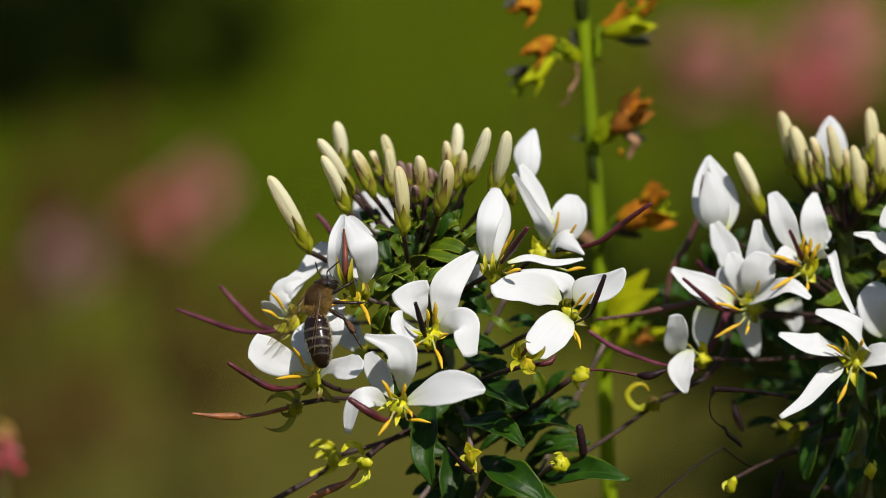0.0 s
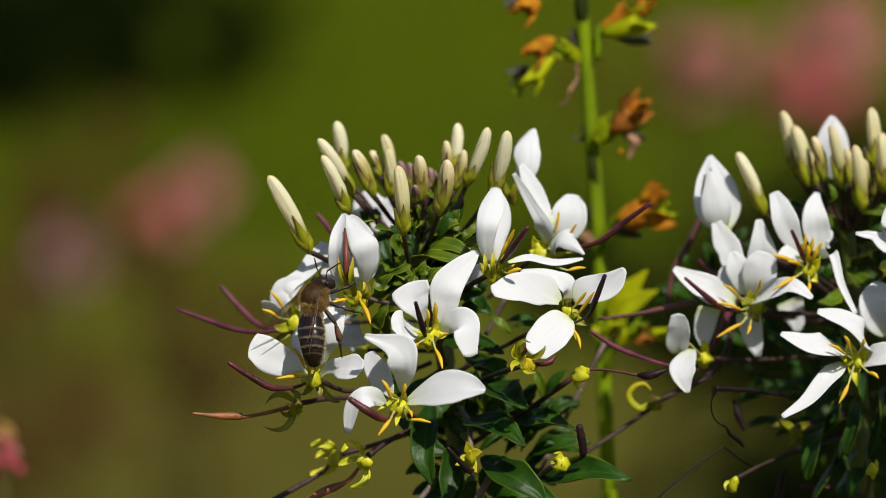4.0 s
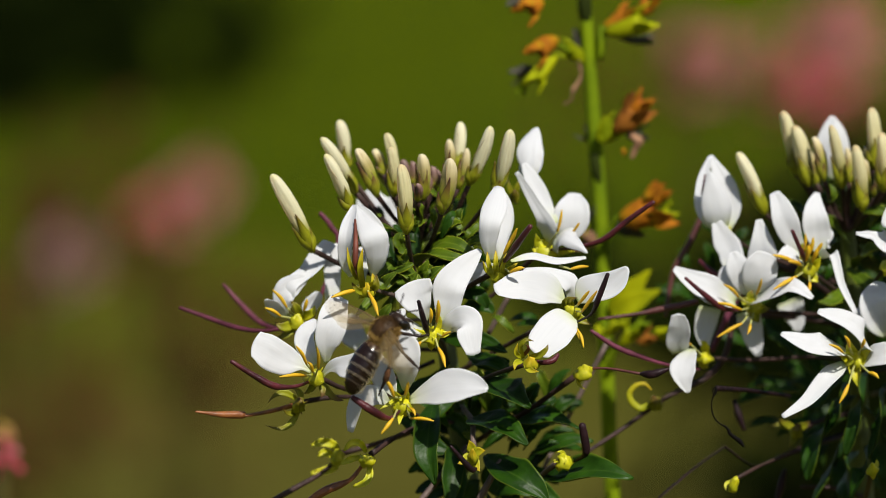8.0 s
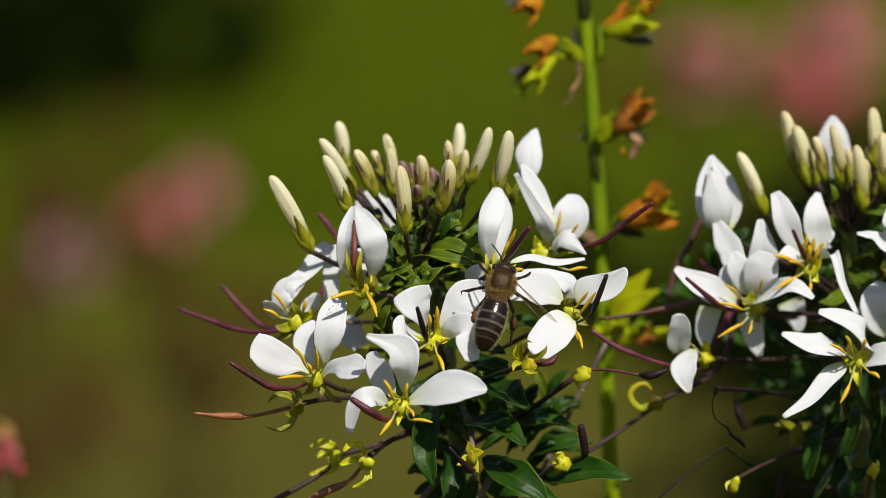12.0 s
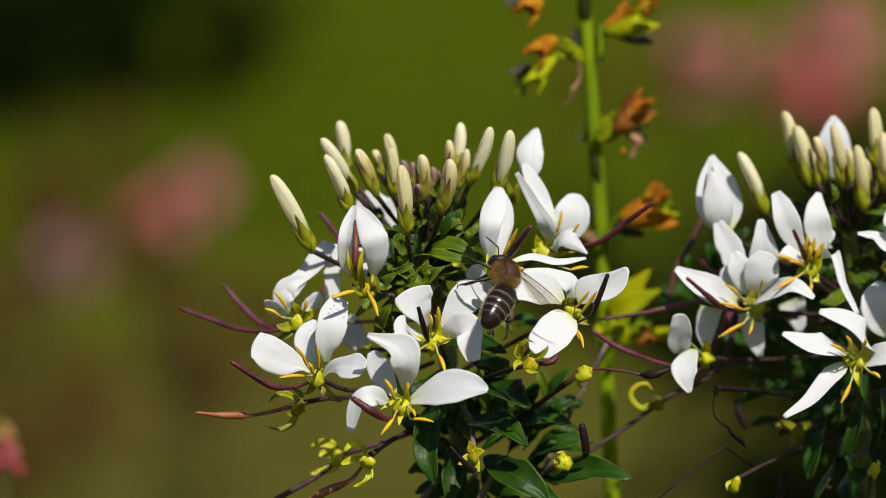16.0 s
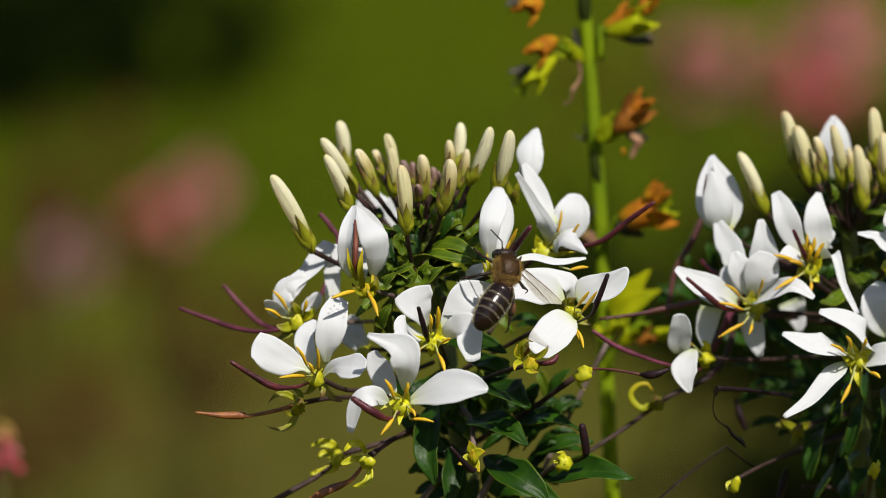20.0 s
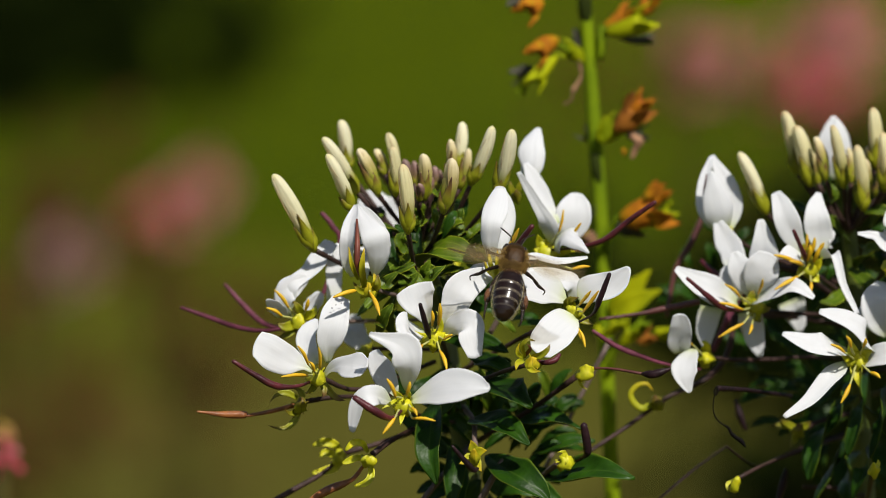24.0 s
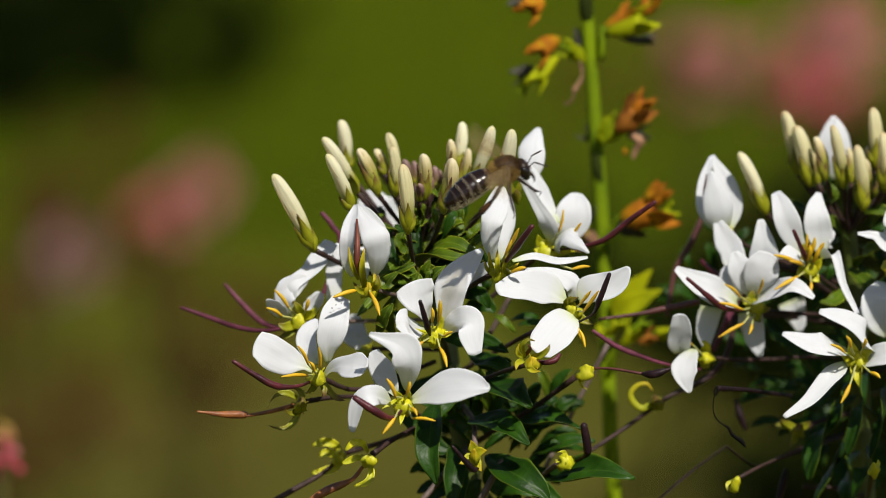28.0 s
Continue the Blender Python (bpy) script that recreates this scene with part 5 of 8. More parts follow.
    plain_petal(k, (-6, 20.1, -0.1), (-6.4, 20.4, 2.5), (-5.3, 20.6, 4.8), 3.7, (0.1, -1, 0.3), 0.1)
    pedicel(k, [(-6.4, 20.1, -0.5), (-2.9, 13.7, -3.6)])
    m2 = flower(pl, (1.2, 19.7, -4.3), 0.9)
    plain_petal(m2, (1.6, 19.7, -3.7), (2.6, 19.9, -2), (3.9, 20, -1.1), 3.8, (0.1, -1, 0.4), 0.1, claw=0.4)
    plain_petal(m2, (1.6, 19.6, -5), (3.9, 19.4, -6.6), (5, 19.5, -5.8), 3, (0.1, -1, 0.4), 0.1)
    pedicel(m2, [(1.2, 19.6, -4.4), (-0.3, 13.3, -7.4)])
    n2 = flower(pl, (-10.2, 14.5, -15.2), 0.9)
    plain_petal(n2, (-9.8, 14.6, -14.6), (-11.3, 14.7, -13.7), (-13.3, 13.6, -13.9), 3.3, (0, -1, 0.5), 0.1, claw=0.4)
    plain_petal(n2, (-10.2, 15.5, -14.7), (-11.7, 15.8, -12.3), (-12.8, 16, -10.8), 2.7, (0, -1, 0.5), 0.1)
    pedicel(n2, [(-10, 14.5, -15), (-4.9, 14.5, -15), (0.8, 12.5, -14.9)])

    # pods and faded flowers low on the head
    s1 = spent_calyx(pl, (-18.5, -4.1, -19.7), [(-22.2, -5.1, -19.7), (-22.4, -5.3, -22.2), (-19.5, -3.9, -18.1), (-20.5, -6.1, -20.1)], SEPAL, 1, 1.1)
    pistil(s1, [(-18.7, -4.1, -19.9), (-22.4, -6.2, -20.6), (-25.4, -7.2, -21), (-25.8, -7.2, -20.9), (-28.9, -8.2, -20.7), (-31.8, -9.2, -20.2)], [0.5, 0.42, 0.38, 0.35, 0.8, 0.85, 0.5, 0.2], POD_ORANGE)
    pedicel(s1, [(-18, -4.1, -19.6), (-14.4, -2, -19.3), (-9.3, 3.9, -19.9), (1.2, 12, -20.2)])
    s2 = spent_calyx(pl, (-9.7, -8.8, -26.3), [], YELLOW_GREEN, 1.3, 1.1)
    part("sepal", outline_sheet([(-9.8, -9, -25.5), (-10.5, -10, -24.3), (-11.6, -10.5, -24.1), (-12.6, -10.5, -25.1)], (0.22, 0.36, 0.44, 0.44, 0.36, 0.13), (0.22, 0.36, 0.44, 0.44, 0.36, 0.13), (0.1, -1, 0.3), 0.5, 0.3, 16, 6), YELLOW_GREEN, s2)
    part("sepal", outline_sheet([(-9.5, -9, -26.6), (-9.3, -10, -28.2), (-9.9, -10.5, -29.3), (-11.4, -10.5, -29.8)], (0.24, 0.38, 0.48, 0.48, 0.38, 0.14), (0.24, 0.38, 0.48, 0.48, 0.38, 0.14), (0.1, -1, 0.3), 0.5, 0.3, 16, 6), YELLOW_GREEN, s2)
    part("sepal", outline_sheet([(-10.2, -9, -26.3), (-11.3, -10, -26.2), (-12.1, -10, -26.5), (-13, -10, -26.9)], (0.22, 0.36, 0.44, 0.44, 0.36, 0.13), (0.22, 0.36, 0.44, 0.44, 0.36, 0.13), (0.1, -1, 0.3), 0.5, 0.3, 16, 6), YELLOW_GREEN, s2)
    pistil(s2, [(-9.8, -8.8, -26.6), (-11.4, -11, -28.5), (-12.8, -12.1, -29.2), (-14.9, -13.2, -29.9), (-17.2, -13.3, -31.3)], [0.35, 0.42, 0.5, 0.85, 0.85, 0.6], POD_ORANGE)
    pedicel(s2, [(-9.1, -8.7, -25.8), (-6.2, -2.6, -24.6), (2, 10.7, -22.3)], 0.5, PEDICEL)
    s3 = spent_calyx(pl, (-13.7, 6.1, -28.2), [], YELLOW_GREEN, 1.3, 1.1)
    part("sepal", outline_sheet([(-13.7, 6, -27.7), (-14.4, 5.5, -26.7), (-15.7, 5.2, -26.3), (-17.2, 5, -26.7)], (0.3, 0.47, 0.59, 0.59, 0.47, 0.18), (0.3, 0.47, 0.59, 0.59, 0.47, 0.18), (0.1, -1, 0.3), 0.5, 0.3, 16, 6), YELLOW_GREEN, s3)
    part("sepal", outline_sheet([(-13.7, 6, -28.6), (-14.2, 5.5, -29.6), (-15.5, 5.2, -30.1), (-17.3, 5, -30.4)], (0.3, 0.47, 0.59, 0.59, 0.47, 0.18), (0.3, 0.47, 0.59, 0.59, 0.47, 0.18), (0.1, -1, 0.3), 0.5, 0.3, 16, 6), YELLOW_GREEN, s3)
    part("sepal", outline_sheet([(-14, 6, -28.2), (-14.8, 5.5, -27.9), (-15.6, 5.2, -27.7), (-16.3, 5, -28.2)], (0.26, 0.41, 0.52, 0.52, 0.41, 0.16), (0.26, 0.41, 0.52, 0.52, 0.41, 0.16), (0.1, -1, 0.3), 0.5, 0.3, 16, 6), YELLOW_GREEN, s3)
    pistil(s3, [(-13.8, 6, -28.6), (-16, 4.8, -30.4), (-19, 3.7, -32), (-22.9, 2.5, -34)], [0.4, 0.5, 0.6, 0.55], PEDICEL)
    pedicel(s3, [(-13.2, 6.1, -27.9), (-7.8, 7.3, -26.5), (2.1, 11.6, -23.6)], 0.5)
    s4 = spent_calyx(pl, (4, -8.8, -25.8), [(3.6, -9.5, -24.1), (5.5, -9.7, -25.3), (4.9, -10, -27.7), (2.3, -9.9, -26.8)], SEPAL_YELLOW, 1.5, 0.85, 0.06)
    pistil(s4, [(4.5, -10.9, -27.4), (3.9, -11.9, -27.4), (2.8, -12.8, -26.1), (1.2, -13.6, -24.1)], [0.3, 0.55, 0.7, 0.5, 0.35], PISTIL_DARK)
    pedicel(s4, [(4.3, -7.7, -25.7), (4.1, -7.5, -23.9), (4, -2.4, -22.4), (2.7, 9.7, -22.2)], 0.5, PEDICEL_GREY)
    s5 = flower(pl, (11.4, -15.4, -12.9), 0.75, SEPAL_YELLOW, "faded flower with curled yellow-green sepals")
    part("sepal", outline_sheet([(10.5, -16.6, -12.2), (10.1, -18.0, -10.6), (10.8, -18.4, -9.7), (11.7, -18.0, -9.9)], (0.17, 0.27, 0.3, 0.24, 0.14, 0.02), (0.17, 0.27, 0.3, 0.24, 0.14, 0.02), (0, -1, 0.2), 0.5, 0.25, 14, 6), SEPAL, s5)
    part("sepal", outline_sheet([(11.3, -16.6, -12.1), (12.4, -18.0, -11.8), (13.3, -18.4, -11.0), (13.6, -18.0, -10.4)], (0.23, 0.38, 0.42, 0.34, 0.19, 0.03), (0.23, 0.38, 0.42, 0.34, 0.19, 0.03), (0, -1, 0.2), 0.5, 0.25, 14, 6), SEPAL, s5)
    part("sepal", outline_sheet([(10.7, -16.6, -12.7), (11.3, -18.0, -13.6), (12.4, -18.4, -13.8)], (0.25, 0.41, 0.45, 0.36, 0.2, 0.03), (0.25, 0.41, 0.45, 0.36, 0.2, 0.03), (0, -1, 0.2), 0.5, 0.25, 14, 6), SEPAL_YELLOW, s5)
    part("sepal", outline_sheet([(10.3, -16.6, -12.3), (9.5, -18.0, -11.4), (9.7, -18.4, -10.2)], (0.17, 0.27, 0.3, 0.24, 0.14, 0.02), (0.17, 0.27, 0.3, 0.24, 0.14, 0.02), (0, -1, 0.2), 0.5, 0.25, 14, 6), SEPAL_YELLOW, s5)
    part("sepal", outline_sheet([(10.3, -16.6, -12.6), (9.5, -18.0, -12.8), (9.3, -18.4, -13.6)], (0.22, 0.36, 0.4, 0.32, 0.18, 0.02), (0.22, 0.36, 0.4, 0.32, 0.18, 0.02), (0, -1, 0.2), 0.5, 0.25, 14, 6), SEPAL_YELLOW, s5)
    part("sepal", outline_sheet([(10.5, -16.6, -12.0), (11.1, -18.0, -10.9), (10.8, -18.4, -10.3)], (0.14, 0.23, 0.25, 0.2, 0.11, 0.01), (0.14, 0.23, 0.25, 0.2, 0.11, 0.01), (0, -1, 0.2), 0.5, 0.25, 14, 6), POD_MAROON, s5)
    pedicel(s5, [(10.6, -14.5, -13.4), (7.1, -5.7, -15.7), (2.3, 11, -20.1)])
    part("pistil", tube([(12.0, -16.0, -12.8), (13.1, -17.0, -12.8), (14.3, -17.0, -12.5), (14.9, -16.6, -11.8)], [0.22, 0.36, 0.42, 0.25], 7, 12), PISTIL, s5)
    s6 = spent_calyx(pl, (18.5, -5.6, -15.3), [(18.8, -6.9, -17.4)], YELLOW_GREEN, 0.7, 1.4)
    part("stalklet", tube([(19.2, -6.6, -14.9), (22, -8.6, -14.7), (25.8, -10.6, -15.1)], [0.17, 0.17, 0.2], 7), PEDICEL_RED, s6)
    pistil(s6, [(25.7, -10.6, -15.1), (27.3, -11.6, -15), (29.3, -11.6, -14.3)], [0.3, 0.85, 0.8, 0.3], PISTIL_DARK)
    pedicel(s6, [(17.5, -4.7, -16.1), (11.6, 1.8, -21.4), (3.5, 11.2, -27.7)], 0.48)
    s7 = spent_calyx(pl, (15.9, -5.8, -26.9), [(15, -6.8, -26)], YELLOW_GREEN, 0.7, 1.3)
    pistil(s7, [(17, -6.9, -27.2), (18.5, -8.8, -26), (18.7, -9.6, -24.7), (18.2, -10.3, -21.8)], [0.25, 0.4, 0.85, 0.9, 0.7], PISTIL_DARK)
    pedicel(s7, [(15.3, -5.9, -27.3), (12.7, 0.8, -30.7), (8.8, 11, -39.1)], 0.5, PEDICEL_GREY)
    part("pedicel", tube([(4.5, -5.5, -33.1), (7.1, -6, -28.2), (7.7, -5.9, -27.1)], [0.5, 0.42, 0.36], 7), PEDICEL_GREY, pl)
    part("pedicel", tube([(-3.6, 0.4, -34.4), (0.4, 2.9, -29.9), (3.5, 9.2, -27.4)], [0.42, 0.38, 0.36], 7), PEDICEL_GREY, pl)
    part("pedicel", tube([(22.6, 18.6, -14.2), (17.3, 19.5, -24.7), (13.4, 16.7, -32.4)], [0.34, 0.32, 0.32], 7), PEDICEL_GREY, pl)
    part("pedicel", tube([(9.1, 9.3, -6.9), (6.3, 10.8, -12.4), (3.5, 12.3, -17.2)], [0.36, 0.36, 0.36], 7), PEDICEL_GREY, pl)

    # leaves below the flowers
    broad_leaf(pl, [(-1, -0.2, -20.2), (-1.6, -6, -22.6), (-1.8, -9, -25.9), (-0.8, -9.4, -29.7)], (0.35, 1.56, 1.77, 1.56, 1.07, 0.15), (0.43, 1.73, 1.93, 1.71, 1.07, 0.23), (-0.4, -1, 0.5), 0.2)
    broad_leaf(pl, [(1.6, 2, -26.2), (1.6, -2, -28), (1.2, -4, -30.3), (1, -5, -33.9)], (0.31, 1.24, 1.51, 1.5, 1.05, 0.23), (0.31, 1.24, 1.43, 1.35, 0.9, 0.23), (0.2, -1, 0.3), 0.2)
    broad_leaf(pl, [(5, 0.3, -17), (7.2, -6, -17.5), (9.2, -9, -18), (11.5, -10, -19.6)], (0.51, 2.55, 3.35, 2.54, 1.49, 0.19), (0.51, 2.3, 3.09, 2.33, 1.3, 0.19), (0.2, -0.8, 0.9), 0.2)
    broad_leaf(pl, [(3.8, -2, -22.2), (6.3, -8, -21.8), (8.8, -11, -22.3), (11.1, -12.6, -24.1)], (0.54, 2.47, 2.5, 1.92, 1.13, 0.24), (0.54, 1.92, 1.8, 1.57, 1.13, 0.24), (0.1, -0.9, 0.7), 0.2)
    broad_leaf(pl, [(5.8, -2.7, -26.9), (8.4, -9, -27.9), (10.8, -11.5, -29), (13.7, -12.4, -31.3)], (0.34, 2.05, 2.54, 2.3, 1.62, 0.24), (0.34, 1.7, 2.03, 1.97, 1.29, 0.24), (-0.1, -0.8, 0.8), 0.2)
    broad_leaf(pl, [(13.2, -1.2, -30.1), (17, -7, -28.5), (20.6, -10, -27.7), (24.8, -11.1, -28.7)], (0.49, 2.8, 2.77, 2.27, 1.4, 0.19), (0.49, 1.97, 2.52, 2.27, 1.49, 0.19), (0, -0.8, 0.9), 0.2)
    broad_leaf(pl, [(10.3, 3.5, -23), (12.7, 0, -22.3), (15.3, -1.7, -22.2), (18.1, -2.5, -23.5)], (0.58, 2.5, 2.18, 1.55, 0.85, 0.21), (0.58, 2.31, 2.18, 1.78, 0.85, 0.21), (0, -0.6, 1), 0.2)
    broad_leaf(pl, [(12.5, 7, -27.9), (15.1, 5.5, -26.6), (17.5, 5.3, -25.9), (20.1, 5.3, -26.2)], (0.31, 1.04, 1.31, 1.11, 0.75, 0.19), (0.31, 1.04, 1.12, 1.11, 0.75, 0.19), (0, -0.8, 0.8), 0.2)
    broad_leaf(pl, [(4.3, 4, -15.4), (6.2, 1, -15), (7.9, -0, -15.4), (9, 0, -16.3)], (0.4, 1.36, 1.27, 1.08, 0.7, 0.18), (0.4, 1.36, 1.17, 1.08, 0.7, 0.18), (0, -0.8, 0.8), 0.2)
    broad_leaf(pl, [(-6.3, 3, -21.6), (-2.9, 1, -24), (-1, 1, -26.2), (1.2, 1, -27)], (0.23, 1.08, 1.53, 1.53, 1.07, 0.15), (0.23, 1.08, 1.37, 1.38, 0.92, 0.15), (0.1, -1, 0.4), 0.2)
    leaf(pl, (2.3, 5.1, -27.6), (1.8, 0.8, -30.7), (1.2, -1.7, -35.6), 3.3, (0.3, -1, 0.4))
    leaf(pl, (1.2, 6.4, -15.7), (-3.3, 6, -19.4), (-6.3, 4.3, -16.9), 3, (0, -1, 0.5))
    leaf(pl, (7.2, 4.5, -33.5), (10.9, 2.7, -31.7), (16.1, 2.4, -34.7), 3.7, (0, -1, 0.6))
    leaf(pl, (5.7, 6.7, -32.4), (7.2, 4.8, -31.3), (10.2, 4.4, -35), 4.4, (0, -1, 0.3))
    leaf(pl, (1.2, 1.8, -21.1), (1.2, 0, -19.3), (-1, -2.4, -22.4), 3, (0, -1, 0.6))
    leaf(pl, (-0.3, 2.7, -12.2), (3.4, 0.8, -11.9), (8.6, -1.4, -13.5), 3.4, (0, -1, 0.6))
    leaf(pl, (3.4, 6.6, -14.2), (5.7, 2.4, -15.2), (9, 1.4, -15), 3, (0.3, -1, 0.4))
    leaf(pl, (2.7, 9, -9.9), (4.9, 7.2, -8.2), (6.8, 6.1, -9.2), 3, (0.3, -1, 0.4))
    # bright leaves among the pedicels
    broad_leaf(pl, [(-3.6, 2, -2.1), (-1.4, -1, -0.6), (1.2, -2.6, -0.8), (4, -3, -1.4)], (0.5, 1.1, 1.15, 0.95, 0.6, 0.2), (0.5, 1.6, 1.7, 1.3, 0.75, 0.2), (0.1, -0.6, 1), 0.45, LEAF_BRIGHT)
    broad_leaf(pl, [(-2, 4, -0.8), (-0.4, 2, 0.2), (1, 1, -0), (2.5, 0, -0.8)], (0.38, 1.54, 1.23, 0.96, 0.64, 0.18), (0.38, 1.34, 1.12, 0.86, 0.55, 0.18), (0.1, -0.8, 0.8), 0.2, LEAF_BRIGHT)
    broad_leaf(pl, [(-1.4, 4, 0.3), (-0.1, 2.5, 2.4), (1.2, 2, 3.1), (2.8, 2, 2.5)], (0.38, 1.15, 1.27, 1.06, 0.68, 0.11), (0.38, 1.35, 1.27, 1.06, 0.68, 0.11), (0.1, -0.7, 1), 0.3, LEAF_BRIGHT)
    broad_leaf(pl, [(-1.4, 4.5, -0.4), (0.1, 3, 1), (1.4, 2.5, 1.8), (2.7, 2.5, 2.1)], (0.38, 1.15, 1.13, 0.94, 0.56, 0.11), (0.38, 1.35, 1.27, 0.94, 0.67, 0.11), (0, -0.7, 1), 0.2, LEAF_BRIGHT)
    broad_leaf(pl, [(-4.6, 0, -0.1), (-5.2, -2, 0.8), (-5.5, -2.5, 1.5), (-5.2, -2.4, 2.4)], (0.38, 1.54, 0.82, 0.82, 0.69, 0.23), (0.38, 1.54, 0.75, 0.74, 0.62, 0.23), (-0.2, -1, 0.5), 0.2, LEAF_BRIGHT)
    broad_leaf(pl, [(-6.2, -1, -2.5), (-5.1, -3.5, -2.5), (-4, -4.5, -3), (-2.6, -5, -4)], (0.28, 1.12, 1.21, 1.01, 0.73, 0.18), (0.28, 1.26, 1.31, 1.11, 0.73, 0.18), (0, -0.7, 0.9), 0.3, LEAF_BRIGHT)
    broad_leaf(pl, [(-2.7, -2, -4.8), (-2.4, -4.5, -3.3), (-1.8, -5, -2.5), (-0.9, -5, -2.4)], (0.18, 0.86, 1.71, 1.09, 0.75, 0.19), (0.18, 0.77, 1.86, 1.18, 0.85, 0.19), (0, -0.8, 0.8), 0.2, LEAF_BRIGHT)
    broad_leaf(pl, [(-5.8, 0, -3.3), (-6.9, -2.5, -3.8), (-7.8, -3.2, -4.5), (-8.8, -3.5, -5.5)], (0.2, 0.92, 1.13, 1, 0.66, 0.17), (0.2, 0.82, 1.04, 0.91, 0.58, 0.17), (-0.2, -0.9, 0.6), 0.2, LEAF_BRIGHT)
    broad_leaf(pl, [(-0.7, 1, -3.5), (0.6, -1, -2.8), (1.6, -2, -2.5), (2.7, -2.4, -2.2)], (0.38, 0.95, 0.95, 0.78, 0.49, 0.1), (0.38, 0.95, 1.09, 0.78, 0.49, 0.1), (0, -0.8, 0.8), 0.2, LEAF_BRIGHT)
    broad_leaf(pl, [(-3.3, 3, 2.7), (-3.6, 1.5, 1.8), (-3.4, 1, -0), (-2.9, 1, -1.7)], (0.22, 0.67, 0.82, 0.75, 0.53, 0.15), (0.22, 0.59, 0.74, 0.75, 0.45, 0.15), (0.1, -1, 0.5), 0.2)
    broad_leaf(pl, [(-7, 4, 2.6), (-7.3, 2, 1), (-6.8, 1, -0.8), (-5.6, 0, -2.2)], (0.23, 0.68, 0.89, 0.82, 0.52, 0.15), (0.23, 0.68, 0.82, 0.74, 0.45, 0.15), (-0.1, -1, 0.5), 0.2)
    broad_leaf(pl, [(-1.8, 3, -2.5), (-0.7, 2, -1.8), (0.4, 1, -2.1), (1.2, 1, -2.9)], (0.28, 0.92, 1.21, 1.01, 0.65, 0.16), (0.28, 0.83, 1.11, 0.93, 0.57, 0.16), (0.1, -0.9, 0.6), 0.2)
    broad_leaf(pl, [(-8.3, -3.0, -5.7), (-7.6, -6.0, -4.2), (-6.7, -7.0, -3.0), (-5.8, -7.2, -2.3)], (0.24, 0.68, 0.8, 0.72, 0.44, 0.08), (0.24, 0.6, 0.84, 0.64, 0.48, 0.08), (0.3, -0.8, 0.7), 0.3, LEAF_BRIGHT)
    broad_leaf(pl, [(-2.2, -3.0, -4.7), (-1.5, -6.0, -3.3), (-0.7, -7.0, -2.3), (0.4, -7.0, -1.4)], (0.28, 0.81, 0.95, 0.85, 0.52, 0.1), (0.28, 0.71, 1.0, 0.76, 0.57, 0.1), (-0.2, -0.7, 0.8), 0.3, LEAF_BRIGHT)
    broad_leaf(pl, [(-3.0, -2.0, -4.0), (-2.5, -4.5, -2.6), (-2.1, -5.0, -1.7), (-1.7, -5.0, -0.9)], (0.2, 0.55, 0.65, 0.59, 0.36, 0.07), (0.2, 0.49, 0.68, 0.52, 0.39, 0.07), (0.3, -0.8, 0.7), 0.3, LEAF_BRIGHT)
    broad_leaf(pl, [(-8.6, -2.0, -11.2), (-8.0, -5.0, -9.2), (-7.3, -6.0, -7.6), (-6.5, -6.0, -6.5)], (0.26, 0.72, 0.85, 0.77, 0.47, 0.09), (0.26, 0.64, 0.89, 0.68, 0.51, 0.09), (0.2, -0.8, 0.7), 0.3, LEAF_BRIGHT)
    broad_leaf(pl, [(-4.7, -3.0, -4.9), (-4.1, -5.5, -3.8), (-3.6, -6.0, -3.1), (-3.2, -6.0, -2.4)], (0.21, 0.59, 0.7, 0.63, 0.39, 0.07), (0.21, 0.52, 0.73, 0.56, 0.42, 0.07), (0.1, -0.8, 0.7), 0.3, LEAF_BRIGHT)
    broad_leaf(pl, [(-5.6, -2.0, -1.9), (-5.0, -4.0, -1.1), (-4.6, -4.5, -0.3), (-4.6, -4.5, 0.5)], (0.18, 0.51, 0.6, 0.54, 0.33, 0.06), (0.18, 0.45, 0.63, 0.48, 0.36, 0.06), (0.3, -0.8, 0.6), 0.3, LEAF_BRIGHT)
    leaf(pl, (-2.9, 3.8, -2.6), (0.4, 0.1, 0.7), (4.5, -2.1, -1), 2.7, (0.1, -0.7, 1), LEAF_BRIGHT)
    leaf(pl, (-3.6, 3.5, -4.8), (-7, -0.5, -5.1), (-11.2, -2.9, -8.5), 2.5, (-0.2, -0.9, 0.6), LEAF_BRIGHT)
    leaf(pl, (-4.8, 3.6, -4), (-6.2, -0.2, -2.1), (-8.3, -2.4, -4.1), 2.5, (0, -0.7, 0.8), LEAF_BRIGHT)
    leaf(pl, (-6.3, 4.7, -12.4), (-7, 1.1, -9), (-6.1, -0.6, -5.8), 2.2, (-0.3, -1, 0.4), LEAF_BRIGHT)
    leaf(pl, (-2.9, 5.8, -2), (0.4, 2.2, 2.1), (2.7, 0.4, 3.4), 1.6, (0, -0.7, 1), LEAF_BRIGHT)
    leaf(pl, (-3.3, 6, -0.6), (-6.2, 2.2, 2.1), (-8.3, 0.3, 3), 1.6, (0, -0.7, 1), LEAF_BRIGHT)
    leaf(pl, (1.2, 3.2, -7.7), (4.1, -0.6, -5.8), (6, -0.8, -7.7), 2.7, (0, -0.8, 0.8))
    leaf(pl, (-4, 1.5, -4.6), (-5.3, -3.3, -2.9), (-3.6, -5.2, -1.4), 2.2, (0, -0.7, 1), LEAF_BRIGHT)
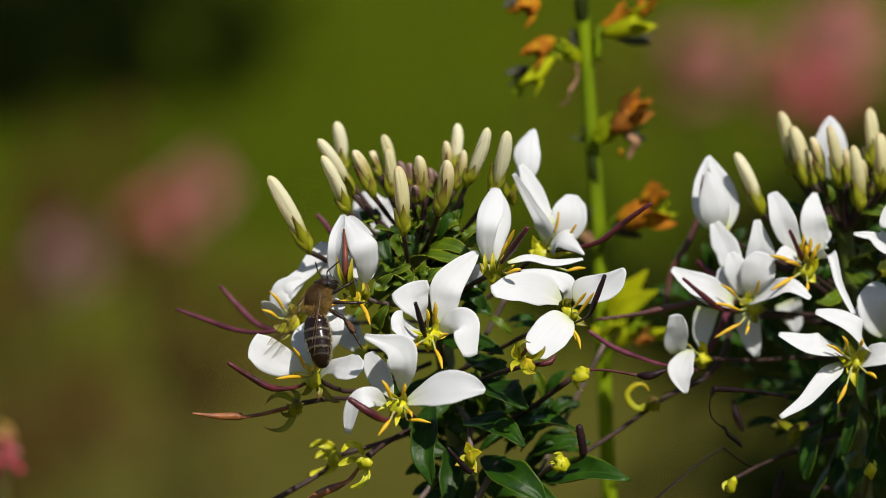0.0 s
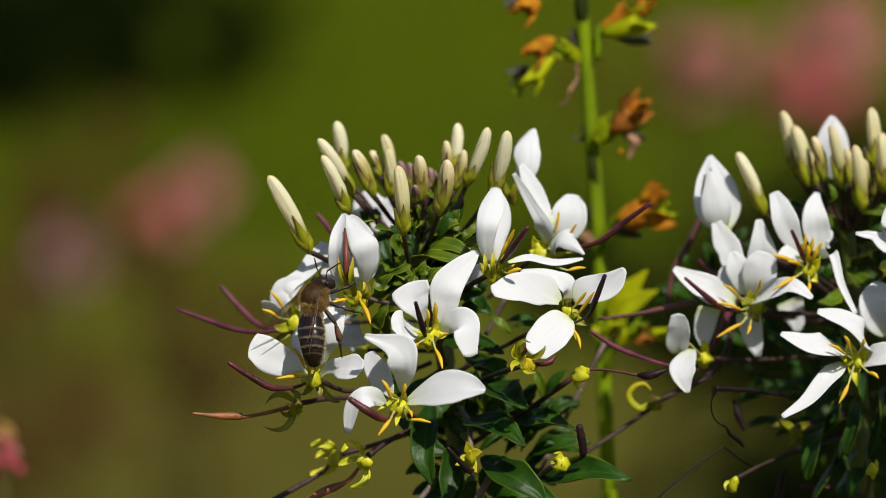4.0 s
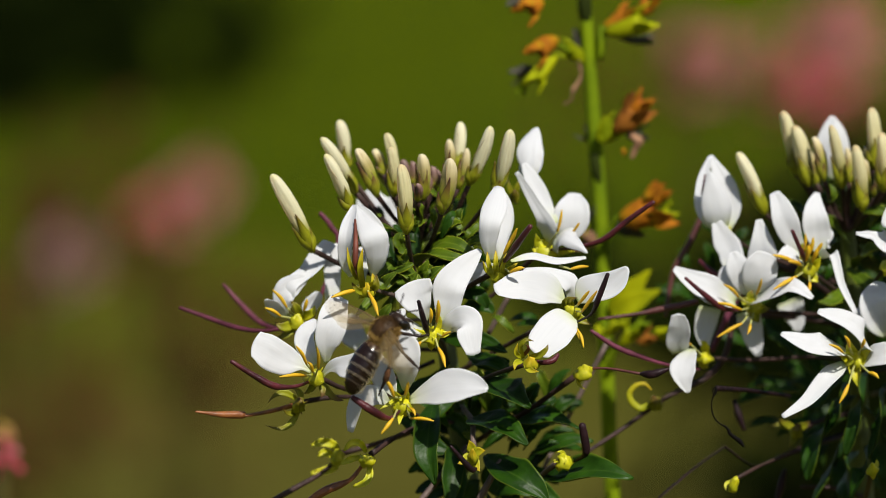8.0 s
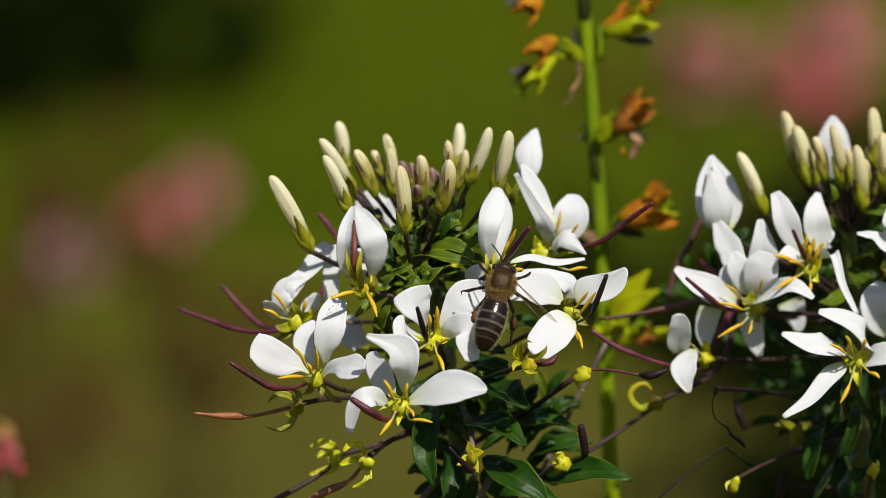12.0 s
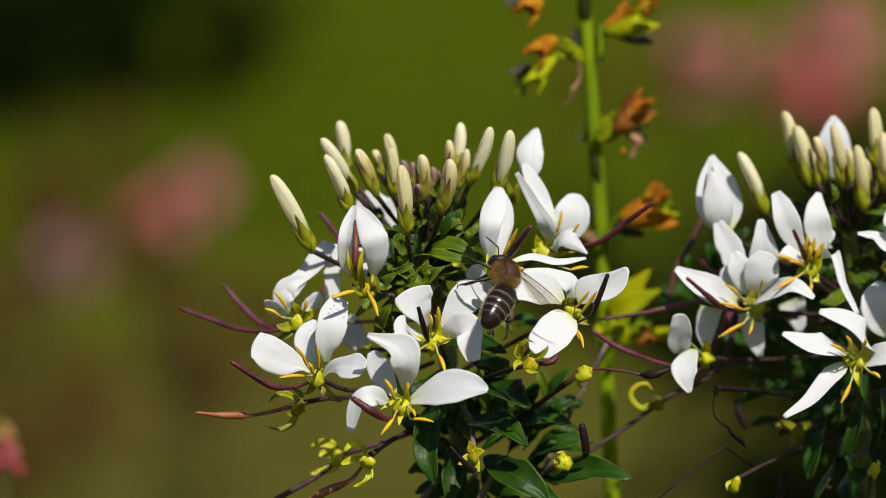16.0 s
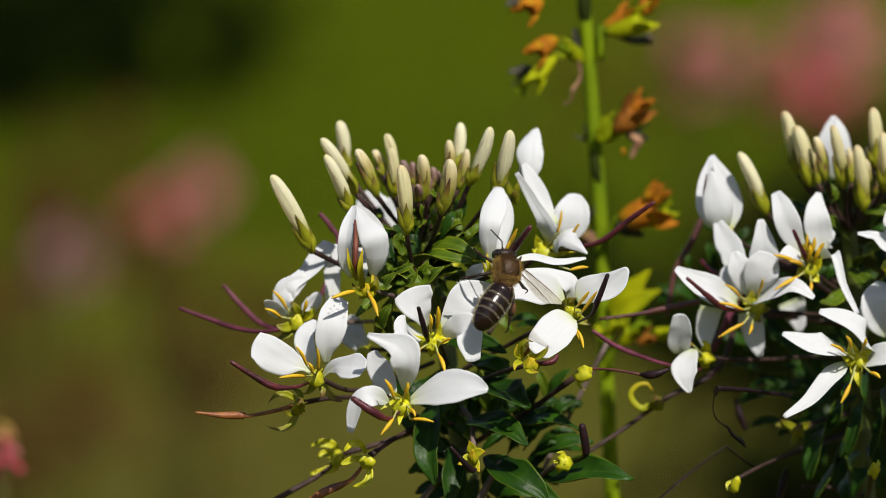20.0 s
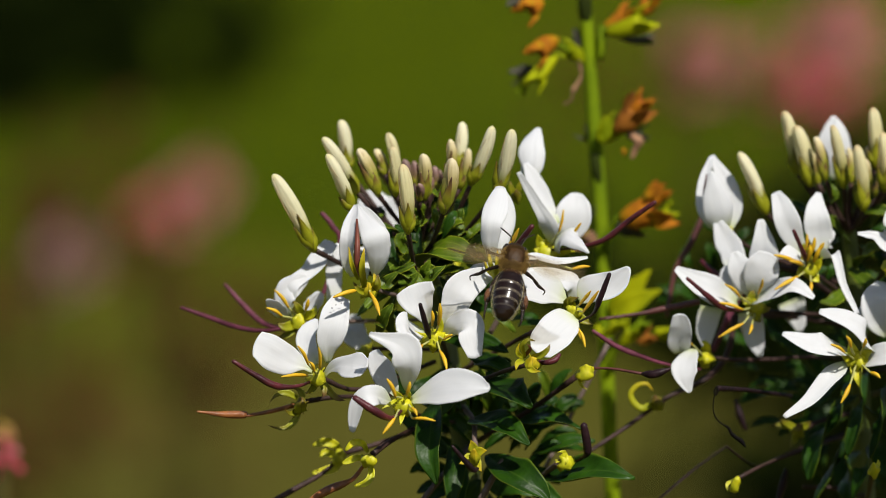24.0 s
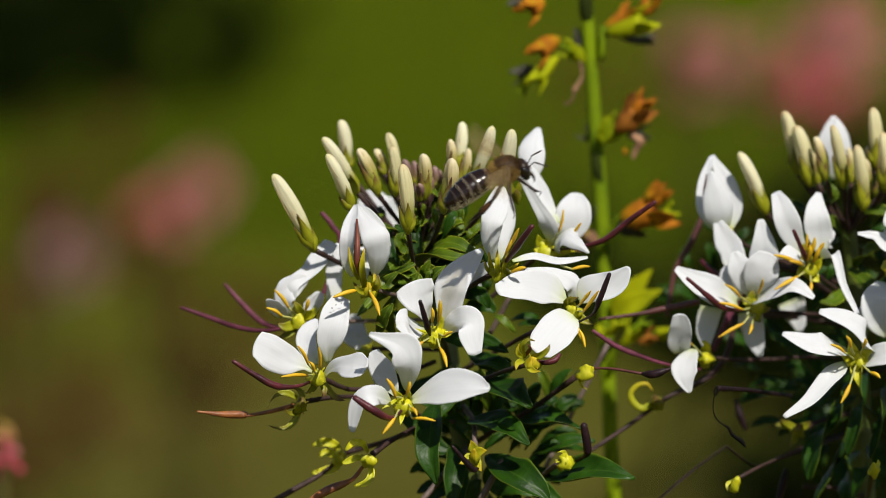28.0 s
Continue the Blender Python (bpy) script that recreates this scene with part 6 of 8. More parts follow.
    inner_leaves(pl, 60, -2.5, 0.0, 7.5, 6.0, 2, 16, 11, [LEAF_BRIGHT, LEAF_BRIGHT, LEAF], 22, 50)
    inner_leaves(pl, 24, -2.0, -0.5, 6.0, 4.5, 0, 9, 14, [LEAF_BRIGHT, LEAF_BRIGHT, LEAF], 34, 66)
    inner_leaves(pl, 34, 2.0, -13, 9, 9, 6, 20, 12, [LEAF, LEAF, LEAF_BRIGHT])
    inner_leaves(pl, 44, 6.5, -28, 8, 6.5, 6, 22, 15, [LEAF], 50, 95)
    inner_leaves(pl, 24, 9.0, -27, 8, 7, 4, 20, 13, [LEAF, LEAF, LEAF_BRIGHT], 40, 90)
    return pl, a, d, D3


spider_plant, first_flower, middle_flower, bent_petal = main_plant()


# ---- the second white spider flower ----
def shading_side(pl):
    """Unseen open flowers added on the round head's outer side to shade leaves below."""
    for cx, cy, cz, tilt in ((69, -2, -4, 0.2), (74, 6, -14, -0.3), (68, -6, -17, 0.6), (72, 0, -27, 0.1), (66, 4, 8, 0.4), (72, -24, 2, 0.3), (76, -18, -8, 0.9), (71, -14, 12, -0.2)):
        f = flower(pl, (cx, cy, cz), 1.1)
        for k in range(4):
            a = tilt + k * 1.45 - 0.6
            tip = (cx + 9.5 * math.sin(a), cy - 2.5, cz + 9.5 * math.cos(a))
            mid = (cx + 5 * math.sin(a), cy - 2.0, cz + 5 * math.cos(a) + 0.4)
            petal(f, [(cx, cy, cz), mid, tip], (0.3, 1.2, 2.0, 2.1, 1.6, 0.4), (0.3, 1.1, 1.9, 2.1, 1.7, 0.4), (0.1, -0.8, 0.6))
        pedicel(f, [(cx, cy, cz), (cx - 5, cy + 10, cz - 1), (59, 28, cz - 6)])
    # out-of-view leaves added as further blockers of the sun
    inner_leaves(pl, 50, 74, -18, 10, 20, -2, 30, 25, [LEAF], 50, 110)


def second_plant():
    base = (0.058, 0.030, 0.0)
    pl = thing("spider_flower_plant", base, "white spider flower crowded with cream buds and dark leaves", "flowering plant", "white spider flowers")
    part("stem", tube([(58, 30, -850), (58, 30, -550), (58, 30, -250), (58, 30, -80), (58.4, 23.3, -45.8), (57.6, 24.3, -36.8), (56.8, 23.8, -22.5), (55.9, 23.2, -8.5), (54.9, 22.2, 0.8), (54.5, 20.7, 5.6)],
                      [3.0, 2.8, 2.4, 2.0, 1.6, 1.5, 1.3, 1.2, 0.9, 0.5], 10, 50, 1, 0.06), STEM, pl)
    J = (54.9, 21.1, 0.2)
    bud(pl, (45.9, 19.8, 16.6), (47.7, 19.9, 8.3), 1.89, J, olive=True)
    bud(pl, (47.3, 17.7, 14.8), (49.3, 17.7, 6.9), 2.17, J, olive=True)
    bud(pl, (49.8, 15.5, 13.5), (51.3, 15.9, 7.7), 1.60, J, True)
    bud(pl, (51.9, 13.7, 15.2), (53.6, 14.8, 6.9), 1.88, J, olive=True)
    bud(pl, (55, 11.4, 12.7), (56.1, 12.5, 4.1), 2.15, J, olive=True)
    bud(pl, (57.7, 17.9, 17.2), (58.1, 18.1, 9.2), 2.03, J, olive=True)
    bud(pl, (57.1, 19.4, 11.8), (57.3, 18.9, 8.5), 1.12, J, True)
    bud(pl, (58.7, 13.5, 14.2), (59.1, 14.7, 6.5), 2.16, J, olive=True)
    bud(pl, (61.3, 17.7, 15.4), (60.8, 16.9, 7.8), 2.03, J, olive=True)
    bud(pl, (39.5, 13.3, 11.6), (43.2, 14.5, 3.4), 2.02, (50.2, 21.9, -2.2))
    for tip, foot in (((54.5, 19.3, 11.7), (54.9, 18.8, 7.1)), ((56.5, 15.2, 10.5), (57, 16.7, 5.6)), ((49.1, 21.3, 11.5), (50.6, 20.8, 6.7)), ((58.9, 21, 8.6), (58.6, 20.6, 4.8))):
        bud(pl, tip, foot, 1.3, J, True)
    k = flower(pl, (54.2, 24.9, 7.5), 0.9)
    petal(k, [(52.3, 25, 6.9), (52.1, 24.3, 9.5), (52.3, 24.5, 12.5), (53, 25.7, 15.4)], (0.79, 1.41, 1.56, 1.41, 1.02, 0.31), (0.63, 1.1, 1.25, 1.1, 0.71, 0.31), (-0.3, -1, 0.2))
    petal(k, [(53.6, 26, 6.8), (54, 25.5, 9.4), (54, 25.6, 12.4), (53.2, 26.5, 15.3)], (0.66, 1.15, 1.48, 1.48, 0.99, 0.33), (0.66, 1.32, 1.48, 1.31, 0.99, 0.25), (0.3, -1, 0.2))
    pedicel(k, [(54.2, 24.9, 7.5), J])

    # closed flower
    a = flower(pl, (38.3, 14.2, 0.7), 0.5)
    petal(a, [(37.9, 15, 1.2), (38.5, 15.5, 4.2), (37.9, 16, 7.2), (36.1, 17, 10.8)], (1.11, 1.91, 2.09, 1.78, 1.13, 0.32), (0.95, 1.43, 1.61, 1.45, 0.97, 0.32), (0.3, -1, 0.2), 0.2)
    petal(a, [(35.8, 14, 1.5), (34.7, 13.7, 3.9), (34.7, 14.5, 6.9), (35.9, 16.2, 10.7)], (0.31, 0.61, 0.77, 0.7, 0.63, 0.24), (0.31, 0.92, 1.08, 1.09, 0.78, 0.31), (-0.3, -1, 0.2), 0.2)
    petal(a, [(37, 12, 1.5), (36.7, 10.8, 3.9), (36.2, 10.6, 6.5), (35.6, 11, 9.2)], (1.23, 1.99, 2.06, 1.75, 1.07, 0.23), (1.38, 1.92, 2.06, 1.67, 0.99, 0.23), (0.1, -1, 0.2), -0.2)
    part("pistil", tube([(35.1, 11.5, 8.8), (34.7, 11.2, 6.1), (35, 11.5, 3.8)], [0.1, 0.16, 0.12], 7), PISTIL, a)
    pedicel(a, [(38.4, 14.2, 0.7), (41.5, 17.9, -1.8), (53.4, 23.4, -7)])

    # crowded open flower
    b = flower(pl, (41.5, 9.2, -8.4), 1.1)
    petal(b, [(39, 7, -8), (36.1, 4, -6.2), (33.6, 3.4, -4.8), (30.7, 3.7, -3)], (0.61, 1.83, 2.26, 1.99, 1.31, 0.49), (0.61, 1.83, 2.08, 1.83, 1.15, 0.41), (0, -0.9, 0.6), 0.2)
    petal(b, [(39.1, 9, -3.9), (38.4, 9.8, -1.7), (37.7, 10.5, 0.1), (36.7, 11.3, 2.4)], (1.06, 1.52, 1.52, 1.67, 1.36, 0.76), (1.06, 1.67, 1.82, 1.67, 1.21, 0.61), (-0.3, -1, 0.3))
    petal(b, [(42.5, 9, -3.9), (42.4, 8, -1.9), (42.4, 7.8, 0.4), (42.1, 8.3, 3)], (1.35, 1.8, 1.8, 1.5, 1.05, 0.45), (1.35, 1.95, 2.1, 1.65, 1.05, 0.45), (0, -1, 0.3))
    petal(b, [(41.4, 8, -7.6), (43.7, 4, -5.9), (46.1, 2, -5.2), (48.6, 0.5, -6.5)], (0.77, 2.31, 1.75, 1.45, 1.08, 0.45), (0.77, 2.31, 1.75, 1.24, 0.81, 0.45), (0, -0.8, 0.8))
    petal(b, [(41.0, 8.2, -7.0), (40.0, 7.0, -5.0), (39.2, 6.6, -3.0), (38.6, 7.0, -1.2)], (0.5, 1.2, 1.6, 1.7, 1.35, 0.55), (0.5, 1.2, 1.6, 1.7, 1.35, 0.55), (-0.15, -1, 0.3), 0.05)
    petal(b, [(41.3, 7.8, -6.9), (41.7, 6.2, -4.9), (42.3, 5.6, -3.1), (42.9, 5.8, -1.3)], (0.5, 1.5, 2.2, 2.4, 2.2, 1.3), (0.5, 1.5, 2.1, 2.3, 2.0, 1.2), (0.1, -1, 0.35), 0.05)
    petal(b, [(36.1, 13.2, -9.3), (35.6, 13.7, -11.6), (35.3, 13.6, -13.5), (35.3, 13.6, -15.1)], (1.37, 1.22, 1.14, 0.91, 0.61, 0.23), (1.68, 1.83, 1.68, 1.37, 0.76, 0.23), (0, -1, -0.3))
    petal(b, [(41.1, 13, -9.9), (41.3, 13.6, -12), (41.8, 13.5, -13.9), (42.5, 13.4, -15.8)], (1.51, 1.66, 1.66, 1.51, 1.06, 0.46), (1.66, 1.66, 1.36, 1.21, 0.91, 0.38), (0, -1, -0.3))
    petal(b, [(47.1, 21, -9.2), (47.7, 21, -10.6), (48, 21, -11.8), (48.2, 21, -13.4)], (1.85, 1.7, 1.38, 1.22, 1.07, 0.46), (1.85, 2.01, 1.99, 1.53, 0.92, 0.38), (0, -1, -0.4))
    plain_petal(b, (39.5, 8.3, -7.6), (38.3, 7.5, -5.2), (38.7, 8.7, -3.1), 3.7, (-0.2, -1, 0.3), 0.1, 0, 0.5)
    pistil(b, [(39.3, 5.1, -8.7), (36.9, 3.2, -8.1), (34.6, 1.4, -6.2), (32, 0.6, -3.9)], [0.3, 0.55, 0.7, 0.5, 0.35], PISTIL)
    stamen(b, (40.9, 7.1, -8.6), (39.6, 4.1, -8.5), (36.1, 2.3, -7.3), 0.32)
    stamen(b, (40.9, 7.2, -8.2), (39.2, 4.3, -6.8), (37.1, 2.5, -4.9), 0.32)
    stamen(b, (41.1, 7.1, -9), (39.7, 4.9, -10.4), (36.4, 3.8, -12.1), 0.36)
    stamen(b, (41.4, 7.1, -9.1), (40.8, 4.9, -10.6), (40.4, 3.8, -11.7), 0.32)
    stamen(b, (41.5, 7.2, -8.2), (41.6, 4.4, -6.4), (42.1, 2.6, -4.3), 0.3)
    for m, t in (((42.4, 7.1, -8.8), (43.5, 7.1, -8.6)), ((40.3, 7.2, -7.8), (39.6, 7.3, -7.3)), ((41.7, 7, -9.9), (42.2, 6.9, -10.4)), ((40.9, 7.3, -7.1), (41.3, 7.4, -6.3))):
        sepal(b, (41.3, 8.1, -8.7), m, t, 1, SEPAL)
    pedicel(b, [(41.8, 9.1, -9.2), (48.2, 15, -10.3), (56.2, 23.9, -11.7)], 0.4, PEDICEL)

    # open flower higher up
    c = flower(pl, (48.5, 7.7, -3.4), 0.75)
    petal(c, [(48, 7.8, -1.5), (46.2, 6.5, 1.3), (45.1, 6.3, 3.9), (44, 7.7, 6.6)], (0.45, 1.2, 1.64, 1.64, 1.19, 0.6), (0.45, 1.05, 1.64, 1.71, 1.49, 0.75), (-0.2, -1, 0.4))
    petal(c, [(50.1, 9, -1.6), (49.7, 8.5, 1.1), (49.6, 8.3, 3.7), (49.9, 10.5, 6.4)], (0.46, 1.07, 1.68, 1.82, 1.37, 0.38), (0.61, 1.84, 1.98, 1.67, 1.06, 0.38), (0.1, -1, 0.3))
    petal(c, [(50.3, 7.8, -1.9), (51.5, 5, -1.4), (52.5, 3, -5.1), (54.3, 1.1, -8.7)], (0.62, 1.01, 0.74, 0.63, 0.56, 0.37), (0.62, 0.88, 0.74, 0.63, 0.56, 0.37), (0.5, -0.9, 0.5), 0.6)
    petal(c, [(48.4, 7.8, -2.4), (46.3, 5.5, -1.4), (44.4, 3.9, -1.5)], (0.6, 1.26, 1.39, 1.07, 0.78, 0.4), (0.6, 1.58, 1.95, 1.5, 0.97, 0.4), (0, -0.8, 0.8))
    plain_petal(c, (49.7, 9.9, -1.9), (50.7, 9.1, 0.3), (51.8, 9.1, 0.3), 3, (0.3, -1, 0.4), 0.1)
    pistil(c, [(48.2, 5.8, -2.6), (47.3, 3, -0.6), (46, 1.3, 2.3)], [0.3, 0.55, 0.5, 0.4], PISTIL)
    stamen(c, (48.5, 6.7, -2.9), (48.5, 3.9, -1.1), (48.9, 3.1, 1.2), 0.36)
    stamen(c, (48.5, 6.7, -2.9), (49.2, 3.9, -1.1), (50.1, 3.1, 0.5), 0.36)
    stamen(c, (48.3, 6.7, -3.3), (46.6, 3.8, -2.2), (43.5, 1.9, -1), 0.38)
    stamen(c, (48.3, 6.7, -3.5), (46.8, 3.6, -4), (43.6, 1.4, -5.5), 0.38)
    stamen(c, (48.6, 6.7, -3.6), (48.5, 3.5, -4.8), (48.2, 2.4, -6.2), 0.32)
    stamen(c, (48.6, 6.7, -3), (48.9, 4.4, -2.2), (49.5, 3.2, -0.2), 0.44)
    stamen(c, (48.4, 6.7, -3), (48.1, 4.4, -2), (48.3, 3.2, 0.2), 0.44)
    stamen(c, (48.4, 6.7, -3.2), (47.4, 4.2, -2.6), (45.6, 2.8, -1.9), 0.4)
    stamen(c, (48.5, 6.8, -2.7), (47.7, 3.9, -0.7), (47.9, 3.2, 1.6), 0.3)
    for m, t in (((47.9, 5.9, -1.3), (47.6, 5.1, 0.3)), ((49.4, 6.7, -2.9), (50.1, 5.9, -1.7)), ((49.1, 6.6, -4.4), (49.8, 6.5, -5.1)), ((47.6, 6.7, -3.6), (46.7, 6.6, -4.2))):
        sepal(c, (48.5, 7.7, -3.6), m, t, 1.2, YELLOW_GREEN)
    pedicel(c, [(48.8, 8.6, -3.9), (52, 15.4, -6.5), (56.2, 24.1, -10.2)])

    # open flower at the side
    d = flower(pl, (54.3, 0.5, -14.6), 1.0)
    petal(d, [(53.3, 0.6, -13.6), (50.2, -4, -12.2), (47.6, -4.5, -11.7), (44.3, -4.2, -10.7)], (0.8, 1.8, 2.0, 1.85, 1.25, 0.42), (0.8, 1.7, 1.85, 1.5, 1.1, 0.37), (0, -0.8, 0.8))
    petal(d, [(55.4, 0.6, -13.4), (55.1, -2.5, -10.8), (52.8, -3, -9), (49.2, -3, -7.9)], (1.03, 2.06, 1.65, 1.47, 1.17, 0.58), (1.03, 1.77, 1.76, 1.57, 1.36, 0.49), (0.2, -0.8, 0.8))
    petal(d, [(52.8, -0.5, -15), (50.2, -4, -16.4), (47.6, -6.5, -19), (44.3, -8.3, -21)], (0.51, 1.37, 1.43, 1.11, 0.73, 0.32), (0.51, 1.2, 1.11, 0.95, 0.65, 0.32), (-0.2, -0.9, 0.6))
    petal(d, [(55, 0.4, -14.9), (56.6, -2, -14), (58.4, -3, -13.6), (60.2, -3, -13.3)], (0.58, 1.76, 1.84, 1.76, 1.25, 0.63), (0.39, 1.37, 1.34, 1.28, 0.94, 0.47), (0.1, -0.9, 0.5))
    stamen(d, (53.9, -1.5, -14.4), (52.3, -5.4, -13), (50.4, -6.3, -11.8), 0.32)
    stamen(d, (54.1, -1.6, -15), (53, -5.8, -17.1), (51.7, -7.1, -19.4), 0.4)
    stamen(d, (53.9, -1.5, -13.9), (53.1, -5.3, -12.3), (52.4, -6.2, -10.7), 0.36)
    stamen(d, (54.5, -1.5, -13.9), (54.8, -4.3, -12.4), (55, -5.2, -11.2), 0.32)
    stamen(d, (54.6, -1.6, -14.8), (55.7, -4.7, -15.7), (56.9, -5.7, -16.3), 0.36)
    for m, t in (((53, -1.5, -14.1), (51.8, -2.4, -13.4)), ((55.2, -1.4, -13.8), (56.3, -1.4, -13.2)), ((54.1, -1.7, -16.1), (54.5, -1.9, -18)), ((53.6, -1.4, -13.2), (53.4, -1.2, -11.7))):
        sepal(d, (54.3, -0.5, -14.8), m, t, 1.2, YELLOW_GREEN)
    pedicel(d, [(54.6, 1.4, -15), (56.2, 10.2, -17.3), (57, 23.6, -24.1)])

    e = flower(pl, (59.1, 5.7, -2.8), 1.0)
    petal(e, [(59.1, 5, -11.7), (57.8, 3.5, -9.3), (57.2, 3.2, -7), (57.9, 5, -5)], (1.09, 2.02, 2.43, 2.24, 1.63, 0.74), (1.56, 2.33, 2.73, 2.69, 1.93, 0.89), (0, -1, 0.4))
    petal(e, [(60.9, 5.9, -0.2), (58.4, 3, 0.7), (56.5, 2, 1.7), (54.5, 2, 1.8)], (2.92, 3.51, 2.21, 1.02, 0.77, 0.38), (1.46, 2.34, 1.23, 0.72, 0.58, 0.38), (0, -0.8, 0.8))
    plain_petal(e, (59.6, 6.7, -12.7), (58, 5, -10.2), (55, 5.2, -8.4), 3.6, (0, -0.9, 0.3), 0.1)
    pedicel(e, [(59.1, 5.7, -2.8), (58, 14.5, -6), (56.4, 23.9, -11.7)])

    # hanging flower towards the first plant
    f = flower(pl, (34.9, 10.4, -15.6), 0.9)
    petal(f, [(31.6, 5.5, -14.4), (31.3, 4, -12.5), (31.3, 2.8, -10.7), (31.1, 2.1, -9)], (1.05, 1.64, 1.65, 1.49, 1.26, 0.89), (0.75, 1.34, 1.5, 1.49, 1.34, 0.89), (-0.1, -1, 0.35))
    petal(f, [(33.2, 5.6, -13.9), (32.1, 2, -15.1), (31.8, 0.5, -16.8), (32.4, 0, -18.9)], (0.43, 1.22, 1.57, 1.68, 1.05, 0.3), (0.43, 1.39, 1.88, 1.68, 1.05, 0.3), (-0.3, -1, 0.4))
    pistil(f, [(34.3, 8.3, -17), (29.6, 4.4, -15.8), (25.8, 2.5, -14.4), (22.7, 1.7, -13), (19.7, 0.9, -10.9)], [0.26, 0.32, 0.45, 0.6, 0.55, 0.4], PISTIL_PINK)
    stamen(f, (34.6, 8.5, -15.2), (33, 5.6, -13.3), (31.4, 4.7, -12.8), 0.2)
    sepal(f, (34.8, 9.4, -15.4), (35, 8.6, -13.8), (34.3, 8.7, -13.3), 0.9, YELLOW_GREEN)
    pedicel(f, [(35.1, 10.4, -15.7), (41.4, 14.4, -16.5), (50, 18.4, -16.6), (56.6, 24.3, -17.9)], 0.38, PEDICEL)

    # pods, tendrils and bare pedicels
    part("pistil", tube([(20.7, 7, -10.1), (25.9, 7.1, -9.4), (28.9, 7.1, -8.8), (33.8, 7.2, -7.8)], [0.22, 0.26, 0.45, 0.42], 8, 14), PEDICEL_RED, pl)
    part("pistil", tube([(35.5, 26.3, 2), (33.7, 25.9, -1.9), (31.6, 25.5, -5.7), (30.5, 24.9, -11.8)], [0.4, 0.45, 0.38, 0.3], 8, 14), PEDICEL_RED, pl)
    part("pistil", tube([(41.9, 23.6, -5.5), (38.8, 22.9, -11.6), (36.7, 22.4, -16.2)], [0.4, 0.5, 0.4], 8, 14), PISTIL_PINK, pl)
    part("pistil", tube([(34.5, 13.8, -3), (36.1, 12.6, -4.4), (37.8, 12.5, -5.6)], [0.35, 0.5, 0.4], 8), PISTIL, pl)
    part("pedicel", tube([(45.2, 15.7, -4), (48.2, 15.6, -5), (52.3, 19.3, -8.1)], [0.4, 0.45, 0.4], 8), PEDICEL, pl)
    part("pedicel", tube([(39.2, 17, -10.9), (38.3, 16.4, -15.8), (35.4, 15.1, -19.1), (30, 12.8, -21.4), (24.6, 11.4, -25.1), (18.9, 9.1, -28.5)], [0.4, 0.46, 0.42, 0.34, 0.3, 0.28], 8, 24), PEDICEL, pl)
    part("pedicel", tube([(39.2, 17, -10.9), (47.1, 20.9, -11.4), (56.3, 24.7, -13.4)], [0.36, 0.38, 0.4], 8, 12), PEDICEL, pl)
    s = flower(pl, (28.4, 12.2, -21.7), 0.75, SEPAL, "faded flower with one curled yellow sepal", 0)
    part("sepal", tube([(27.8, 11.3, -22.1), (26.6, 11.3, -22.6), (25.5, 11.3, -21.8), (25.1, 11.3, -20.6), (26.0, 11.3, -19.5), (27.2, 11.3, -19.3), (28.0, 11.3, -20.1)], [0.4, 0.5, 0.45, 0.38, 0.32, 0.24, 0.1], 8, 24, 0.6, 0.1), SEPAL_YELLOW, s)
    part("pistil", tube([(46.4, 9.9, -20.8), (40.5, -0.0, -18.7), (35.8, -6.8, -17.5)], [0.3, 0.3, 0.42], 8, 10), PISTIL_DARK, pl)
    part("tendril", tube([(35.8, -7.0, -17.5), (35.5, -7.0, -18.4), (35.2, -7.0, -17.8), (35.7, -7.0, -17.2), (35.2, -7.0, -18.8), (35.1, -7.0, -20.0), (35.4, -7.0, -21.2), (36.2, -7.0, -22.1), (37.1, -7.0, -22.6), (37.5, -7.0, -23.4), (38.1, -7.0, -23.9), (38.8, -7.0, -24.4), (39.3, -7.0, -25.1)], [0.12, 0.1, 0.1, 0.09, 0.08, 0.08, 0.09, 0.1, 0.16, 0.26, 0.24, 0.3, 0.14], 6, 48, 1.0, 0.3), TENDRIL_SHADE, pl)
    part("pistil", tube([(39.6, 19.7, -22.6), (40.2, 19.5, -24.7), (41, 19.3, -26.6)], [0.25, 0.6, 0.3], 8), PISTIL_DARK, pl)
    part("pistil", tube([(46.2, 14.8, -31.3), (45.7, 14.6, -33.6), (45, 14.3, -35.8)], [0.3, 0.6, 0.3], 8), PISTIL_DARK, pl)
    y1 = spent_calyx(pl, (38.4, 0.8, -30.9), [(37.6, -0.3, -31.9)], YELLOW_GREEN, 0.6, 0.85)
    pedicel(y1, [(38.8, 0.8, -30.5), (44, 7, -29), (55.1, 23.2, -27.9)], 0.34, PEDICEL)
    y2 = spent_calyx(pl, (56.3, -3, -28.5), [(56.8, -2.9, -27.5)], YELLOW_GREEN, 0.8, 0.8)
    pedicel(y2, [(56.3, -3, -28.8), (56.8, 6.7, -32.4), (57.5, 23.2, -38)], 0.5)
    y3 = spent_calyx(pl, (47.5, 13.3, -25.6), [(44.3, 12.5, -25.3), (46.6, 12.2, -27.7), (49.1, 12.6, -24.6), (45.5, 12.4, -24.3)], SEPAL, 1.3, 1.0, 0.1)
    pedicel(y3, [(47.6, 13.4, -25.9), (52.5, 19.5, -25), (56.8, 23.5, -24.8)], 0.45)
    part("pedicel", tube([(28.5, 12.4, -35.5), (33.9, 14.8, -31.3), (38.2, 16.1, -28.4)], [0.17, 0.15, 0.12], 7), PISTIL_DARK, pl)
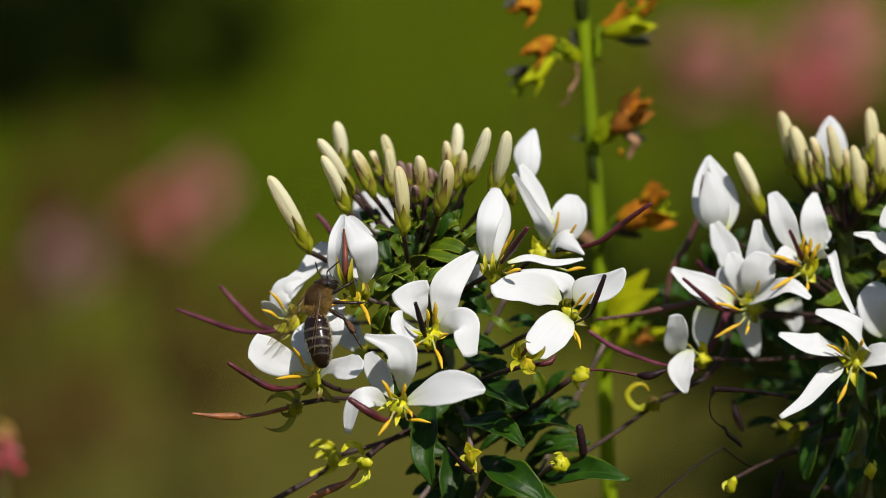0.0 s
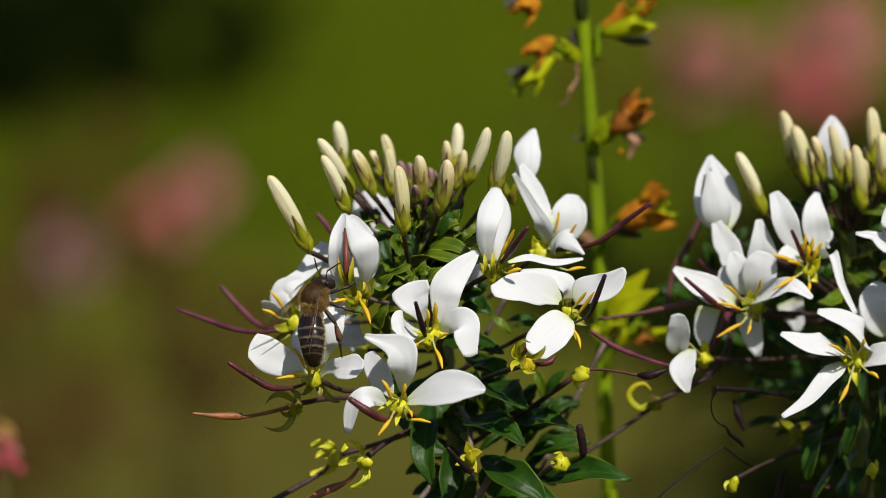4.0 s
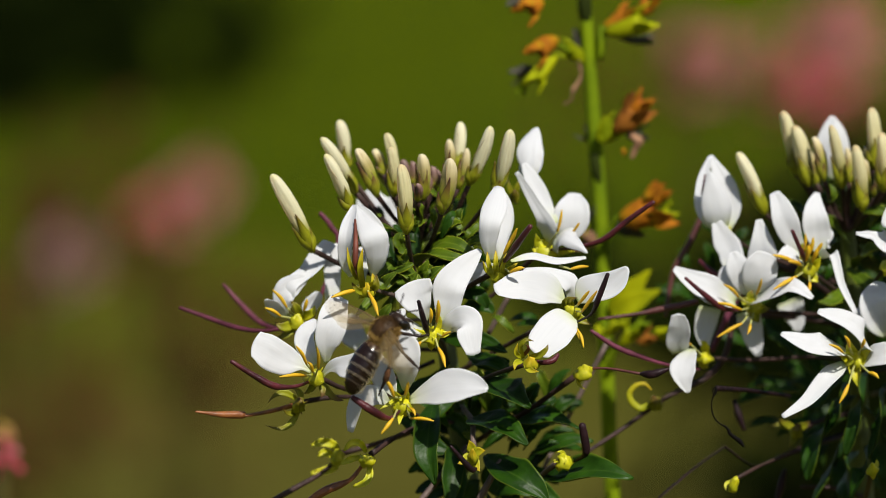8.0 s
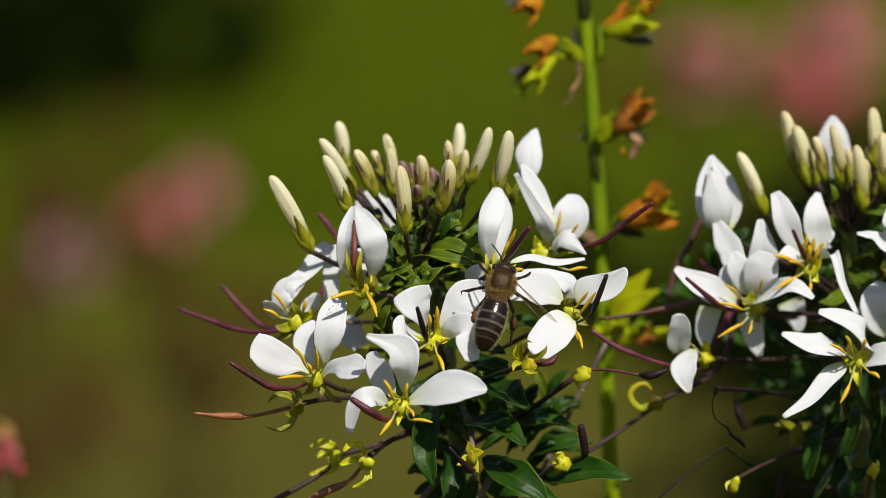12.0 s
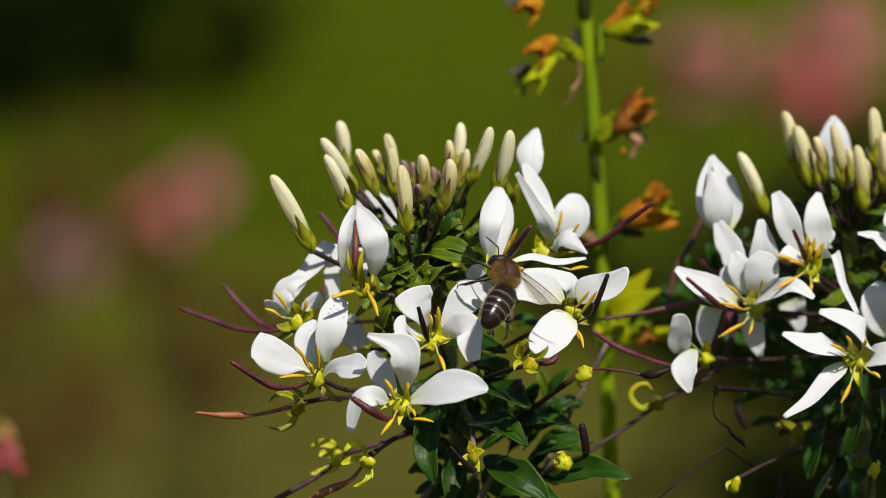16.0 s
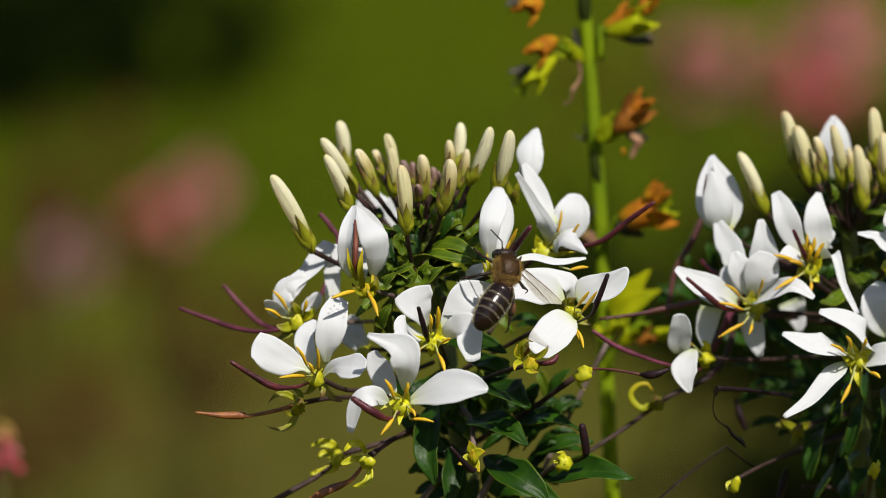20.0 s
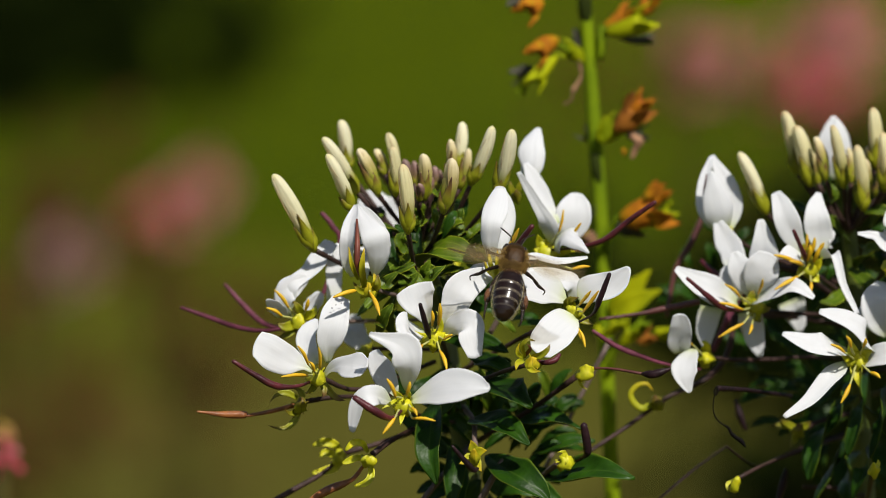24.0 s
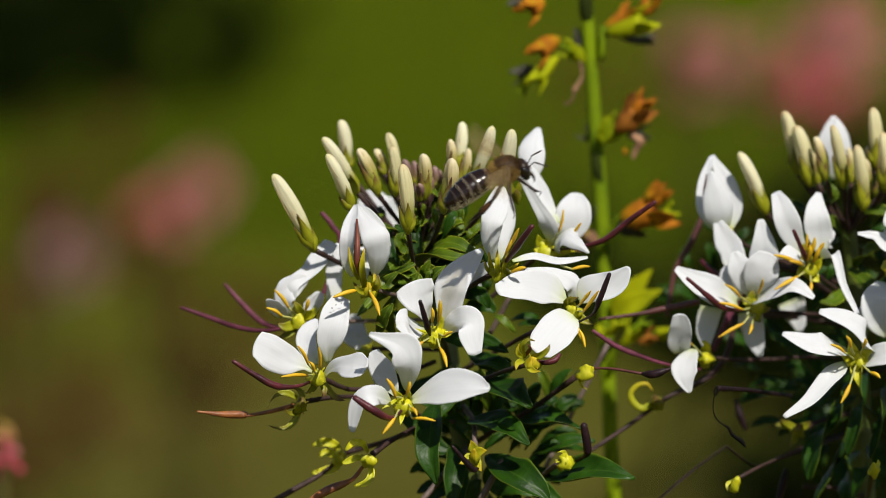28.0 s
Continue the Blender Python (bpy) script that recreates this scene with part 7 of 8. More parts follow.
    part("pedicel", tube([(37.6, 6.2, -27), (42, 10.9, -30.3), (46.8, 15, -29), (56.7, 24.3, -27.3)], [0.14, 0.14, 0.2, 0.3], 7, 20), PISTIL_DARK, pl)
    part("pedicel", tube([(48.4, 14.6, -33.7), (53.9, 16.5, -34.3), (57.5, 23.3, -36.5)], [0.3, 0.3, 0.35], 7), PEDICEL, pl)

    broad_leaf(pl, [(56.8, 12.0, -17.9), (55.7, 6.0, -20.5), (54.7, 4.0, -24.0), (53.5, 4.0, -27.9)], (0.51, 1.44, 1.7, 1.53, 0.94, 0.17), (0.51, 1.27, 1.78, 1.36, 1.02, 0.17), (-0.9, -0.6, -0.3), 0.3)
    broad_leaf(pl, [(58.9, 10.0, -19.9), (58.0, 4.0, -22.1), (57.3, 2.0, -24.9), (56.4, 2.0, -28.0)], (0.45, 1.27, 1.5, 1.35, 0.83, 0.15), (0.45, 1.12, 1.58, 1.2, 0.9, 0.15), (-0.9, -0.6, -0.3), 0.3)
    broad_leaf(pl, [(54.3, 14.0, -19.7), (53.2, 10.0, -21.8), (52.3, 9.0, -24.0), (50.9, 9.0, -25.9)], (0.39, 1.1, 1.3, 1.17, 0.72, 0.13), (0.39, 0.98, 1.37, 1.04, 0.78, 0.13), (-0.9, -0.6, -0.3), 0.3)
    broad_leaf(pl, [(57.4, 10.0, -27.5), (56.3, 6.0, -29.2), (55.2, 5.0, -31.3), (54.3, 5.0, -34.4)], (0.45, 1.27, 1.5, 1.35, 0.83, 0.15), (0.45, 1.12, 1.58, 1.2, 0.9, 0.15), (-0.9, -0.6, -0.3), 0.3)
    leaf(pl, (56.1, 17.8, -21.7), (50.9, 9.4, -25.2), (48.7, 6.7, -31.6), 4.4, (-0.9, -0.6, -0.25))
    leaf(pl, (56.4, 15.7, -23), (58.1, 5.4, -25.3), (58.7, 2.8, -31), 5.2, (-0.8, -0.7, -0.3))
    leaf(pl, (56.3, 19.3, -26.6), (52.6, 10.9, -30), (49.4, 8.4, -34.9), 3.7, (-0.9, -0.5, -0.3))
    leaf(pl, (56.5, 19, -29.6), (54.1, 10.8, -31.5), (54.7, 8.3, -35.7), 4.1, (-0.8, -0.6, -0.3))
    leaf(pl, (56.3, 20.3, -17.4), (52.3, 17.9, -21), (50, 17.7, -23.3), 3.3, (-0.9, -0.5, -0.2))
    leaf(pl, (55.4, 19.6, -5), (56.6, 15.8, -2.4), (58.7, 13.9, -1.4), 2.7, (0.2, -0.8, 0.8), LEAF_BRIGHT)
    leaf(pl, (55, 20, -1.3), (52.9, 17.2, 1.3), (51.9, 16.4, 2.9), 1.6, (0, -0.8, 0.8), LEAF_BRIGHT)
    leaf(pl, (54.6, 19.7, -4.3), (56.5, 14.5, -6), (58.7, 13.3, -7.4), 2.5, (0, -0.8, 0.8), LEAF_BRIGHT)
    leaf(pl, (54.6, 19.4, -6.6), (52.8, 15.2, -8.4), (50.4, 14.2, -8.6), 2.1, (0, -0.8, 0.8), LEAF_BRIGHT)
    leaf(pl, (51.9, 14.6, 4.6), (52.4, 13.7, 5.8), (51.8, 13.8, 7.3), 1, (0, -0.8, 0.8), LEAF_BRIGHT)
    inner_leaves(pl, 44, 55.5, 1.0, 6, 7, 18, 34, 21, [LEAF_BRIGHT, LEAF, LEAF])
    inner_leaves(pl, 90, 58, -22, 14, 13, 26, 46, 22, [LEAF], 40, 95)
    inner_leaves(pl, 26, 38, -9, 7, 7, 32, 44, 23, [LEAF], 30, 70)
    shading_side(pl)
    return pl


second = second_plant()


# ---- the honeybee ----
def ball(centre, radii, n=14, m=10):
    """A closed ellipsoid in bee space (mm), as geometry at its own origin."""
    verts, faces, uvs = [], [], []
    for i in range(m + 1):
        a = math.pi * min(max(i / m, 0.02), 0.98)
        for j in range(n):
            q = 2 * math.pi * j / n
            verts.append((centre[0] + radii[0] * math.sin(a) * math.cos(q), centre[1] + radii[1] * math.cos(a), centre[2] + radii[2] * math.sin(a) * math.sin(q)))
            uvs.append((i / m, j / n))
    for i in range(m):
        for j in range(n):
            k = (j + 1) % n
            faces.append((i * n + j, i * n + k, (i + 1) * n + k, (i + 1) * n + j))
    faces.append(tuple(range(n - 1, -1, -1)))
    faces.append(tuple(m * n + j for j in range(n)))
    return verts, faces, uvs


def mm(geo):
    return [Vector(v) * 0.001 for v in geo[0]], geo[1], geo[2]


def rod(points, radii, sides=7, steps=12, flat=1.0):
    """tube() in bee space."""
    geo = tube(points, radii, sides, steps, flat)
    return [Vector((v[0], v[1], v[2] - 0.85)) for v in geo[0]], geo[1], geo[2]


def hairs(spots, length, width, seed, lean=0.4):
    """Short tapering hairs; spots: (place, outward direction) in mm."""
    rng = random.Random(seed)
    verts, faces = [], []
    for p, d in spots:
        d = Vector(d) + Vector((rng.gauss(0, lean), rng.gauss(0, lean) - 0.3, rng.gauss(0, lean)))
        d.normalize()
        s = d.cross(Vector((rng.gauss(0, 1), rng.gauss(0, 1), rng.gauss(0, 1)))).normalized() * width / 2
        p, h = Vector(p), length * rng.uniform(0.6, 1.2)
        k = len(verts)
        verts += [(p - s) * 0.001, (p + s) * 0.001, (p + d * h) * 0.001]
        faces.append((k, k + 1, k + 2))
    return verts, faces, []


def wing_geo(length, width, side):
    """A wing lying along +x*side: membrane and its veins."""
    edge = []
    n = 16
    for i in range(n + 1):
        u = i / n
        lead = 0.32 * width * math.sin(math.pi * u ** 0.7) ** 0.7 * 0.5 + 0.02
        trail = -width * (0.1 + 0.85 * math.sin(math.pi * min(1, u ** 1.25 * 0.98)) ** 0.8) * (1 - 0.1 * u)
        if u > 0.93:
            trail *= max(0.15, (1 - u) / 0.07)
            lead *= max(0.15, (1 - u) / 0.07)
        edge.append((u * length, lead, trail))
    verts, faces, uvs = [], [], []
    for z in (0.012, -0.012):
        for x, a, b in edge:
            for k in range(5):
                y = a + (b - a) * k / 4
                verts.append(Vector((side * x, y, z + 0.06 * math.sin(3 * x / length + k))) * 0.001)
                uvs.append((x / length, k / 4))
    half = len(edge) * 5
    for i in range(n):
        for k in range(4):
            a = i * 5 + k
            faces.append((a, a + 5, a + 6, a + 1))
            faces.append((half + a, half + a + 1, half + a + 6, half + a + 5))
    veins = [rod([(0, 0, 0), (side * length * 0.5, edge[8][1], 0.03), (side * length * 0.97, edge[15][1] * 0.6, 0)], [0.07, 0.055, 0.03], 5, 10)]
    for f, g in ((0.25, 0.3), (0.75, 0.65)):
        x0, x1 = length * 0.08, length * (0.9 - 0.25 * f)
        i1 = int(x1 / length * n)
        y1 = edge[i1][1] + (edge[i1][2] - edge[i1][1]) * g
        veins.append(rod([(0, 0, 0), (side * (x0 + x1) / 2, y1 * 0.6, 0.03), (side * x1, y1, 0)], [0.025, 0.018, 0.012], 4, 8))
    for u in (0.5,):
        i1 = int(u * n)
        a, b = edge[i1][1], edge[i1][1] + (edge[i1][2] - edge[i1][1]) * 0.55
        veins.append(rod([(side * u * length, a, 0.02), (side * (u + 0.04) * length, b, 0.02)], [0.035, 0.03], 4, 4))
    return (verts, faces, uvs), merge(*veins)


def banded():
    """Abdomen colour: dark plates with pale hair bands at the front of each."""
    nt = ABDOMEN.node_tree
    bs = nt.nodes["Principled BSDF"]
    tc = nt.nodes.new("ShaderNodeTexCoord")
    sep = nt.nodes.new("ShaderNodeSeparateXYZ")
    nt.links.new(tc.outputs["UV"], sep.inputs[0])
    n = nt.nodes.new("ShaderNodeTexNoise")
    n.inputs["Scale"].default_value = 2500
    nt.links.new(tc.outputs["Object"], n.inputs["Vector"])
    add = nt.nodes.new("ShaderNodeMath")
    add.operation = "MULTIPLY_ADD"
    nt.links.new(n.outputs["Fac"], add.inputs[0])
    add.inputs[1].default_value = 0.02
    nt.links.new(sep.outputs["X"], add.inputs[2])
    r = nt.nodes.new("ShaderNodeValToRGB")
    dark, pale, amber = (0.012, 0.006, 0.004, 1), (0.085, 0.068, 0.05, 1), (0.05, 0.024, 0.01, 1)
    stops = [(0.0, amber), (0.06, amber), (0.13, dark), (0.31, dark), (0.335, pale), (0.345, pale), (0.375, dark), (0.48, dark), (0.505, pale), (0.52, pale), (0.55, dark),
             (0.64, dark), (0.665, pale), (0.675, pale), (0.7, dark), (0.78, dark), (0.8, (0.05, 0.04, 0.03, 1)), (0.82, dark), (1.0, dark)]
    while len(r.color_ramp.elements) < len(stops):
        r.color_ramp.elements.new(0.5)
    for e, (pos, col) in zip(r.color_ramp.elements, stops):
        e.position, e.color = pos, col
    nt.links.new(add.outputs[0], r.inputs["Fac"])
    nt.links.new(r.outputs["Color"], bs.inputs["Base Color"])


def honeybee():
    banded()
    rng = random.Random(9)
    bee = thing("honeybee", (0, 0, 0), "brown honeybee with furry thorax and pale-banded dark abdomen", "bee")
    # abdomen: overlapping plates
    rings, sides = [], 20
    verts, faces, uvs = [], [], []
    m = 44
    for i in range(m + 1):
        u = i / m
        r = 1.84 * max(0.0, math.sin(math.pi * (0.09 + 0.91 * u) ** 0.92)) ** 0.4
        seg = (u * 5.7) % 1.0
        r *= 1 + 0.05 * (seg - 0.5)
        r = max(r, 0.08)
        y = 0.1 - 7.0 * u
        drop = -0.9 * u * u
        for j in range(sides):
            q = 2 * math.pi * j / sides
            verts.append((r * math.cos(q), y, drop + r * 0.86 * math.sin(q)))
            uvs.append((u, j / sides))
        rings.append((y, r, drop))
    for i in range(m):
        for j in range(sides):
            k = (j + 1) % sides
            faces.append((i * sides + j, (i + 1) * sides + j, (i + 1) * sides + k, i * sides + k))
    faces.append(tuple(range(sides)))
    faces.append(tuple(m * sides + j for j in range(sides - 1, -1, -1)))
    abdomen = part("abdomen", mm((verts, faces, uvs)), ABDOMEN, bee, label="dark glossy abdomen with pale bands")
    spots = []
    for band in (0.34, 0.515, 0.675):
        y, r, drop = rings[int(band * m)]
        for _ in range(90):
            q = rng.random() * 6.283
            spots.append(((r * math.cos(q), y + rng.gauss(0, 0.08), drop + r * 0.86 * math.sin(q)), (math.cos(q) * 0.5, -1.0, math.sin(q) * 0.5)))
    for _ in range(220):
        y, r, drop = rings[rng.randint(0, 4)]
        q = rng.random() * 6.283
        spots.append(((r * math.cos(q), y, drop + r * 0.86 * math.sin(q)), (math.cos(q) * 0.8, -0.5, math.sin(q) * 0.8)))
    for _ in range(2600):
        u = rng.uniform(0.0, 0.95)
        y, r, drop = rings[int(u * m)]
        q = rng.choice((-0.45, math.pi + 0.45)) + rng.gauss(0, 0.32)
        spots.append(((r * math.cos(q), y, drop + r * 0.86 * math.sin(q)), (math.cos(q), -0.4, math.sin(q))))
    tagged(part("band_hair", hairs(spots, 0.38, 0.017, 1, 0.3), FUR_PALE, abdomen, smooth=False), kind="stuff")
    thorax = part("thorax", mm(ball((0, 2.1, 0.1), (1.72, 2.0, 1.6), 20, 14)), FUR_DARK, bee, label="brown furry thorax with golden fringe")
    spots, fringe = [], []
    for _ in range(15000):
        d = Vector((rng.gauss(0, 1), rng.gauss(0, 1), rng.gauss(0, 1))).normalized()
        bare = d.z > 0.3 and abs(d.x) < 0.48 and -0.5 < d.y < 0.4
        if bare and rng.random() < 0.9:
            continue
        spot = ((1.7 * d.x, 2.1 + 1.98 * d.y, 0.1 + 1.58 * d.z), tuple(d))
        edge = d.y < -0.42 or d.z < -0.05 or abs(d.x) > 0.68
        (fringe if edge and rng.random() < 0.8 else spots).append(spot)
    tagged(part("fur", hairs(spots, 0.34, 0.019, 2, 0.35), FUR, thorax, smooth=False), kind="stuff")
    tagged(part("fringe", hairs(fringe, 0.62, 0.018, 4, 0.4), FUR_GOLD, thorax, label="golden hair fringe", smooth=False), kind="stuff")
    part("waist", mm(ball((0, 0.1, -0.1), (0.9, 0.6, 0.8), 10, 6)), CHITIN, bee)
    head = part("head", mm(ball((0, 4.3, -0.85), (1.45, 0.85, 1.35))), CHITIN, bee, label="dark head with large eyes")
    spots = []
    for _ in range(900):
        d = Vector((rng.gauss(0, 1), rng.gauss(0, 1), rng.gauss(0, 1))).normalized()
        spots.append(((1.42 * d.x, 4.3 + 0.82 * d.y, -0.85 + 1.32 * d.z), tuple(d)))
    tagged(part("fur", hairs(spots, 0.3, 0.018, 3), FUR, head, smooth=False), kind="stuff")
    for sx in (-1, 1):
        part("eye", mm(ball((sx * 1.15, 4.3, -0.85), (0.45, 0.62, 1.05), 12, 8)), EYE_BLACK, head)
        part("antenna", rod([(sx * 0.4, 5.0, -0.6), (sx * 0.8, 5.8, 0.0), (sx * 1.0, 6.0, 0.0), (sx * 1.7, 6.8, -0.3), (sx * 2.2, 7.3, -0.5)], [0.08, 0.08, 0.1, 0.1, 0.1, 0.08], 6, 16), CHITIN, head)
    part("tongue", rod([(0, 5.0, -1.7), (0, 5.2, -2.6), (0, 5.0, -3.2)], [0.25, 0.15, 0.06], 6, 6), CHITIN, head)
    # legs
    legs = (((0.8, 3.0, -1.0), (2.2, 4.2, -1.8), (2.7, 4.9, -2.6), (3.0, 5.6, -2.9), 0.24),
            ((0.9, 2.1, -1.1), (3.0, 2.2, -2.0), (4.0, 2.4, -3.2), (4.9, 2.6, -3.8), 0.26),
            ((0.9, 1.2, -1.1), (2.9, 0.2, -2.2), (4.0, -1.4, -3.2), (4.9, -3.0, -3.9), 0.3))
    limbs = []
    for sx in (-1, 1):
        for i, (a, b, c, d, r) in enumerate(legs):
            pts = [(sx * p[0], p[1], p[2]) for p in (a, b, c, d)]
            lg = part("leg", rod(pts[:2], [r * 0.8, r * 1.05, r * 0.75], 7, 6), CHITIN, bee, Vector(pts[0]) * 0.001)
            limbs.append((lg, sx, i, Vector(pts[0]) * 0.001))
            part("shin", rod(pts[1:3], [r * 0.6, r * (1.3 if i == 2 else 0.9), r * (1.5 if i == 2 else 0.75)], 7, 6), CHITIN, lg)
            part("foot", rod([pts[2], pts[3], (pts[3][0], pts[3][1] - 0.3, pts[3][2] - 0.5)], [r * 0.95, r * 0.45, r * 0.32, r * 0.22], 6, 8), CHITIN, lg)
            if i == 2:
                p0, p1 = Vector(pts[1]).lerp(Vector(pts[2]), 0.25), Vector(pts[1]).lerp(Vector(pts[2]), 1.0)
                out = Vector((sx * 0.22, 0, 0.08))
                part("pollen_basket", rod([tuple(p0 + out), tuple(p1 + out)], [0.15, 0.32, 0.4, 0.34, 0.2], 9, 10), POLLEN, lg)
    wings = []
    for sx in (-1, 1):
        for name, ln, w, y in (("forewing", 8.2, 2.7, 2.6), ("hindwing", 5.6, 1.9, 1.7)):
            membrane, veins = wing_geo(ln, w, sx)
            root = Vector((sx * 1.45, y, 1.15)) * 0.001
            wg = part(name, ([v + root for v in membrane[0]], membrane[1], membrane[2]), WING, bee, root, "clear veined wing")
            part("vein", ([v + root for v in veins[0]], veins[1], veins[2]), WING_VEIN, wg)
            wings.append((wg, sx, name == "hindwing", root))
    return bee, wings, abdomen, limbs


bee, bee_wings, bee_abdomen, bee_legs = honeybee()


# ---- what moves ----
def stance(place, ahead, back):
    """A bee's pose from its waist (mm), the way it heads and the way its back faces."""
    f = Vector(ahead).normalized()
    b = Vector(back)
    b = (b - b.dot(f) * f).normalized()
    r = f.cross(b)
    m = Matrix((r, f, b)).transposed().to_4x4()
    m.translation = at(place)
    return m


def wing_pose(root, sx, sweep, stroke, pitch=0.0):
    """sweep: degrees that the wing lies back; stroke: degrees up."""
    m = Matrix.Rotation(radians(-sx * sweep), 4, "Z") @ Matrix.Rotation(radians(-sx * stroke), 4, "Y") @ Matrix.Rotation(radians(pitch), 4, "X")
    return Matrix.Translation(root) @ m


def sway(base, height, rows):
    """Poses of a plant that leans on its foot; rows: (seconds, mm to the side, mm up)."""
    return [(t, Matrix.Translation(Vector(base) + Vector((0, 0, up * 0.001))) @ Matrix.Rotation(math.atan2(side * 0.001, height), 4, "Y")) for t, side, up in rows]


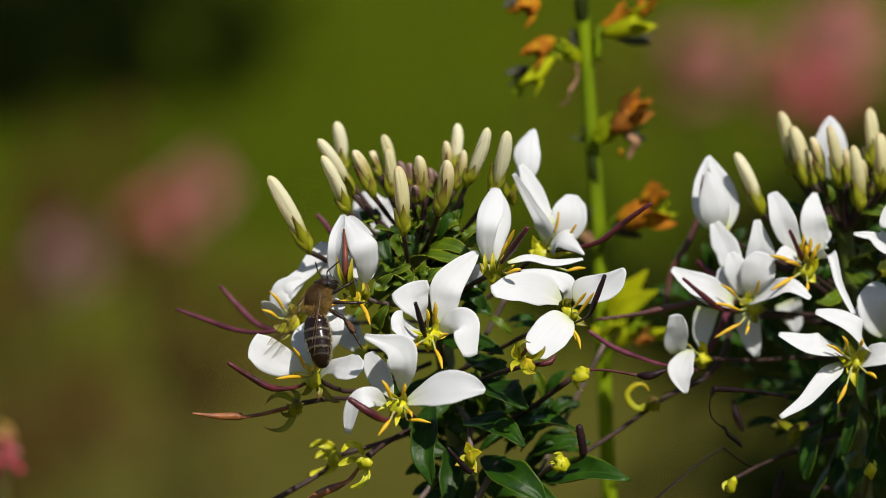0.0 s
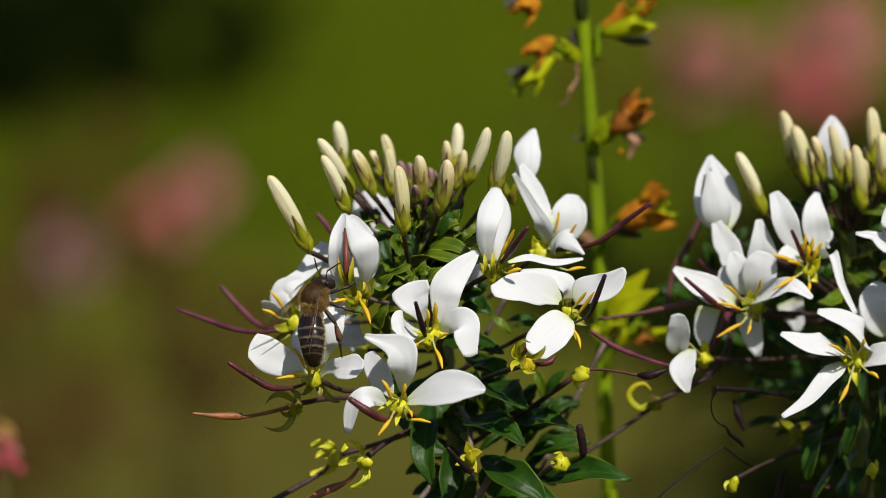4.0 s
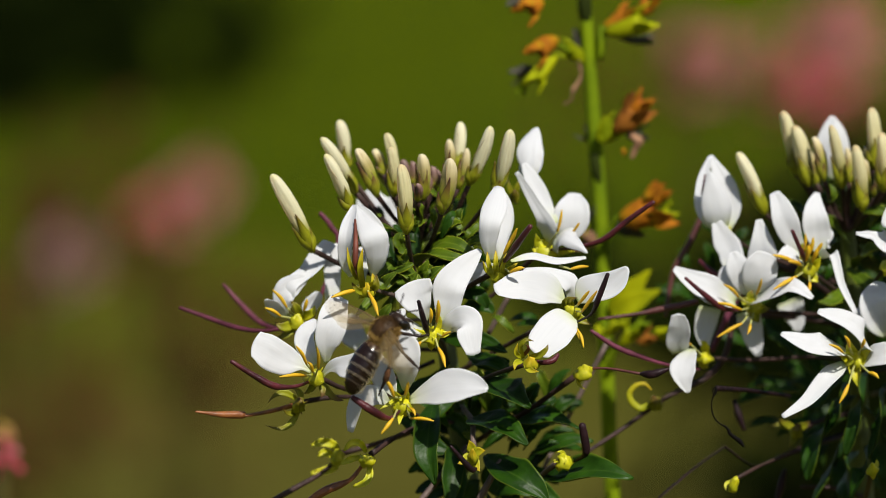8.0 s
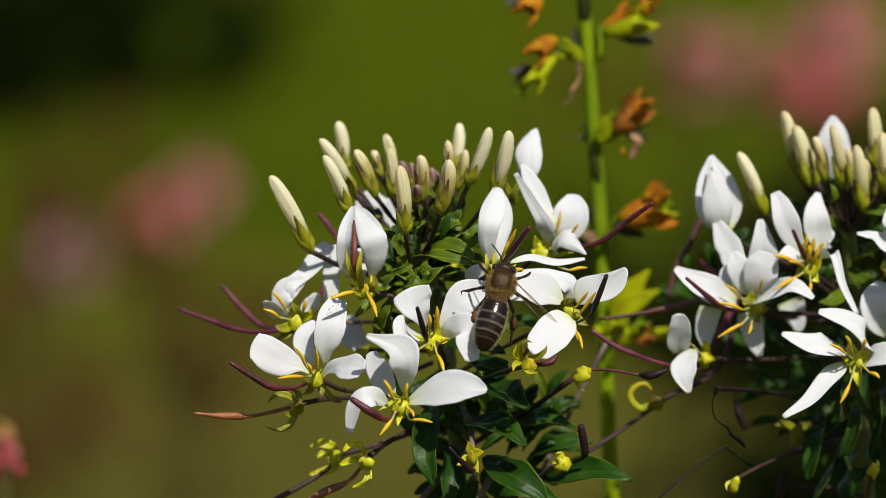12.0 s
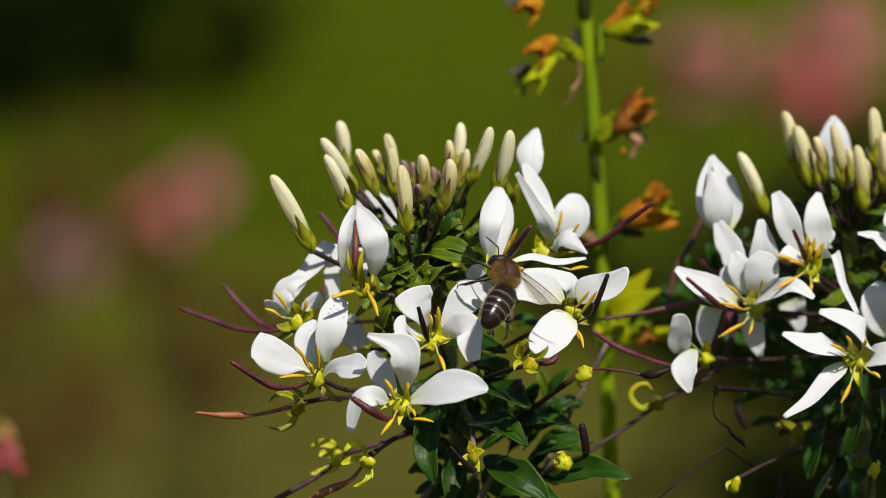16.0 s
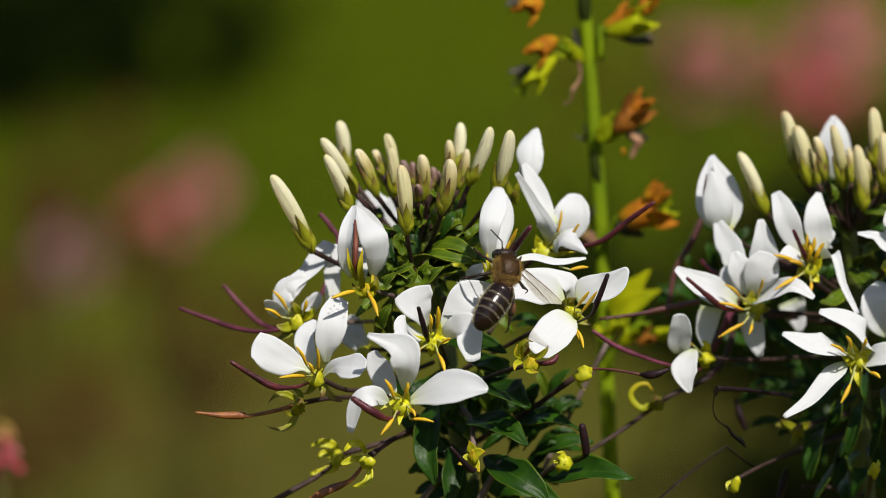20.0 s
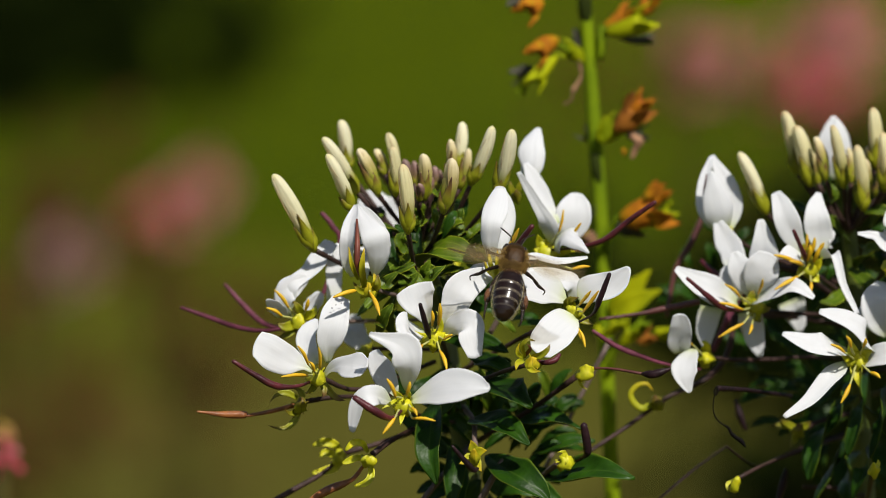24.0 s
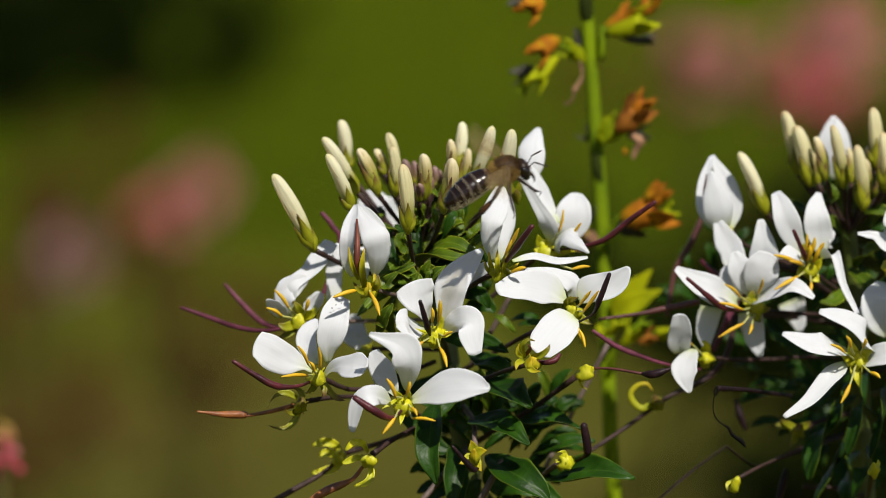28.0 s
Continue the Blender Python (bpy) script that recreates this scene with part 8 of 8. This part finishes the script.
def motions():
    walk(bee, [
        (0.0, stance((-16.3, -14.8, -7.1), (0.15, 0.29, 0.95), (-0.75, -0.74, 0.18))),
        (1.0, stance((-16.3, -14.8, -7.2), (0.13, 0.22, 0.97), (-0.75, -0.74, 0.18))),
        (2.0, stance((-16.7, -14.8, -7.1), (0.19, 0.28, 0.94), (-0.75, -0.74, 0.18))),
        (3.0, stance((-16.8, -14.8, -7.1), (0.20, 0.28, 0.94), (-0.75, -0.74, 0.18))),
        (3.5, stance((-16.6, -14.8, -7.2), (0.18, 0.10, 0.98), (-0.75, -0.74, 0.18))),
        (4.0, stance((-16.9, -15.8, -6.7), (0.25, 0.23, 0.94), (-0.60, -0.82, 0.29))),
        (4.5, stance((-18.3, -18.6, -4.5), (0.52, 0.33, 0.79), (-0.35, -0.85, 0.49))),
        (5.0, stance((-20.5, -21.4, -2.4), (0.75, 0.54, 0.39), (-0.30, -0.74, 0.63))),
        (5.5, stance((-20, -22.2, -0.5), (0.96, 0.05, 0.28), (-0.35, -0.41, 0.85))),
        (5.7, stance((-18.6, -22.1, 0.4), (0.91, 0.04, 0.42), (-0.35, -0.41, 0.85))),
        (5.9, stance((-16.3, -22, 1.3), (0.78, 0.36, 0.52), (-0.35, -0.41, 0.85))),
        (6.1, stance((-15.2, -22, 1.6), (0.67, 0.52, 0.53), (-0.35, -0.41, 0.85))),
        (6.3, stance((-13.8, -21.9, 1.8), (0.60, 0.59, 0.54), (-0.35, -0.41, 0.85))),
        (6.5, stance((-12.5, -22, 1.2), (0.68, 0.55, 0.49), (-0.35, -0.41, 0.85))),
        (6.7, stance((-12.4, -22.1, 0), (0.78, 0.36, 0.51), (-0.35, -0.41, 0.85))),
        (6.9, stance((-11.7, -22.2, -1), (0.70, 0.56, 0.44), (-0.35, -0.41, 0.85))),
        (7.1, stance((-10.4, -22.4, -2.5), (0.73, 0.50, 0.46), (-0.35, -0.41, 0.85))),
        (7.4, stance((-9.1, -23.6, -4.1), (0.65, 0.62, 0.43), (-0.35, -0.41, 0.85))),
        (7.7, stance((-7.7, -24.9, -6.8), (0.92, 0.04, 0.39), (-0.35, -0.41, 0.85))),
        (8.0, stance((-8.6, -26.1, -9.4), (0.63, 0.08, 0.77), (-0.35, -0.63, 0.67))),
        (8.2, stance((-10.7, -26, -8.5), (0.59, 0.36, 0.72), (-0.35, -0.63, 0.67))),
        (8.4, stance((-11.8, -24.6, -4.7), (0.81, 0.35, 0.47), (-0.35, -0.41, 0.85))),
        (8.6, stance((-11.4, -23.3, -1.9), (0.67, 0.66, 0.35), (-0.35, -0.41, 0.85))),
        (8.8, stance((-10.6, -22.1, -0.1), (0.71, 0.55, 0.44), (-0.35, -0.41, 0.85))),
        (9.0, stance((-9.2, -22, 1.2), (0.72, 0.53, 0.44), (-0.35, -0.41, 0.85))),
        (9.2, stance((-6.3, -21.9, 1.8), (0.63, 0.56, 0.54), (-0.35, -0.41, 0.85))),
        (9.4, stance((-3.5, -21.8, 2.9), (0.47, 0.70, 0.53), (-0.30, -0.74, 0.58))),
        (9.6, stance((-0.3, -21.9, 2.4), (0.49, 0.78, 0.39), (-0.30, -0.74, 0.58))),
        (9.8, stance((3.9, -21.8, 3.4), (0.30, 0.80, 0.52), (-0.20, -0.85, 0.49))),
        (10.0, stance((5.6, -21.6, 4.6), (0.15, 0.80, 0.58), (-0.20, -0.86, 0.44))),
        (10.2, stance((6.5, -21.7, 4.1), (0.07, 0.80, 0.60), (-0.10, -0.91, 0.45))),
        (10.4, stance((6, -21.7, 3.9), (0.12, 0.82, 0.56), (-0.05, -0.91, 0.45))),
        (10.6, stance((5.6, -21.8, 3.2), (0.18, 0.83, 0.53), (-0.05, -0.91, 0.45))),
        (10.8, stance((5.1, -21.8, 2.8), (0.24, 0.69, 0.68), (-0.10, -0.91, 0.40))),
        (11.0, stance((4.6, -21.4, 1.8), (0.40, 0.39, 0.83), (-0.15, -0.96, 0.40))),
        (11.4, stance((6.2, -20.3, -1.7), (0.11, 0.34, 0.93), (-0.10, -0.97, 0.30))),
        (11.8, stance((6.6, -19.5, -4.2), (0.29, 0.27, 0.92), (0.00, -0.97, 0.30))),
        (12.0, stance((7, -19.6, -4.4), (0.19, 0.40, 0.90), (0.00, -0.97, 0.30))),
        (12.4, stance((6.6, -19.5, -3.7), (0.22, 0.40, 0.89), (0.10, -0.97, 0.30))),
        (13.5, stance((7.5, -19.4, -3.2), (0.08, 0.40, 0.91), (0.20, -0.97, 0.30))),
        (14.5, stance((8.2, -19.4, -2.9), (-0.01, 0.40, 0.92), (0.70, -0.88, 0.30))),
        (15.0, stance((8.3, -19.4, -3.2), (-0.15, 0.40, 0.91), (0.70, -0.88, 0.30))),
        (16.0, stance((8.2, -19.4, -3.1), (-0.09, 0.56, 0.82), (0.70, -0.88, 0.30))),
        (17.0, stance((8.5, -19.4, -3.2), (-0.11, 0.55, 0.82), (0.70, -0.88, 0.30))),
        (18.0, stance((8, -19.4, -3.2), (0.01, 0.57, 0.82), (0.70, -0.88, 0.30))),
        (19.0, stance((7.3, -19.4, -3), (0.14, 0.60, 0.79), (0.45, -0.95, 0.30))),
        (20.0, stance((8, -19.4, -2.7), (0.04, 0.40, 0.92), (0.45, -0.95, 0.30))),
        (21.0, stance((7.7, -19.4, -2.6), (0.17, 0.40, 0.90), (0.45, -0.95, 0.30))),
        (21.5, stance((8, -19.4, -2.8), (0.11, 0.62, 0.78), (0.45, -0.95, 0.30))),
        (22.5, stance((8.5, -19.4, -3.2), (0.13, 0.61, 0.78), (0.45, -0.95, 0.30))),
        (23.5, stance((8.8, -19.5, -3.8), (0.13, 0.65, 0.75), (0.20, -0.97, 0.30))),
        (23.7, stance((8.6, -20.3, -2.1), (0.05, 0.58, 0.82), (0.20, -0.97, 0.30))),
        (23.9, stance((8.8, -20.2, -1.3), (0.06, 0.68, 0.73), (0.20, -0.97, 0.30))),
        (24.1, stance((8.7, -20.2, -0.8), (0.16, 0.68, 0.71), (0.00, -0.97, 0.30))),
        (24.3, stance((8.9, -21.2, -0.6), (0.10, 0.40, 0.91), (0.00, -0.97, 0.30))),
        (24.5, stance((9.3, -21.2, -0.6), (0.01, 0.10, 0.99), (0.00, -0.97, 0.30))),
        (24.7, stance((8.7, -22, 0.9), (-0.00, 0.53, 0.85), (0.00, -0.97, 0.30))),
        (24.9, stance((8.4, -21.8, 3.4), (0.03, 0.72, 0.69), (0.00, -0.96, 0.40))),
        (25.0, stance((8.2, -21.6, 4.7), (0.06, 0.77, 0.64), (0.00, -0.96, 0.45))),
        (25.1, stance((7.6, -21.5, 5.6), (0.05, 0.84, 0.55), (0.00, -0.95, 0.50))),
        (25.3, stance((7.4, -21.4, 7), (0.09, 0.87, 0.48), (0.00, -0.95, 0.50))),
        (25.5, stance((7.6, -21.3, 7.9), (0.11, 0.88, 0.46), (0.00, -0.95, 0.50))),
        (25.7, stance((6, -21.3, 7.3), (0.08, 0.85, 0.52), (0.00, -0.95, 0.50))),
        (25.9, stance((5.4, -21.3, 7.8), (0.03, 0.81, 0.58), (0.00, -0.95, 0.50))),
        (26.1, stance((5, -21.2, 9.1), (-0.12, 0.76, 0.64), (0.00, -0.96, 0.45))),
        (26.3, stance((2.4, -20.9, 11.2), (-0.30, 0.68, 0.67), (0.10, -0.96, 0.45))),
        (26.5, stance((1.6, -20.9, 11.4), (-0.19, 0.84, 0.51), (0.10, -0.95, 0.50))),
        (26.7, stance((0.4, -20.9, 11.3), (-0.14, 0.86, 0.48), (0.10, -0.95, 0.50))),
        (26.9, stance((0.1, -21, 10.2), (-0.14, 0.85, 0.50), (0.10, -0.95, 0.50))),
        (27.1, stance((-0.1, -21.1, 9.8), (0.02, 0.79, 0.61), (0.00, -0.95, 0.50))),
        (27.4, stance((-0.6, -21, 10.9), (0.25, 0.79, 0.55), (-0.10, -0.85, 0.54))),
        (27.6, stance((-1.1, -21, 11.1), (0.73, 0.61, 0.32), (-0.20, -0.73, 0.68))),
        (27.8, stance((2.1, -20.9, 11.2), (0.92, 0.32, 0.22), (-0.10, -0.46, 0.85))),
        (28.0, stance((5.9, -20.9, 11.5), (0.93, 0.04, 0.35), (-0.10, -0.41, 0.90))),
    ])
    # the abdomen bends to the side at the waist
    walk(bee_abdomen, [(t, pose(0, 0, 0, 0, 0, turn)) for t, turn in ((0, 16), (1, 23), (2, 16), (3, 16), (3.5, 16), (4, 17), (4.5, 20), (5, 18), (5.5, 19), (5.7, 11), (5.9, 5), (6.1, 4), (6.3, -0), (6.5, 3), (6.7, 8), (6.9, 5), (7.1, 8), (7.4, 11), (7.7, 8), (8, 9), (8.2, -0), (8.4, 4), (8.6, 4), (8.8, 2), (9, -1), (9.2, -5), (9.4, -5), (9.6, 1), (9.8, -4), (10, -7), (10.2, -0), (10.4, 12), (10.6, 14), (10.8, 5), (11, 17), (11.4, -4), (11.8, -4), (12, -7), (12.4, -6), (13.5, -13), (14.5, -26), (15, -31), (16, -32), (17, -32), (18, -23), (19, -16), (20, -29), (21, -12), (21.5, -11), (22.5, -9), (23.5, -7), (23.7, -4), (23.9, -9), (24.1, 3), (24.3, 3), (24.5, 3), (24.7, 2), (24.9, -3), (25, -2), (25.1, 1), (25.3, 1), (25.5, 5), (25.7, 2), (25.9, -6), (26.1, -5), (26.3, -1), (26.5, 4), (26.7, 2), (26.9, 2), (27.1, 0), (27.4, 7), (27.6, 15), (27.8, 11), (28, 14))])
    # wings beat in flight and lie half folded at rest
    flights = ((4.2, 11.3), (23.6, 28.2))
    for wg, sx, hind, root in bee_wings:
        rows = []
        last = -1.0
        for i in range(0, 28 * FPS + 1):
            t = i / FPS
            if any(a <= t <= b for a, b in flights):
                beat = (0, 1, 0, -1)[i % 4]
                rows.append((t, wing_pose(root, sx, 14 + (6 if hind else 0), 6 + 26 * beat, -20)))
            elif t - last >= 0.5 or any(abs(t - q) < 0.09 for f in flights for q in f):
                fold = ((58 if sx < 0 else 86) if t < 8 else (36 if sx > 0 else 86)) + (5 if hind else 0)
                rows.append((t, wing_pose(root, sx, fold + 2 * math.sin(t * 1.3), 8 if fold < 65 else (0 if t < 8 else -30), ((102 if sx < 0 else 45) if t < 8 else (94 if sx > 0 else 74)))))
            else:
                continue
            last = t
        walk(wg, rows)
    # legs spread on the first flower, drawn in later
    for lg, sx, i, hip in bee_legs:
        tuck = (8, 20, 30)[i]
        out = 0 if sx > 0 else tuck
        under = 54 if (i == 2 and sx < 0) else tuck
        walk(lg, [(t, Matrix.Translation(hip) @ Matrix.Rotation(radians(-sx * a), 4, "Z"))
                  for t, a in ((0, out), (3.5, out), (4.4, tuck), (11.5, tuck), (12.5, tuck * 0.8), (14, under), (22, under), (23.5, tuck * 0.8), (24.2, tuck), (28, tuck))])
    lean = [(0, -0.6, -0.22), (3.5, -0.62, -0.22), (5.5, -0.3, 0), (6.5, -0.2, 0), (7, -0.3, -0.04), (8.5, -0.18, 0), (11, -0.2, 0), (12, -0.37, -0.18), (12.5, -0.35, -0.15),
            (14.5, -0.33, -0.12), (16, -0.22, -0.1), (20, -0.22, -0.1), (23.5, -0.22, -0.1), (24, 0, 0), (25, 0.12, 0.05), (26, 0, 0), (28, 0, 0)]
    walk(spider_plant, sway(ORIGIN[spider_plant], 0.85, lean))
    walk(stalk_plant, sway(ORIGIN[stalk_plant], 0.87, [(0, -0.6, -0.1), (3.5, -0.65, -0.1), (6, -0.25, 0), (11, -0.15, 0), (12.5, -0.3, 0), (15, -0.22, 0), (23.5, -0.22, 0), (25, 0.06, 0), (28, 0, 0)]))
    walk(second, sway(ORIGIN[second], 0.85, [(0, -0.48, -0.05), (3.5, -0.26, 0), (8, -0.2, 0), (11, -0.13, 0), (14.5, 0, 0), (28, 0, 0)]))
    o = ORIGIN[first_flower] - ORIGIN[spider_plant]
    walk(first_flower, [(t, Matrix.Translation(o + Vector((x, 0, z)) * 0.001) @ Matrix.Rotation(radians(a), 4, "Y"))
                        for t, x, z, a in ((0, -0.75, -1.0, -2), (3.5, -0.75, -1.0, -2), (5.5, -0.1, -0.15, 0), (6, 0, 0, 0), (28, 0, 0, 0))])
    o = ORIGIN[middle_flower] - ORIGIN[spider_plant]
    walk(middle_flower, [(t, Matrix.Translation(o + Vector((0, 0, z)) * 0.001))
                         for t, z in ((0, 0), (10.5, 0), (11, -0.2), (12, -0.65), (14.5, -0.75), (23.5, -0.65), (24, -0.4), (24.7, 0), (28, 0))])
    o = ORIGIN[bent_petal] - ORIGIN[middle_flower]
    walk(bent_petal, [(t, Matrix.Translation(o) @ Matrix.Rotation(radians(a), 4, "Y") @ Matrix.Rotation(radians(-a * 0.6), 4, "X"))
                      for t, a in ((0, 0), (10.8, 0), (11.6, 16), (12.2, 26), (23.4, 26), (24, 14), (24.8, 0), (28, 0))])


motions()
